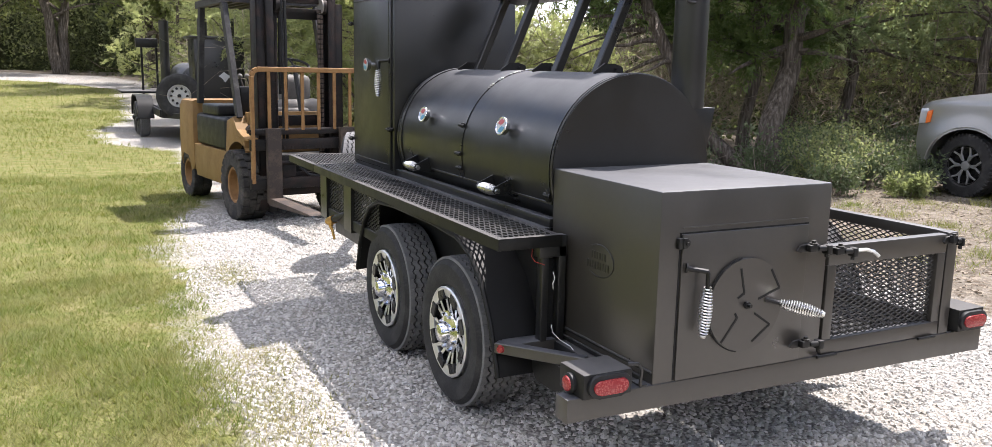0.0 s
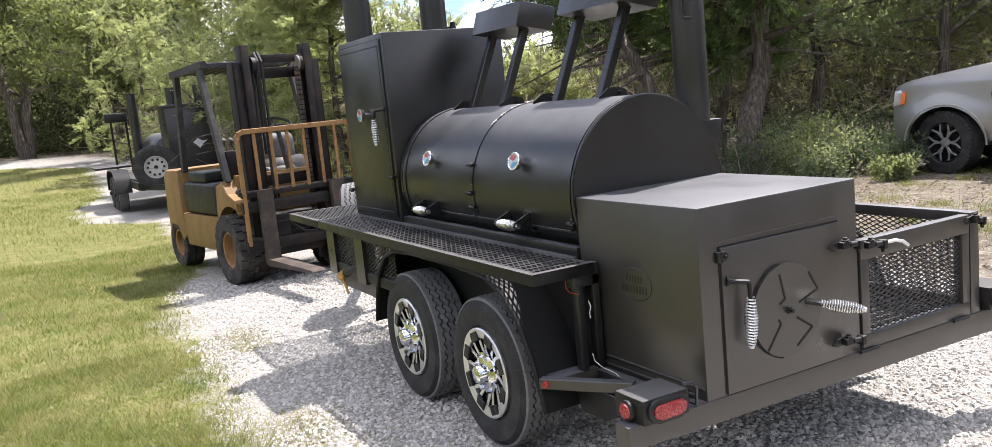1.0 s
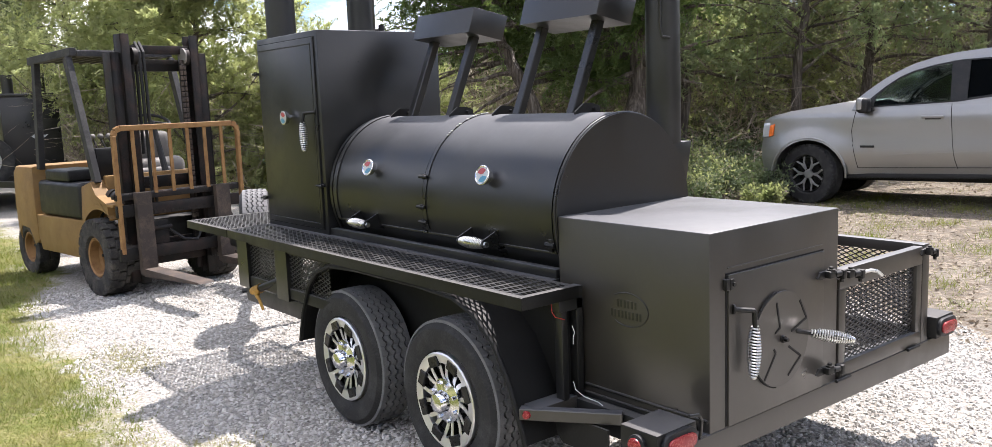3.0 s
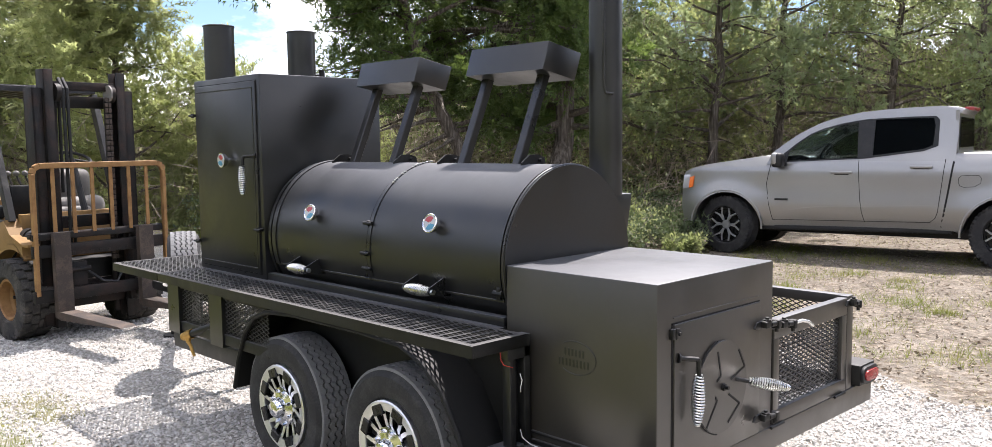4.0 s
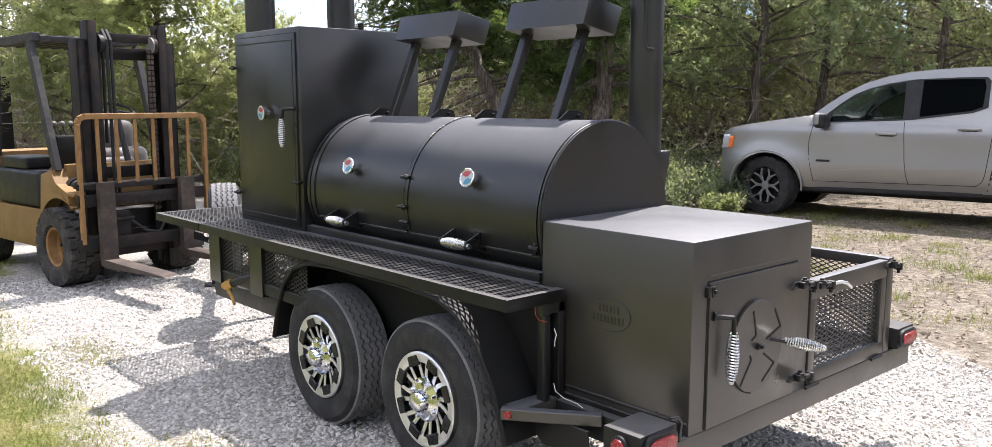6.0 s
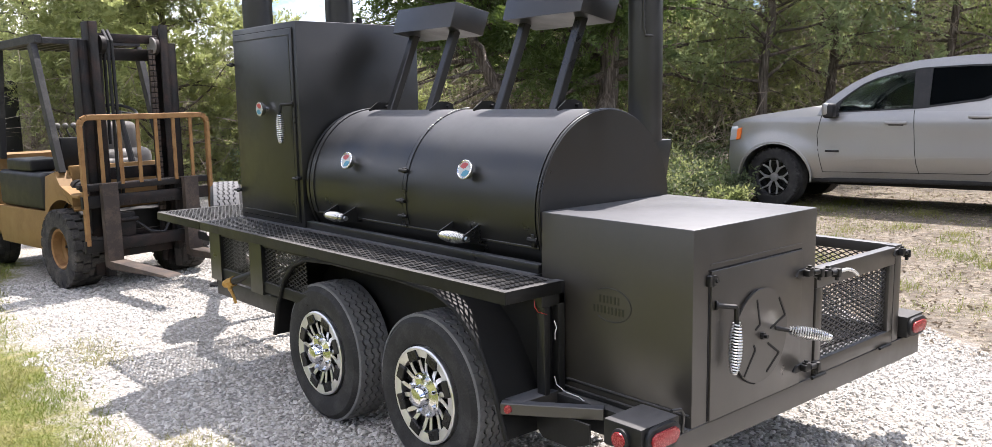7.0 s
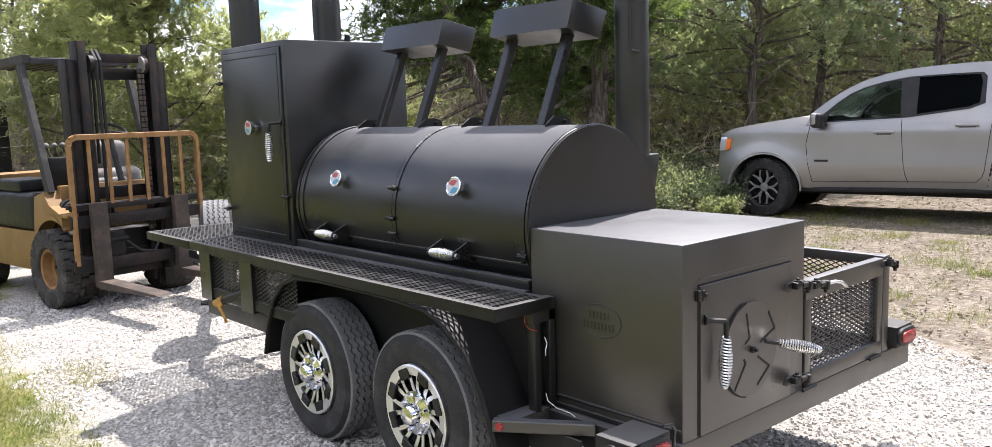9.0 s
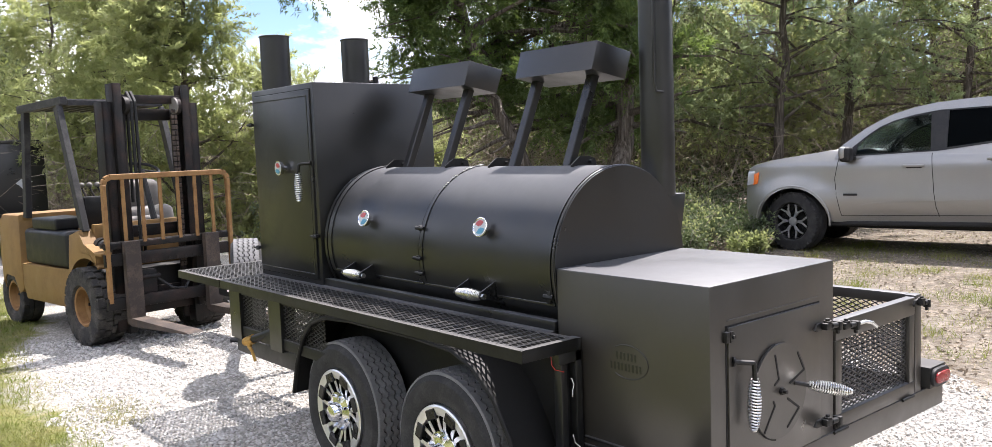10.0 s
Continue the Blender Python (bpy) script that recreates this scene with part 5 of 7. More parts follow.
for dx in (0.0, 0.035):
    tube(bm, [(-0.20 + dx, -0.36, 0.75), (-0.20 + dx, -0.365, 1.6), (-0.20 + dx, -0.36, 2.05), (-0.20 + dx, -0.30, 2.13), (-0.20 + dx, -0.22, 2.04), (-0.20 + dx, -0.20, 1.2)], 0.014, 8)
part("hydraulic_hose", bm, BLACK_PLASTIC, fork)
# carriage, backrest and forks
bm = bmesh.new()
for z in (0.34, 0.70, 0.84):
    box(bm, (-0.56, -0.47, z), (0.56, -0.43, z + (0.10 if z < 0.8 else 0.05)), 0.005)
for x in (-0.30, 0.26):
    box(bm, (x, -0.43, 0.26), (x + 0.04, -0.36, 0.86), 0.004)
for k in range(11):
    box(bm, (-0.40 + k * 0.075, -0.472, 0.70), (-0.375 + k * 0.075, -0.43, 0.735), 0.003, 1)
box(bm, (-0.57, -0.45, 0.855), (0.57, -0.40, 0.895), 0.004)
box(bm, (-0.25, -0.44, 0.36), (-0.12, -0.40, 0.64), 0.004)
rod(bm, (-0.3, -0.45, 0.58), (-0.1, -0.45, 0.58), 0.018, 0.018, 10)
part("carriage", bm, MAST, fork, "dark greasy fork carriage")
bm = bmesh.new()
zt, zb = 1.43, 0.40
loop = [(-0.535, -0.46, zb), (-0.535, -0.47, zt - 0.06), (-0.52, -0.47, zt - 0.02), (-0.48, -0.47, zt), (0.53, -0.47, zt), (0.57, -0.47, zt - 0.02), (0.585, -0.47, zt - 0.06), (0.585, -0.46, zb)]
for p, q in zip(loop, loop[1:]):
    bar(bm, p, q, 0.045, 0.032, (0, 1, 0) if abs(p[2] - q[2]) < 0.05 else (1, 0, 0), 0.004)
part("load_backrest", bm, YELLOW_RUST, fork, "rusty yellow load backrest frame")
for k in range(6):
    x = -0.535 + 1.12 * (k + 1) / 7
    bm = bmesh.new()
    bar(bm, (x, -0.468, 0.88), (x, -0.468, zt), 0.030, 0.014, (0, 1, 0), 0.002)
    part("backrest_bar", bm, YELLOW_RUST, fork)
for x in (-0.42, 0.30):
    bm = bmesh.new()
    prism(bm, [(-0.475, 0.22), (-0.475, 0.90), (-0.535, 0.90), (-0.535, 0.265), (-1.40, 0.255), (-1.46, 0.243), (-1.40, 0.235), (-0.56, 0.20)], "x", x, x + 0.13, 0.004)
    part("fork_tine", bm, RUST, fork, "worn steel fork tine held low")
bm = bmesh.new()
tube(bm, [(-0.1, -0.42, 0.55), (0.0, -0.46, 0.46), (0.12, -0.47, 0.44), (0.2, -0.44, 0.55)], 0.012, 8)
part("loose_hose", bm, BLACK_PLASTIC, fork)


# ---- the pickup; local x runs from the front hub to the rear, local y away from its near side ----
truck = thing("pickup_truck", "silver crew-cab pickup truck parked on dirt in front of brush", "pickup truck", (8.032, 4.425, 0.05), -79.0)
truck.matrix_basis = truck.matrix_basis @ Matrix.Diagonal((1.022, 1.0, 1.0, 1.0))
TW = 1.86


def arch(cx, r, a0=180, a1=0, n=14, z=0.385):
    return [(cx + r * math.cos(radians(a0 + (a1 - a0) * i / n)), z + r * math.sin(radians(a0 + (a1 - a0) * i / n))) for i in range(n + 1)]


def body_side(z):
    """How far the side lies in from the widest line at height z."""
    low_tuck = 0.050 * max(0, (0.70 - z) / 0.24) ** 1.5
    waist = 0.006 * math.sin(math.pi * min(max((z - 0.70) / 0.38, 0), 1)) ** 2
    shoulder = 0.050 * max(0, (z - 1.08) / 0.20) ** 1.8
    return low_tuck + waist + shoulder


HUB_F, HUB_R = -0.075, 3.13
low = [(-0.70, 0.33), (-0.58, 0.34)] + arch(HUB_F, 0.465) + [(0.44, 0.395), (2.55, 0.445)] + arch(HUB_R, 0.47) + [(3.75, 0.45), (4.35, 0.52), (4.35, 1.355), (2.60, 1.342), (2.55, 1.29), (1.62, 1.262), (0.62, 1.215), (0.50, 1.325), (0.33, 1.30), (0.0, 1.25), (-0.33, 1.20), (-0.56, 1.145), (-0.67, 1.09), (-0.705, 0.98), (-0.73, 0.60)]
bm = bmesh.new()
prism(bm, low, "y", 0.0, TW, 0.02)
for z in (0.52, 0.58, 0.64, 0.69, 0.71, 0.76, 0.82, 0.88, 0.94, 1.0, 1.06, 1.11, 1.15, 1.19, 1.23):
    bmesh.ops.bisect_plane(bm, geom=bm.verts[:] + bm.edges[:] + bm.faces[:], plane_co=(0, 0, z), plane_no=(0, 0, 1))
for i in range(33):
    bmesh.ops.bisect_plane(bm, geom=bm.verts[:] + bm.edges[:] + bm.faces[:], plane_co=(-0.70 + 0.155 * i, 0, 0), plane_no=(1, 0, 0))


def flare(x, z):
    """The swelling of the wings round the wheels."""
    d = min(math.hypot(x - c, z - 0.385) for c in (HUB_F, HUB_R))
    return 0.035 * max(0.0, 1 - max(0.0, d - 0.50) / 0.20) ** 1.5


for v in bm.verts:
    nose = max(0.0, -v.co.x - 0.30)
    k = body_side(v.co.z) - flare(v.co.x, v.co.z) + 0.40 * nose * nose + (0.07 * max(0, v.co.z - 1.15) / 0.18 if v.co.x < 0.75 else 0)
    v.co.y = k + v.co.y * (TW - 2 * k) / TW
part("body", bm, SILVER, truck, "silver painted truck body")


def cabin_y(z):
    return 0.026 + max(0.0, z - 1.22) * 0.27


def side_ring(name, outer, inner, lift, depth, mat, parent, label=""):
    """A frame between two outlines on each flank of the cab, following its slope, with depth inwards."""
    for far in (False, True):
        bm = bmesh.new()
        n = len(outer)
        rows = []
        for k in range(n):
            row = []
            for (x, z), d in ((outer[k], 0.0), (inner[k], 0.0), (inner[k], depth), (outer[k], depth)):
                y = cabin_y(z) - lift + d
                row.append(bm.verts.new((x, TW - y if far else y, z)))
            rows.append(row)
        for k in range(n):
            p, q = rows[k], rows[(k + 1) % n]
            for i in range(4):
                bm.faces.new((p[i], p[(i + 1) % 4], q[(i + 1) % 4], q[i]))
        part(name, bm, mat, parent, label)


trim_out = [(0.60, 1.225), (0.62, 1.30), (0.70, 1.385), (0.83, 1.495), (0.97, 1.592), (1.11, 1.652), (1.33, 1.712), (1.55, 1.75), (2.10, 1.775), (2.36, 1.775), (2.40, 1.73), (2.40, 1.44), (2.25, 1.37), (1.62, 1.275)]
bm = bmesh.new()
prism(bm, [(1.00, 1.69), (1.104, 1.735), (1.328, 1.803), (1.549, 1.845), (1.838, 1.871), (2.12, 1.886), (2.40, 1.893), (2.56, 1.885), (2.65, 1.85), (2.60, 1.80), (2.50, 1.83), (1.85, 1.825), (1.36, 1.76), (1.13, 1.69)], "y", 0.0, TW, 0.008)
for v in bm.verts:
    k = cabin_y(v.co.z) + 0.004
    v.co.y = k + v.co.y * (TW - 2 * k) / TW
cab = part("cab", bm, SILVER, truck, "silver cab with a rounded roof")
side_ring("cab_side", [(0.44, 1.20), (0.50, 1.345), (0.646, 1.463), (0.80, 1.576), (0.953, 1.663), (1.104, 1.732), (1.328, 1.80), (1.549, 1.842), (2.12, 1.882), (2.45, 1.882), (2.58, 1.85), (2.60, 1.55), (2.58, 1.20), (1.62, 1.20)], trim_out, 0.0, 0.05, SILVER, cab)
bm = bmesh.new()
prism(bm, [(2.60, 1.84), (2.60, 1.22), (2.56, 1.22), (2.56, 1.84)], "y", 0.16, TW - 0.16)
part("cab_back", bm, SILVER, cab)


def pane(name, pts, lift, mat, label="", clear=False):
    """A side pane on each flank of the cab, following its slope."""
    for far in (False, True):
        bm = bmesh.new()
        ring = []
        for x, z in pts:
            y = cabin_y(z) - lift
            ring.append(bm.verts.new((x, TW - y if far else y, z)))
        bm.faces.new(ring)
        bmesh.ops.solidify(bm, geom=bm.faces[:], thickness=0.004)
        ob = part(name, bm, mat, truck, label)
        ob.visible_shadow = not clear


front_in = [(0.69, 1.245), (0.715, 1.365), (0.83, 1.475), (0.97, 1.572), (1.106, 1.632), (1.32, 1.69), (1.515, 1.718), (1.53, 1.283)]
rear_in = [(1.70, 1.31), (1.705, 1.745), (2.10, 1.755), (2.335, 1.752), (2.358, 1.66), (2.345, 1.43), (2.24, 1.385)]
side_ring("window_trim", [(0.60, 1.225), (0.64, 1.33), (0.80, 1.47), (0.955, 1.583), (1.11, 1.652), (1.33, 1.712), (1.615, 1.757), (1.615, 1.272)], front_in, 0.006, 0.03, BLACK_PLASTIC, cab)
side_ring("window_trim", [(1.615, 1.272), (1.615, 1.757), (2.10, 1.775), (2.36, 1.775), (2.40, 1.73), (2.40, 1.42), (2.25, 1.36)], rear_in, 0.006, 0.03, BLACK_PLASTIC, cab)
pane("front_side_glass", front_in, -0.004, FRONT_GLASS, "clear greenish front door glass", True)
pane("rear_side_glass", rear_in, -0.004, GLASS, "dark tinted rear door glass")
bm = bmesh.new()
ring = [bm.verts.new(p) for p in ((0.505, 0.10, 1.335), (1.09, 0.17, 1.715), (1.09, TW - 0.17, 1.715), (0.505, TW - 0.10, 1.335))]
bm.faces.new(ring)
bmesh.ops.solidify(bm, geom=bm.faces[:], thickness=0.004)
part("windscreen", bm, FRONT_GLASS, truck, "clear windscreen").visible_shadow = False
# inside: dash, wheel, seats, mirror
bm = bmesh.new()
prism(bm, [(0.58, 1.20), (0.60, 1.30), (0.84, 1.325), (0.94, 1.29), (0.96, 1.20)], "y", 0.12, TW - 0.12, 0.01)
part("dashboard", bm, BLACK_PLASTIC, truck)
bm = bmesh.new()
tube(bm, [(1.03 + 0.07 * math.sin(t), 0.50 + 0.185 * math.cos(t), 1.30 + 0.165 * math.sin(t)) for t in [2 * math.pi * k / 32 for k in range(32)]], 0.016, 8, closed=True)
rod(bm, (1.03, 0.50, 1.30), (0.90, 0.50, 1.25), 0.05, 0.04, 12)
bar(bm, (1.03, 0.32, 1.30), (1.03, 0.68, 1.30), 0.03, 0.04)
part("steering_wheel", bm, BLACK_PLASTIC, truck)
for y0 in (0.28, 1.10):
    bm = bmesh.new()
    box(bm, (1.55, y0, 1.20), (1.67, y0 + 0.48, 1.52), 0.04, 3)
    box(bm, (1.58, y0 + 0.12, 1.52), (1.67, y0 + 0.36, 1.68), 0.03, 3)
    part("front_seat", bm, GUARD_GREY, truck)
bm = bmesh.new()
box(bm, (2.40, 0.2, 1.20), (2.52, TW - 0.2, 1.50), 0.04, 3)
part("rear_bench", bm, GUARD_GREY, truck)
bm = bmesh.new()
box(bm, (1.18, 0.81, 1.60), (1.21, 1.05, 1.67), 0.012, 3)
rod(bm, (1.19, 0.93, 1.66), (1.16, 0.93, 1.74), 0.008, 0.008, 8)
part("rear_view_mirror", bm, BLACK_PLASTIC, truck)
bm = bmesh.new()
ring = [bm.verts.new(p) for p in ((2.612, 0.20, 1.40), (2.606, 0.24, 1.76), (2.606, TW - 0.24, 1.76), (2.612, TW - 0.20, 1.40))]
bm.faces.new(ring)
bmesh.ops.solidify(bm, geom=bm.faces[:], thickness=0.004)
part("rear_glass", bm, GLASS, truck)
bm = bmesh.new()
box(bm, (2.60, 0.55, 1.845), (2.70, TW - 0.55, 1.885), 0.012)
part("brake_lamp", bm, RED, truck)


def seam(bm, pts, w=0.007):
    fine = [pts[0]]
    for (x0, z0), (x1, z1) in zip(pts, pts[1:]):
        n = max(1, int(math.hypot(x1 - x0, z1 - z0) / 0.06))
        fine += [(x0 + (x1 - x0) * i / n, z0 + (z1 - z0) * i / n) for i in range(1, n + 1)]
    for (x0, z0), (x1, z1) in zip(fine, fine[1:]):
        y0, y1 = body_side(z0) - flare(x0, z0) - 0.001, body_side(z1) - flare(x1, z1) - 0.001
        if z0 > 1.25:
            y0 = cabin_y(z0) - 0.003
        if z1 > 1.25:
            y1 = cabin_y(z1) - 0.003
        bar(bm, (x0, y0, z0), (x1, y1, z1), w, 0.006, (0, 1, 0), 0)


bm = bmesh.new()
seam(bm, [(0.525, 0.48), (0.47, 0.75), (0.45, 0.95), (0.50, 1.21)])
seam(bm, [(1.633, 0.49), (1.60, 0.60), (1.574, 0.79), (1.55, 1.19), (1.55, 1.25)])
seam(bm, [(2.34, 0.515), (2.40, 0.57), (2.424, 0.646), (2.487, 1.266)])
seam(bm, [(0.525, 0.48), (2.34, 0.515)], 0.006)
part("door_seam", bm, DARK, truck)
bm = bmesh.new()
seam(bm, [(2.464, 0.46), (2.52, 0.85), (2.572, 1.24)], 0.020)
part("bed_gap", bm, DARK, truck)
bm = bmesh.new()
seam(bm, [(0.74, 0.614), (0.88, 0.642), (1.05, 0.661), (2.40, 0.716)], 0.009)
part("door_crease", bm, SILVER, truck)
bm = bmesh.new()
seam(bm, [(2.64, 0.96), (2.625, 1.00), (2.63, 1.05), (2.66, 1.075), (2.83, 1.08), (2.855, 1.05), (2.85, 0.99), (2.79, 0.95), (2.68, 0.94), (2.64, 0.96)], 0.005)
part("fuel_door", bm, DARK, truck)
for x, z in ((1.36, 1.085), (2.24, 1.157)):
    bm = bmesh.new()
    box(bm, (x - 0.12, -0.030, z), (x + 0.12, -0.004, z + 0.035), 0.010, 3)
    for dx in (-0.09, 0.09):
        box(bm, (x + dx - 0.02, -0.02, z + 0.004), (x + dx + 0.02, 0.02, z + 0.03), 0.004)
    handle = part("door_handle", bm, SILVER, truck)
    bm = bmesh.new()
    box(bm, (x - 0.085, body_side(z) - 0.002, z - 0.014), (x + 0.085, body_side(z) + 0.03, z + 0.010), 0.003)
    part("handle_recess", bm, DARK, handle)
bm = bmesh.new()
box(bm, (0.556, -0.010, 0.735), (0.722, 0.004, 0.762), 0.003)
part("badge", bm, BLACK_PLASTIC, truck, "small dark nameplate bar")
bm = bmesh.new()
box(bm, (0.56, -0.20, 1.165), (0.69, -0.02, 1.345), 0.035, 3)
box(bm, (0.60, -0.03, 1.18), (0.70, 0.07, 1.23), 0.012)
part("side_mirror", bm, BLACK_PLASTIC, truck, "black and silver door mirror")
bm = bmesh.new()
box(bm, (0.550, -0.205, 1.195), (0.635, -0.03, 1.352), 0.03, 3)
part("mirror_cap", bm, SILVER, truck)
for s in (0, 1):
    bm = bmesh.new()
    prism(bm, [(-0.70, 0.86), (-0.675, 1.05), (-0.52, 1.075), (-0.56, 0.88)], "y", 0.035 if not s else TW - 0.14, 0.14 if not s else TW - 0.035, 0.01)
    part("headlamp", bm, CLEAR_LAMP, truck)
    bm = bmesh.new()
    prism(bm, [(-0.60, 0.87), (-0.585, 1.02), (-0.52, 1.04), (-0.545, 0.89)], "y", 0.006 if not s else TW - 0.10, 0.10 if not s else TW - 0.006, 0.006)
    part("indicator", bm, AMBER, truck, "amber front indicator")
bm = bmesh.new()
box(bm, (-0.755, 0.35, 0.55), (-0.68, TW - 0.35, 0.98), 0.02)
box(bm, (-0.68, 0.14, 0.25), (-0.46, TW - 0.14, 0.38), 0.02)
part("grille", bm, BLACK_PLASTIC, truck)
bm = bmesh.new()
prism(bm, [(0.36, 0.345), (2.58, 0.385), (2.58, 0.450), (0.36, 0.405)], "y", 0.06, 0.16, 0.01)
box(bm, (0.2, 0.3, 0.30), (4.2, TW - 0.3, 0.44), 0.02)
rod(bm, (HUB_F, 0.2, 0.385), (HUB_F, TW - 0.2, 0.385), 0.06, 0.06, 10)
rod(bm, (HUB_R, 0.2, 0.385), (HUB_R, TW - 0.2, 0.385), 0.07, 0.07, 10)
part("underbody", bm, BLACK_PLASTIC, truck)
for cx_ in (HUB_F, HUB_R):
    for near in (True, False):
        bm = bmesh.new()
        tube(bm, [(p[0], -0.022 if near else TW + 0.022, p[1]) for p in arch(cx_, 0.472, 184, -4, 22)], 0.014, 8)
        part("wheel_arch", bm, SILVER, truck)
        bm = bmesh.new()
        prism(bm, arch(cx_, 0.455, 180, 0, 14), "y", 0.28 if near else TW - 0.32, 0.32 if near else TW - 0.28)
        part("arch_liner", bm, DARK, truck)


def car_wheel(x, y, out, steer=0.0):
    hub = new("wheel")
    hub.parent = truck
    hub.location = (x, y, 0.385)
    hub.rotation_euler = (0, 0, radians(steer) + (0 if out < 0 else math.pi))
    r, rim, h = 0.385, 0.242, 0.122
    bm = bmesh.new()
    lathe(bm, [(rim, -h * 0.8), (rim + 0.015, -h * 0.97), (r - 0.08, -h), (r - 0.02, -h * 0.93), (r, -h * 0.78), (r, -h * 0.3), (r - 0.01, -h * 0.28), (r - 0.01, -h * 0.22), (r, -h * 0.2), (r, h * 0.78), (r - 0.02, h * 0.93), (r - 0.08, h), (rim, h * 0.8)], (0, 0, 0), "y", 56, closed=True)
    part("tyre", bm, RUBBER, hub, "black all-terrain tyre")
    bm = bmesh.new()
    for k in range(44):
        t = 2 * math.pi * k / 44
        m = Matrix.Rotation(t, 4, "Y")
        box(bm, (-0.014, -h * 0.98, r - 0.03), (0.014, -h * 0.55, r + 0.004), 0.004, 1, m)
    tagged(part("tread", bm, RUBBER, hub), kind="stuff")
    bm = bmesh.new()
    lathe(bm, [(rim + 0.003, -h * 0.80), (rim - 0.006, -h * 0.86), (rim - 0.016, -h * 0.78), (rim - 0.03, -h * 0.3), (0.0, -h * 0.25), (0.0, -h * 0.1), (rim, h * 0.5)], (0, 0, 0), "y", 48, False, False)
    part("rim", bm, GLOSS_BLACK, hub, "dark alloy rim")
    bm = bmesh.new()
    for k in range(6):
        a = 2 * math.pi * k / 6
        for s in (-1, 1):
            mid = a + s * 0.10
            tip = a + s * 0.30
            p0 = (0.065 * math.cos(a), -h * 0.70, 0.065 * math.sin(a))
            p1 = (0.15 * math.cos(mid), -h * 0.74, 0.15 * math.sin(mid))
            p2 = ((rim - 0.012) * math.cos(tip), -h * 0.78, (rim - 0.012) * math.sin(tip))
            bar(bm, p0, p1, 0.026, 0.02, (0, 1, 0), 0.003)
            bar(bm, p1, p2, 0.021, 0.02, (0, 1, 0), 0.003)
    lathe(bm, [(0.060, -h * 0.55), (0.058, -h * 0.72), (0.032, -h * 0.76), (0.0, -h * 0.76)], (0, 0, 0), "y", 24)
    part("spokes", bm, SPOKE_GREY, hub, "grey forked spokes")


for x, steer in ((HUB_F, -17.0), (HUB_R, 0.0)):
    car_wheel(x, 0.150, -1, steer)
    car_wheel(x, TW - 0.150, 1, steer)


# ---- a second smoker trailer farther along the drive ----
t2 = thing("smoker_trailer", "dark steel smoker trailer with a white-rimmed spare wheel", "smoker trailer", (0.0, 0.0, 0.0))
bm = bmesh.new()
for x in (-0.02, 1.55):
    box(bm, (x - 0.03, 14.9, 0.46), (x + 0.05, 19.6, 0.60), 0.01)
for y in (14.92, 16.2, 17.6, 19.58):
    box(bm, (-0.02, y - 0.04, 0.47), (1.55, y + 0.04, 0.59), 0.008)
box(bm, (0.0, 15.0, 0.44), (1.55, 15.25, 0.62), 0.01)
bar(bm, (0.1, 14.9, 0.50), (0.75, 13.6, 0.48), 0.06, 0.1)
bar(bm, (1.45, 14.9, 0.50), (0.8, 13.6, 0.48), 0.06, 0.1)
part("frame", bm, BLACK_DULL, t2, "dark trailer frame")
bm = bmesh.new()
box(bm, (0.0, 14.95, 0.60), (1.53, 19.5, 0.625), 0.004)
part("deck", bm, BLACK_DULL, t2)
for y in (16.55, 17.35):
    wheel(t2, -0.20, y, 0.329, -1, plain=True)
    wheel(t2, 1.75, y, 0.329, 1, plain=True)
bm = bmesh.new()
pts = [(16.10, 0.38), (16.16, 0.60), (16.30, 0.74), (16.5, 0.80), (17.4, 0.80), (17.6, 0.74), (17.74, 0.60), (17.8, 0.38)]
prism(bm, pts + [(p[0] + (0.01 if p[0] < 17 else -0.01), p[1] - 0.012) for p in pts[::-1]], "x", -0.33, -0.03)
part("fender", bm, BLACK_CLEAN, t2)
bm = bmesh.new()
box(bm, (0.68, 15.5, 0.63), (1.62, 16.35, 1.97), 0.01)
box(bm, (0.60, 15.46, 1.93), (1.66, 16.39, 1.98), 0.006)
part("warming_cabinet", bm, BLACK, t2, "dark steel warming cabinet")
bm = bmesh.new()
shp = [(1.12, 15.48, 1.22), (1.22, 15.48, 1.30), (1.30, 15.48, 1.24), (1.40, 15.48, 1.25), (1.30, 15.48, 1.18), (1.24, 15.48, 1.10), (1.18, 15.48, 1.18)]
prism(bm, [(p[0], p[2]) for p in shp], "y", 15.476, 15.492)
part("cutout_emblem", bm, DIAL_WHITE, t2, "small bright metal cut-out emblem", False)
for x, y, z1 in ((0.90, 15.9, 2.32), (1.42, 15.9, 2.34)):
    bm = bmesh.new()
    rod(bm, (x, y, 1.96), (x, y, z1), 0.095, 0.095, 24)
    part("cabinet_flue", bm, BLACK, t2)
bm = bmesh.new()
lathe(bm, [(0.0, 0.0), (0.20, 0.02), (0.33, 0.10), (0.38, 0.22), (0.38, 1.9), (0.30, 2.1), (0.0, 2.12)], (0.85, 16.3, 1.08), "y", 36)
part("cooking_drum", bm, BLACK, t2)
bm = bmesh.new()
box(bm, (0.55, 16.5, 0.62), (1.15, 18.2, 0.80), 0.01)
part("drum_cradle", bm, BLACK_DULL, t2)
bm = bmesh.new()
rod(bm, (0.42, 18.1, 0.95), (0.42, 18.1, 2.35), 0.10, 0.10, 20)
part("flue_pipe", bm, BLACK, t2)
for x in (0.02, 0.33):
    bm = bmesh.new()
    bar(bm, (x, 18.9, 0.6), (x, 18.9, 1.95), 0.045, 0.045, (0, 1, 0))
    part("counterweight_post", bm, BLACK_DULL, t2)
bm = bmesh.new()
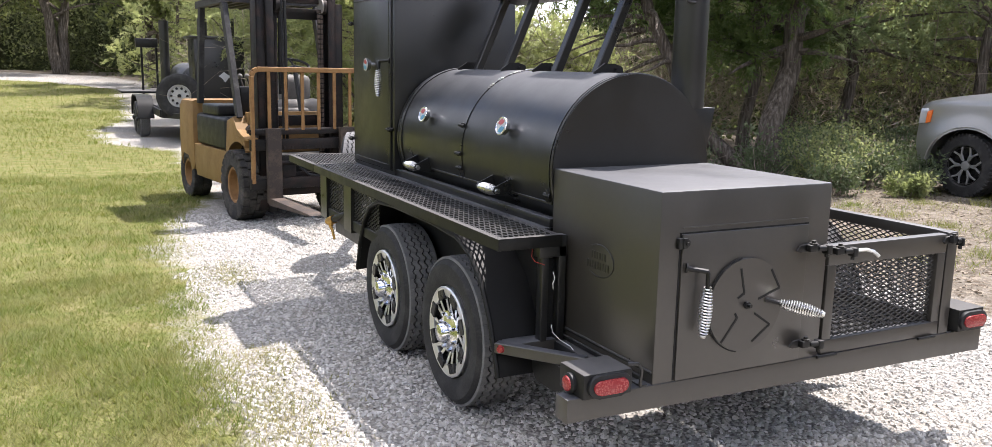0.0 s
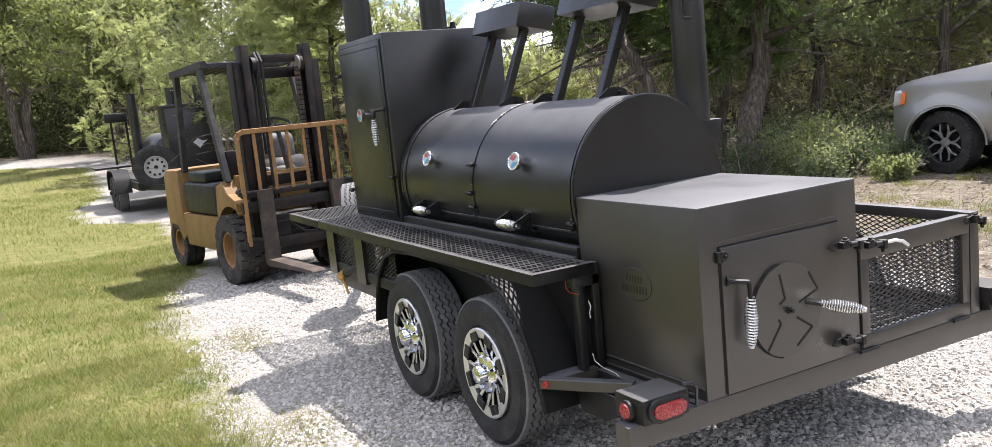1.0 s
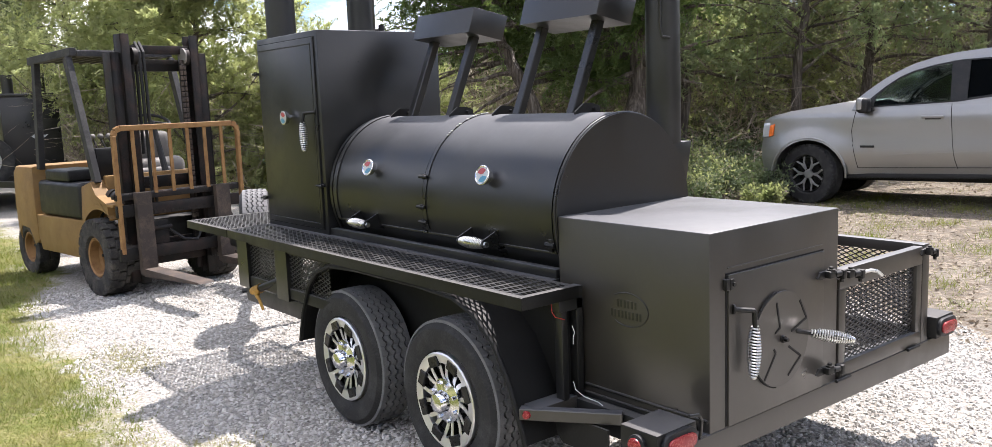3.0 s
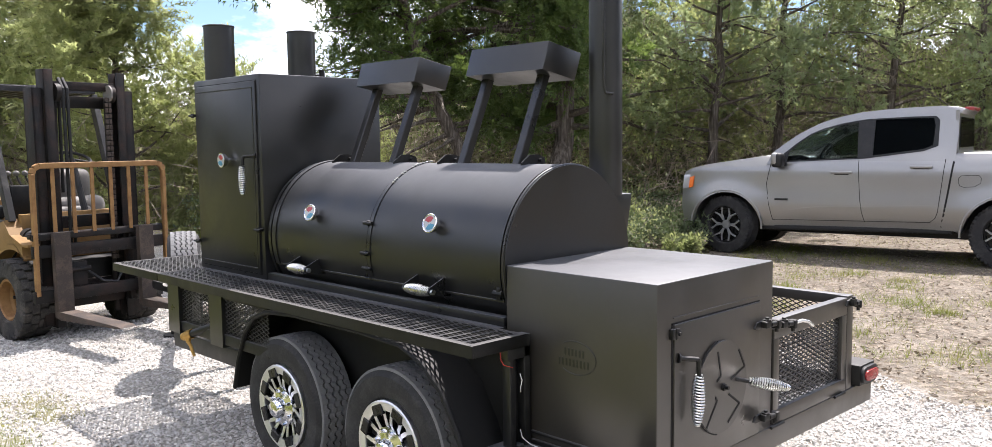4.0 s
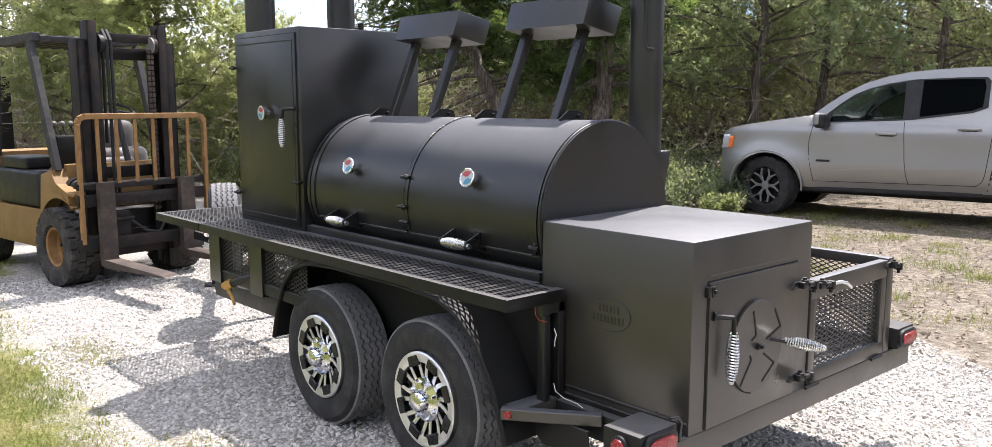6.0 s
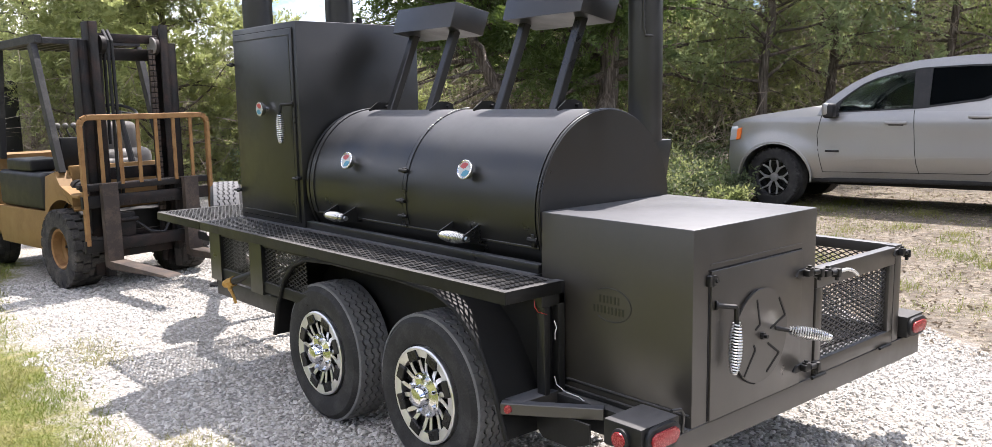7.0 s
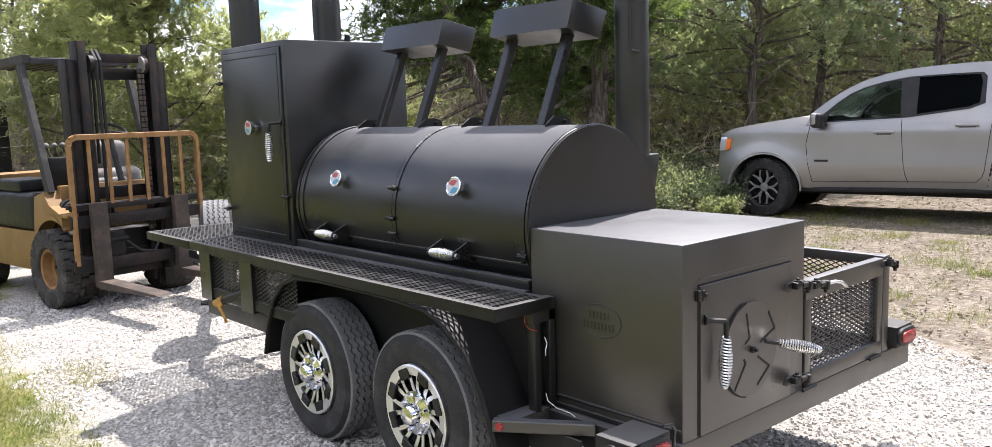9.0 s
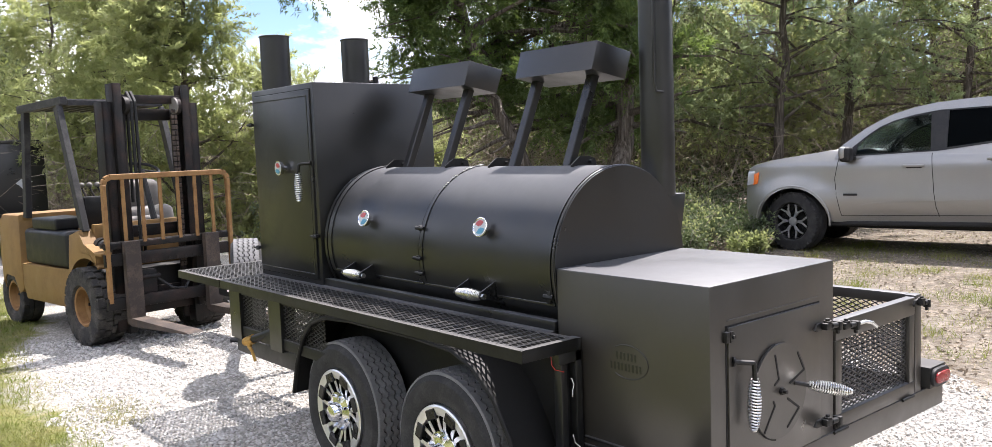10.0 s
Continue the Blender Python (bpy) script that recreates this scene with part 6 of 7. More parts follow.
box(bm, (-0.10, 18.8, 1.78), (0.36, 19.05, 1.98), 0.02)
part("counterweight", bm, BLACK_DULL, t2)
bm = bmesh.new()
box(bm, (-0.5, 17.9, 0.80), (0.2, 19.6, 0.84), 0.004)
part("shelf", bm, BLACK_DULL, t2)


def steel_wheel(parent, loc, turn):
    hub = new("spare_wheel")
    hub.parent = parent
    hub.location = loc
    hub.rotation_euler = (0, 0, turn)
    part("tyre", tyre_bm(0.405, 0.21, 0.22), RUBBER, hub, "black spare tyre")
    bm = bmesh.new()
    lathe(bm, [(0.207, -0.085), (0.197, -0.09), (0.188, -0.08), (0.175, -0.045), (0.10, -0.06), (0.06, -0.05), (0.0, -0.05), (0.0, 0.02), (0.2, 0.05)], (0, 0, 0), "x", 40, False, False)
    part("rim", bm, WHITE_STEEL, hub, "white steel wheel")
    for k in range(10):
        bm = bmesh.new()
        t = 2 * math.pi * k / 10
        rod(bm, (-0.052, 0.14 * math.cos(t), 0.14 * math.sin(t)), (-0.064, 0.14 * math.cos(t), 0.14 * math.sin(t)), 0.023, 0.023, 12)
        part("rim_hole", bm, DARK, hub)
    bm = bmesh.new()
    rod(bm, (-0.05, 0, 0), (-0.07, 0, 0), 0.035, 0.035, 16)
    part("hub_bore", bm, DARK, hub)


steel_wheel(t2, (0.30, 14.80, 0.86), radians(78))


# ---- plants ----
def leaf_cards(name, base, way, length, width, mat, rng, bend=0.25, plane=None):
    """Many small pointed leaves in one mesh: four corners each, folded a little, or slim tips that lie in a branchlet's plane."""
    n = len(base)
    way = way / np.linalg.norm(way, axis=1)[:, None]
    r = rng.normal(size=(n, 3)) if plane is None else plane + rng.normal(size=(n, 3)) * 0.35
    side = np.cross(way, r)
    side /= np.linalg.norm(side, axis=1)[:, None] + 1e-9
    nrm = np.cross(side, way)
    L, W = length[:, None], width[:, None]
    if plane is not None:      # slim scaly tips, three corners each
        v = np.stack([base - side * W * 0.5, base + side * W * 0.5, base + way * L], 1).reshape(-1, 3)
        return arrays(name, v, np.arange(n * 3).reshape(-1, 3), mat)
    mid = base + way * L * 0.5
    v = np.stack([base, mid + side * W * 0.5 + nrm * L * bend * 0.3, base + way * L, mid - side * W * 0.5 + nrm * L * bend * 0.3], 1).reshape(-1, 3)
    f = np.arange(n * 4).reshape(-1, 4)
    return arrays(name, v, f, mat)


def clump_points(rng, centres, radii, per, squash=0.8):
    """Points in and on the clumps, thicker towards their skin, and the way outwards."""
    k = np.repeat(np.arange(len(centres)), per)
    d = rng.normal(size=(len(k), 3))
    d /= np.linalg.norm(d, axis=1)[:, None]
    rad = rng.uniform(0.25, 1.0, len(k)) ** 0.45 * radii[k] * rng.uniform(0.8, 1.25, len(k))
    off = d * rad[:, None]
    off[:, 2] *= squash
    return centres[k] + off, d


def sprays(rng, centres, radii, twigs, leaves, droop=0.25, lift=0.3):
    """Feathery branchlets that fan out of each clump: the leaves' feet, their ways and the plane of their branchlet."""
    k = np.repeat(np.arange(len(centres)), twigs)
    d = rng.normal(size=(len(k), 3)) + np.array([0, 0, lift])
    d /= np.linalg.norm(d, axis=1)[:, None]
    start = centres[k] + d * (radii[k] * rng.uniform(0.05, 0.55, len(k)))[:, None]
    reach = radii[k] * rng.uniform(0.45, 1.0, len(k))
    nrm = np.cross(d, rng.normal(size=d.shape))
    nrm /= np.linalg.norm(nrm, axis=1)[:, None]
    nrm = nrm + np.array([0, 0, 0.7]) * np.sign(nrm[:, 2:])
    wing = np.cross(d, nrm)
    j = np.repeat(np.arange(len(k)), leaves)
    q = rng.uniform(0.08, 1.0, len(j))
    base = start[j] + d[j] * (reach[j] * q)[:, None] - np.array([0, 0, 1.0]) * (droop * reach[j] * q * q)[:, None] + rng.normal(size=(len(j), 3)) * 0.02
    way = d[j] * 0.8 + wing[j] * (rng.choice((-1.0, 1.0), len(j)) * rng.uniform(0.2, 0.8, len(j)))[:, None] + rng.normal(size=(len(j), 3)) * 0.2
    return base, way, nrm[j]


def branch_path(rng, p0, way, length, n=5, droop=0.0, wild=0.25):
    pts = [Vector(p0)]
    d = Vector(way).normalized()
    for i in range(n):
        d = (d + Vector(rng.normal(size=3) * wild) * 0.5 + Vector((0, 0, -droop / n))).normalized()
        pts.append(pts[-1] + d * (length / n))
    return pts


def tree(name, label, loc, height, spread, seed, mat, low=0.25, stems=((0, 0),), limbs=16, clumps=70, per=260, leaf=(0.16, 0.045), trunk_r=0.16, clump_r=(0.35, 0.65), up=0.35, sparse=1.0, category="tree", pointed=0.5, bias=None, trim=(), group="trees round the clearing", stem_k=(), curve=0.8, twigs=0):
    rng = np.random.default_rng(seed)
    z0 = float(ground_z(np.array(loc[0]), np.array(loc[1])))
    ob = thing(name, label, category, (loc[0], loc[1], z0), 0.0, group)
    bm = bmesh.new()
    ends = []
    for si, (sx, sy) in enumerate(stems):
        thick = trunk_r * (stem_k[si] if stem_k else 1.0)
        tip = Vector((sx, sy, height * 0.92))
        pts = [Vector((0, 0, -0.15))]
        n = 9
        for i in range(1, n + 1):
            k = i / n
            wob = rng.normal(size=2) * 0.05 * height * 0.15
            pts.append(Vector((tip.x * k ** curve + wob[0], tip.y * k ** curve + wob[1], tip.z * k)))
        rad = [thick * (1.25 if i == 0 else 1.0) * (1 - 0.88 * i / n) + 0.01 for i in range(n + 1)]
        tube(bm, pts, rad, 12)
        for j in range(limbs // len(stems)):
            k = low + (0.98 - low) * (j + rng.random()) / (limbs / len(stems))
            i = min(int(k * n), n - 1)
            p = pts[i].lerp(pts[i + 1], k * n - i)
            a = rng.random() * 2 * math.pi
            if bias is not None and rng.random() < 0.35:
                a = math.atan2(bias[1], bias[0]) + rng.normal() * 0.5
            reach = spread * (1 - pointed * max(0.0, (k - low) / (1 - low)) ** 1.3) * rng.uniform(0.65, 1.1)
            end = p + Vector((math.cos(a), math.sin(a), up)) * reach
            reach *= 1.0 if all(Vector(w[:3]).dot(end) < w[3] - 0.3 for w in trim) else 0.3
            br = branch_path(rng, p, (math.cos(a), math.sin(a), up + 0.3 * rng.normal() * 0.5), reach, 5, 0.25)
            r0 = max(0.015, rad[i] * 0.45)
            tube(bm, br, [r0 * (1 - 0.17 * q) for q in range(len(br))], 6)
            ends.append(br)
        if stem_k:
            ends += [pts[6:]] * 5      # sprays close along the upper stem
    part("trunk", bm, BARK, ob, "shaggy bark trunk and limbs")
    cs, rs = [], []
    for c in range(clumps):
        br = ends[int(rng.integers(len(ends)))]
        q = rng.uniform(0.35, 1.0) ** 0.7 * (len(br) - 1)
        i = min(int(q), len(br) - 2)
        p = br[i].lerp(br[i + 1], q - i)
        cs.append(np.array(p) + rng.normal(size=3) * 0.22 * clump_r[1])
        rs.append(rng.uniform(*clump_r))
    cs, rs = np.array(cs), np.array(rs)
    for w in trim:      # the crown has grown to one side only
        keep = cs @ np.array(w[:3]) + rng.normal(size=len(cs)) * 0.15 < w[3] - 0.25
        cs, rs = cs[keep], rs[keep]
    if twigs:
        pts, way, plane = sprays(rng, cs, rs, twigs, per)
        keep = np.all([pts @ np.array(w[:3]) < w[3] + 0.05 for w in trim], axis=0) if trim else np.ones(len(pts), bool)
        pts, way, plane = pts[keep], way[keep], plane[keep]
    else:
        pts, d = clump_points(rng, cs, rs, per)
        way, plane = d * 0.7 + rng.normal(size=d.shape) * 0.55 + np.array([0, 0, 0.55]), None
    n = len(pts)
    crown = leaf_cards("crown", pts, way, rng.uniform(0.55, 1.25, n) * leaf[0], rng.uniform(0.6, 1.3, n) * leaf[1], mat, rng, 0.25, plane)
    crown.parent = ob
    tagged(crown, "", "", "")
    return ob


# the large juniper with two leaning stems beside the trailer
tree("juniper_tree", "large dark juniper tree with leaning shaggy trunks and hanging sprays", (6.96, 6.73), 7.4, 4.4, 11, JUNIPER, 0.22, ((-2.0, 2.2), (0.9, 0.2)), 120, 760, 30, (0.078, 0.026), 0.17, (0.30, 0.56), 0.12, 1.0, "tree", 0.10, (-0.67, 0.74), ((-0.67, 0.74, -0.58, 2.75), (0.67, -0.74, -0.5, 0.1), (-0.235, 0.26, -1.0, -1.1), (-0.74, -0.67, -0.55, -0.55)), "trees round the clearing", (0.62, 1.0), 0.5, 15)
# junipers behind the forklift, with sunlight put into their leaf colour
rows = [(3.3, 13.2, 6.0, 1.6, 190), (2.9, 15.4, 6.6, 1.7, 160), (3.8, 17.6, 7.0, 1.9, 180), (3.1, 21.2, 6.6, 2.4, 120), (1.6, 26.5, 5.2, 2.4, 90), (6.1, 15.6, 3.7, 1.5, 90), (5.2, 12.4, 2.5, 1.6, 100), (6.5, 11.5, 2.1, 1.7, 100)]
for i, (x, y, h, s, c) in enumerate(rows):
    tree("juniper_tree", "sunlit yellow-green juniper tree with dense fine sprays", (x, y), h, s, 30 + i, JUNIPER_SUNLIT, 0.06, ((0.2, 0.1),), 44, c, 36, (0.085, 0.027), 0.07, (0.36, 0.66), 0.3, 1.0, "tree", 0.62, twigs=14)
# brushy cedars and oaks along the dirt behind the pickup
rows = [(8.6, 9.0, 6.8, 2.2), (10.4, 8.6, 7.4, 2.3), (12.2, 7.4, 7.0, 2.4), (13.9, 6.9, 7.6, 2.4), (15.6, 5.4, 7.2, 2.4), (17.3, 4.3, 7.6, 2.5), (18.6, 2.3, 7.4, 2.4), (19.8, 0.2, 7.0, 2.4), (11.2, 10.6, 5.2, 2.2), (14.6, 9.0, 5.4, 2.3), (17.6, 7.0, 5.6, 2.3), (20.5, 4.2, 6.0, 2.4)]
for i, (x, y, h, s) in enumerate(rows):
    oak = i % 3 == 1
    tree("oak_tree" if oak else "juniper_tree", "brushy oak with small dull leaves and bare twigs" if oak else "scraggly dark juniper among dry brush", (x, y), h, s, 60 + i, BRUSH if oak else (JUNIPER_SUNLIT if i > 7 else JUNIPER_MIXED), 0.25, ((0.3, -0.2),), 36, 95, 140 if oak else 30, (0.085, 0.046) if oak else (0.095, 0.029), 0.10, (0.34, 0.66), 0.35, 1.0, "tree", 0.45, twigs=0 if oak else 13)
# live oaks at the far end of the grass
rows = [(-15.5, 41, 8.0, 3.6), (-11.5, 42, 8.4, 3.8), (-8.0, 40.5, 7.6, 3.5), (-4.6, 42, 8.2, 3.7), (-1.5, 40, 8.0, 3.6), (-19.5, 39, 8.6, 4.0), (1.6, 32, 6.6, 3.0), (-24, 36, 9.0, 4.2)]
for i, (x, y, h, s) in enumerate(rows):
    tree("live_oak_tree", "spreading live oak with a dark forked trunk and airy crown", (x, y), h, s, 90 + i, OAK, 0.28, ((0.6, 0.2), (-1.0, -0.3)), 28, 80, 140, (0.19, 0.10), 0.24, (0.4, 0.8), 0.5, 1.0, "tree", 0.3)


# shrubs in front of the woods
def shrub(loc, size, seed, mat, label):
    rng = np.random.default_rng(seed)
    ob = thing("shrub", label, "shrub", (loc[0], loc[1], float(ground_z(np.array(loc[0]), np.array(loc[1])))), 0.0, "shrubs at the foot of the woods")
    bm = bmesh.new()
    tips = []
    for k in range(11):
        a = rng.random() * 6.28
        br = branch_path(rng, (0.05 * math.cos(a), 0.05 * math.sin(a), -0.03), (math.cos(a) * 0.6, math.sin(a) * 0.6, 1.0), size * rng.uniform(0.7, 1.2), 5, 0.1, 0.35)
        tube(bm, br, [0.010 * (1 - 0.15 * q) for q in range(len(br))], 5)
        tips.append(br)
    part("stem", bm, TWIG, ob)
    cs = np.array([np.array(b[int(rng.integers(2, 6))]) + rng.normal(size=3) * size * 0.10 for b in tips for _ in range(5)])
    pts, d = clump_points(rng, cs, np.full(len(cs), size * 0.22), 30)
    n = len(pts)
    crown = leaf_cards("leaves", pts, d + rng.normal(size=d.shape) * 0.7 + np.array([0, 0, 0.3]), rng.uniform(0.6, 1.3, n) * 0.055, rng.uniform(0.6, 1.3, n) * 0.028, mat, rng)
    crown.parent = ob
    return ob


spots = [(6.9, 5.6, 0.9), (7.3, 6.0, 0.8), (6.5, 6.2, 0.75), (7.9, 6.4, 1.0), (8.4, 7.0, 1.1), (7.5, 6.9, 0.9), (9.2, 7.4, 1.1), (10.2, 7.2, 1.0), (6.0, 7.4, 0.9), (5.4, 8.3, 0.9), (11.6, 6.6, 1.0), (12.8, 5.8, 1.0), (14.2, 5.4, 1.0), (6.6, 5.2, 0.55), (7.6, 5.6, 0.7), (4.9, 9.6, 1.0), (4.3, 10.6, 1.1), (15.4, 4.2, 1.0), (16.4, 3.0, 1.1), (8.05, 5.35, 0.75), (7.75, 5.05, 0.48), (7.35, 4.75, 0.36)]
for i, (x, y, s) in enumerate(spots):
    shrub((x, y), s * 0.85, 200 + i, SAGE if i % 3 else BRUSH, "low grey-green shrub with small leaves" if i % 3 else "dry twiggy shrub with dull leaves")

# dense woods behind: many leaves and bare twigs, and a dark bank that closes the view and, unseen behind the camera,
# blocks skylight
rng = np.random.default_rng(5)
line = np.array([(-40, 34), (-26, 42), (-14, 46), (-3, 47), (2.5, 38), (5, 25), (5.5, 17), (8.5, 14), (13, 12), (18, 9), (23, 4), (25, -4), (22, -14), (9, -27), (-12, -31), (-33, -20), (-43, 6), (-41, 33)], float)
seg = np.linalg.norm(np.diff(line, axis=0), axis=1)
cum = np.concatenate([[0], np.cumsum(seg)])


def along(s):
    return np.stack([np.interp(s, cum, line[:, 0]), np.interp(s, cum, line[:, 1])], 1)


nl = 105000
s = np.where(rng.random(nl) < 0.82, rng.uniform(0, cum[12], nl), rng.uniform(cum[12], cum[-1], nl))
p = along(s) + rng.normal(size=(nl, 2)) * 0.9
top = 5.4 + 1.2 * np.sin(s * 0.55) + 0.9 * np.sin(s * 1.7 + 1)
top *= np.where((s > cum[5]) & (s < cum[7] + 2.5), 0.45, 1.0) * np.where(s < cum[4], 1.2, 1.0)
z = rng.uniform(0, 1, nl) ** 0.85 * top + ground_z(p[:, 0], p[:, 1])
base = np.column_stack([p, z])
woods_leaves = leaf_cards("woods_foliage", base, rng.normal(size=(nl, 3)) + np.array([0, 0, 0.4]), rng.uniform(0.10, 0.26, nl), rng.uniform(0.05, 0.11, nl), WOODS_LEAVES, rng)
tagged(woods_leaves, "dense mixed foliage of the woods behind the clearing", "foliage", "", "stuff")
rng = np.random.default_rng(6)
nt = 30000
s = rng.uniform(cum[5], cum[11], nt)
p = along(s) + rng.normal(size=(nt, 2)) * 1.0 + np.array([-1.6, -1.9]) * rng.uniform(0, 1.6, nt)[:, None]
tw = np.column_stack([p, rng.uniform(0.1, 1, nt) * np.where(s < cum[7] + 3, 2.0, 4.0)])
twigs = leaf_cards("bare_twigs", tw, rng.normal(size=(nt, 3)) + np.array([0, 0, 0.35]), rng.uniform(0.4, 1.5, nt), rng.uniform(0.006, 0.020, nt), TWIG, rng, 0.1)
tagged(twigs, "tangle of bare grey twigs in the brush", "twigs", "", "stuff")
m_ = 300
s = np.linspace(0, cum[-1], m_)
q = along(s)
nrm = np.gradient(q, axis=0)
nrm = np.stack([-nrm[:, 1], nrm[:, 0]], 1)
nrm /= np.linalg.norm(nrm, axis=1)[:, None]
back = q + nrm * 3.0
# the added ring behind the camera stands 4.5 m taller to block skylight
hts = 4.2 + 0.8 * np.sin(s * 0.55) + 0.7 * np.sin(s * 2.1) + np.where((s > cum[12]) | (s < cum[4]), 4.5, 0.0)
hts *= np.where((s > cum[5]) & (s < cum[7]), 0.5, 1.0)
levels = np.linspace(-0.3, 1, 9)
vv = np.concatenate([np.column_stack([back + nrm * (0.8 * np.sin(s * 1.9 + 5 * l))[:, None], hts * l + ground_z(back[:, 0], back[:, 1])]) for l in levels])
ii = np.arange(9 * m_).reshape(9, m_)
ff = np.stack([ii[:-1, :-1], ii[:-1, 1:], ii[1:, 1:], ii[1:, :-1]], -1).reshape(-1, 4)
tagged(arrays("backdrop", vv, ff, WOODS, True), "dark wooded bank round the clearing, added on its unseen side to block skylight", "woods", "", "structure")


# ---- grass, weeds and loose gravel ----
def blades(name, xy, height, mat, seed, label, lean=0.45, width=0.006):
    rng = np.random.default_rng(seed)
    n = len(xy)
    a = rng.uniform(0, 2 * math.pi, n)
    base = np.column_stack([xy, ground_z(xy[:, 0], xy[:, 1]) - 0.004])
    way = np.column_stack([np.cos(a) * lean, np.sin(a) * lean, np.ones(n)]) + rng.normal(size=(n, 3)) * 0.25
    way /= np.linalg.norm(way, axis=1)[:, None]
    side = np.column_stack([-np.sin(a), np.cos(a), np.zeros(n)]) * (width * rng.uniform(0.7, 1.5, n))[:, None]
    h = (height * rng.uniform(0.5, 1.3, n))[:, None]
    tip = base + way * h + np.column_stack([np.cos(a), np.sin(a), -np.full(n, 0.35)]) * h * 0.35
    v = np.stack([base - side, base + side, tip], 1).reshape(-1, 3)
    f = np.arange(n * 3).reshape(-1, 3)
    return tagged(arrays(name, v, f, mat), label, "grass", "", "stuff")


rng = np.random.default_rng(21)


def patchy(xy, scale, seed):
    """A smooth field between 0 and 1 that makes patches."""
    a = np.sin(xy[:, 0] * scale + seed) * np.sin(xy[:, 1] * scale * 0.8 + seed * 2.1) + 0.6 * np.sin(xy[:, 0] * scale * 2.3 + xy[:, 1] * scale * 1.7 + seed) + 0.4 * np.sin(xy[:, 0] * scale * 5.1 - xy[:, 1] * scale * 4.3)
    return np.clip(0.5 + a / 3.2, 0, 1)


# mown grass left of the drive: thick near, thinner far away
def grass_field(n, y0, y1, x0, seed):
    r = np.random.default_rng(seed)
    y = r.uniform(y0, y1, n)
    e = edge(LEFT_EDGE, y)
    x = e - r.uniform(-0.28, 1.0, n) * (e - x0)
    xy = np.column_stack([x, y])
    fade = np.clip((x - x0) / 1.3, 0, 1) * np.clip((y + 1.6) / 1.5 - 0.35 * patchy(xy, 2.6, 4.0), 0, 1) * (0.75 + 0.25 * patchy(xy, 0.9, 6.0))
    keep = r.random(n) < np.clip((e - x) / 0.35 + 0.55, 0.0, 1) * (0.6 + 0.4 * patchy(xy, 1.4, 3.0)) * fade
    return xy[keep]


xy = np.concatenate([grass_field(340000, -1.6, 4.2, -4.4, 1), grass_field(150000, 4.2, 10, -6.5, 2), grass_field(90000, 10, 24, -12, 3), grass_field(30000, 24, 36, -22, 4)])
blades("grass", xy, 0.046 * (0.45 + 1.1 * patchy(xy, 2.2, 1.0)) * (1 + 0.12 * np.maximum(xy[:, 1] - 3, 0)) ** 0.5, GRASS, 22, "short sunlit green grass with dry straw patches", 0.5, 0.0026 * (1 + 0.10 * np.maximum(xy[:, 1] - 3, 0)))
# tufts that have crept on to the gravel
cent = [(-0.98, 1.55, 0.30), (-0.95, 1.15, 0.22), (-0.85, 2.0, 0.16), (-0.70, 4.1, 0.20), (-0.72, 3.75, 0.16), (-0.95, 4.9, 0.3), (-1.05, 0.6, 0.25), (-0.30, 10.5, 0.5), (-0.55, 8.6, 0.4)]
tuft = np.concatenate([np.array(c[:2]) + rng.normal(size=(int(700 + 9000 * max(0.0, c[2] - 0.17) * (c[1] < 3)), 2)) * c[2] * np.array([0.55, 0.75]) for c in cent])
blades("weeds", tuft, np.full(len(tuft), 0.035), DRYGRASS, 23, "thin weeds and straw growing through the gravel", 0.6, 0.0026)
# dry grass and weeds on the dirt to the right
n = 90000
y = rng.uniform(-6, 10, n)
x = edge(RIGHT_EDGE, y) + 0.1 + rng.random(n) ** 1.2 * 11
xy = np.column_stack([x, y])
keep = rng.random(n) < patchy(xy, 1.9, 7.0) ** 2.2 * 0.9
xy = xy[keep]
blades("dry_grass", xy, 0.055 * (0.4 + patchy(xy, 1.1, 2.0)), DRYGRASS, 24, "sparse dry grass and weeds on bare dirt", 0.7, 0.0022)
nt_ = 120
pick = np.column_stack([rng.uniform(3.9, 9.5, nt_), rng.uniform(-2.5, 5.5, nt_)])
pick = pick[pick[:, 0] > edge(RIGHT_EDGE, pick[:, 1]) + 0.2]
n = 130 * len(pick)
k = rng.integers(len(pick), size=n)
xy = pick[k] + rng.normal(size=(n, 2)) * 0.12 * rng.uniform(0.5, 1.6, len(pick))[k][:, None]
blades("grass_tufts", xy, np.full(n, 0.095) * rng.uniform(0.5, 1.3, len(pick))[k], GRASS, 25, "green grass tufts on the dirt", 0.45, 0.0026)
# fallen leaves and bark chips on the dirt
n = 26000
y = rng.uniform(-5, 9, n)
x = edge(RIGHT_EDGE, y) - 0.1 + rng.random(n) ** 1.3 * 10
xy = np.column_stack([x, y])
xy = xy[rng.random(n) < 0.25 + 0.75 * patchy(xy, 2.4, 5.0)]
n = len(xy)
base = np.column_stack([xy, ground_z(xy[:, 0], xy[:, 1]) + rng.uniform(0.002, 0.012, n)])
lit = leaf_cards("leaf_litter", base, np.column_stack([rng.normal(size=(n, 2)), rng.normal(size=n) * 0.18]), rng.uniform(0.015, 0.06, n), rng.uniform(0.010, 0.028, n), LITTER, rng, 0.5)
tagged(lit, "dry fallen leaves and bark chips on the dirt", "leaf litter", "", "stuff")

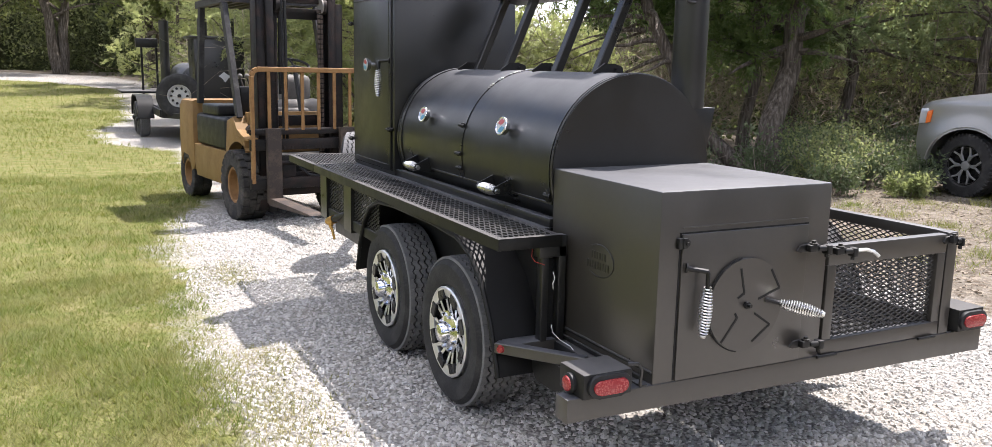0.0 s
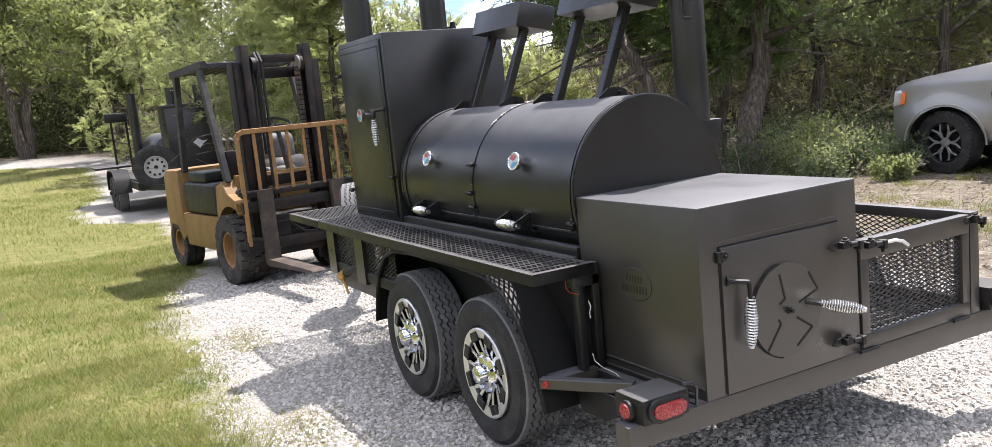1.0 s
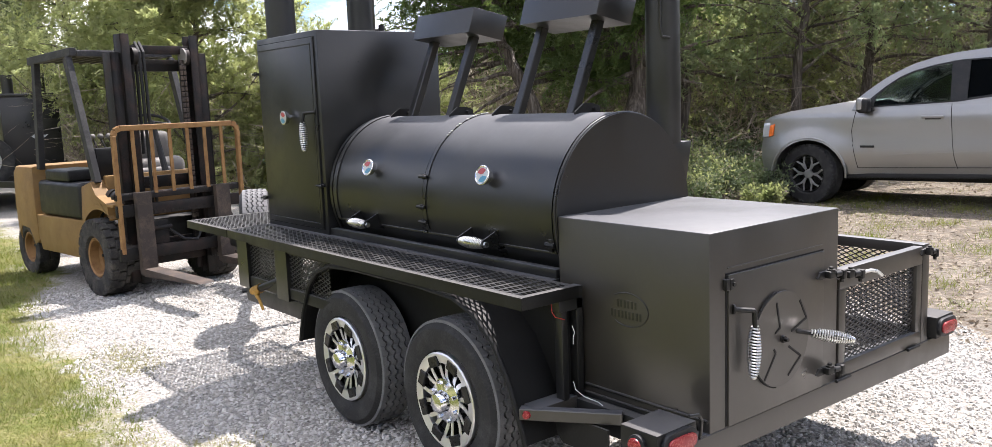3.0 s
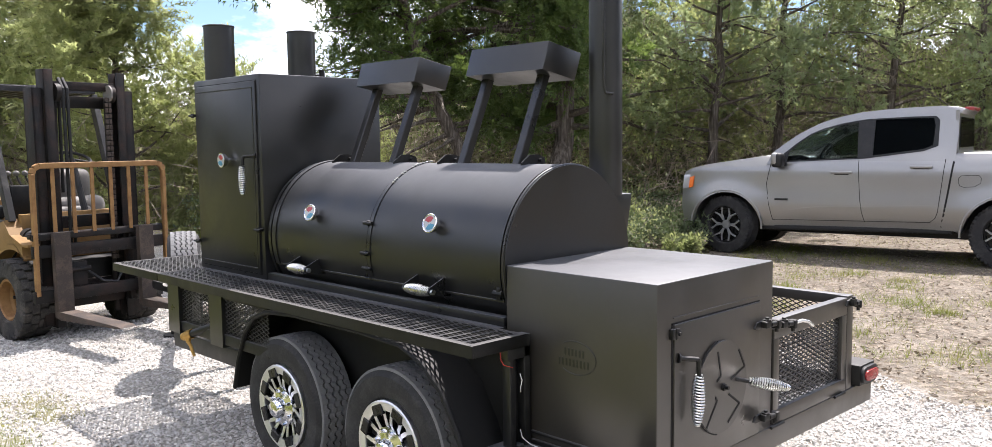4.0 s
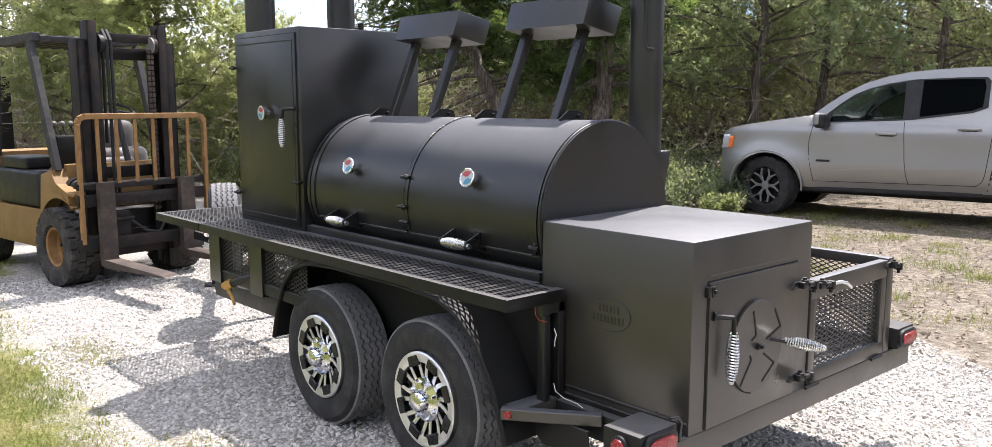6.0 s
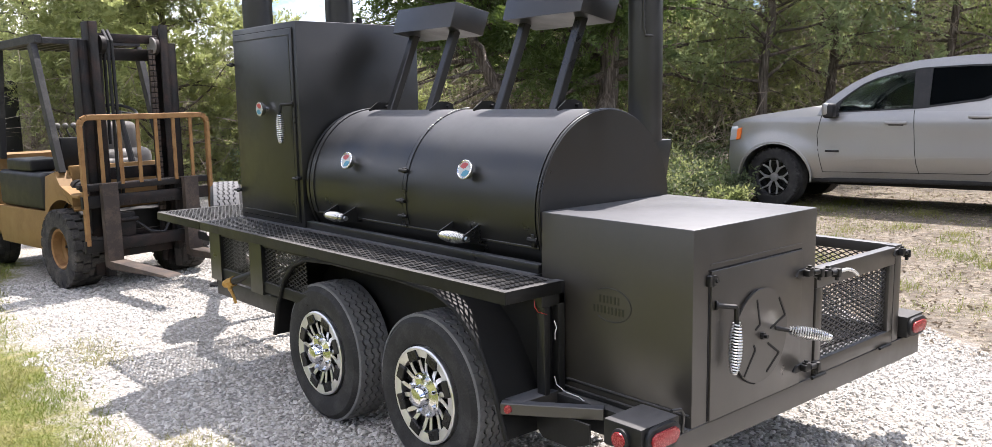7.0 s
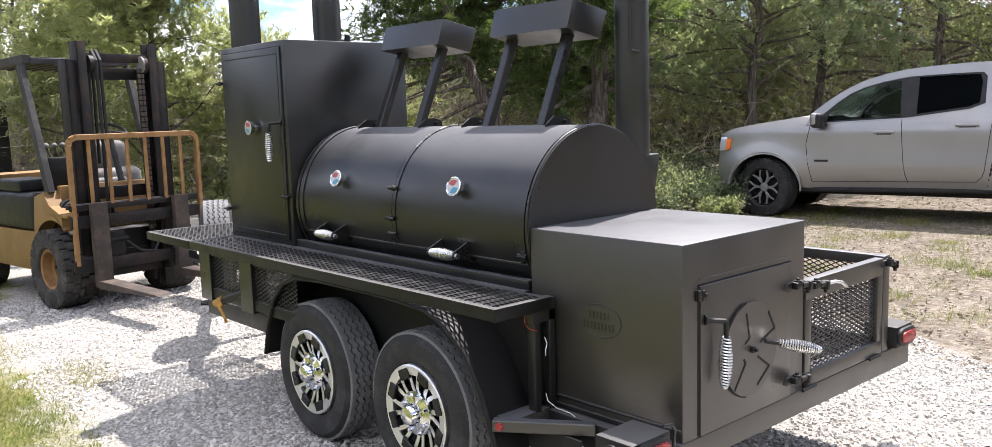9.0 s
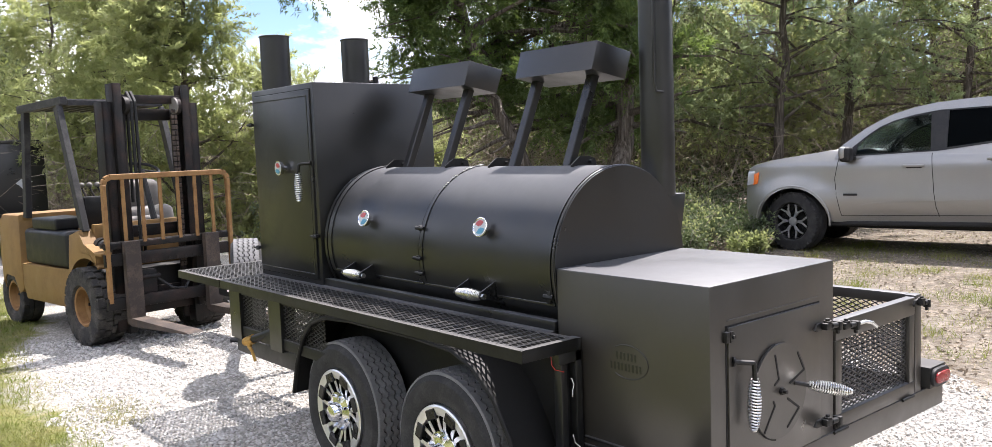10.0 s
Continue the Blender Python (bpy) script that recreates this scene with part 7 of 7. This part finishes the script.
# loose limestone chips, thickest near the trailer
iv = np.array([(1.0, 0.15, -0.5), (-0.15, 1.0, -0.5), (-1.0, -0.1, -0.5), (0.1, -1.0, -0.5), (0.52, 0.35, 0.75), (-0.42, 0.30, 0.85), (-0.05, -0.52, 0.7)], float)
ifc = np.array([(4, 5, 6), (0, 1, 4), (1, 5, 4), (1, 2, 5), (2, 6, 5), (2, 3, 6), (3, 4, 6), (3, 0, 4)])


def chips(name, xy, size, seed, label):
    rng = np.random.default_rng(seed)
    n = len(xy)
    s = size * rng.uniform(0.55, 1.35, n)[:, None] * np.array([1.0, 0.8, 0.55]) * rng.uniform(0.75, 1.3, (n, 3))
    v = iv[None] * (1 + 0.20 * rng.normal(size=(n, len(iv), 1))) * s[:, None, :]
    ax = rng.normal(size=(n, 3)) * np.array([0.35, 0.35, 3.0])
    ca, sa = np.cos(ax), np.sin(ax)
    rx = np.stack([v[..., 0], v[..., 1] * ca[:, None, 0] - v[..., 2] * sa[:, None, 0], v[..., 1] * sa[:, None, 0] + v[..., 2] * ca[:, None, 0]], -1)
    rz = np.stack([rx[..., 0] * ca[:, None, 2] - rx[..., 1] * sa[:, None, 2], rx[..., 0] * sa[:, None, 2] + rx[..., 1] * ca[:, None, 2], rx[..., 2]], -1)
    z = ground_z(xy[:, 0], xy[:, 1]) + s[:, 2] * rng.uniform(0.0, 0.6, n)
    pos = rz + np.column_stack([xy, z])[:, None, :]
    f = (np.arange(n)[:, None, None] * len(iv) + ifc[None]).reshape(-1, 3)
    return tagged(arrays(name, pos.reshape(-1, 3), f, STONES), label, "gravel", "", "stuff")


n = 84000
y = -1.4 + rng.random(n) ** 1.25 * 8.0
x = rng.uniform(-1.35, 3.6, n)
xy = np.column_stack([x, y])
keep = (x > edge(LEFT_EDGE, y) + 0.10 + 0.45 * (patchy(xy, 3.1, 4.0) - 0.35)) & (x < edge(RIGHT_EDGE, y) + 0.3 * patchy(xy, 2.7, 9.0))
chips("gravel", xy[keep], 0.0128, 31, "pale crushed limestone gravel")
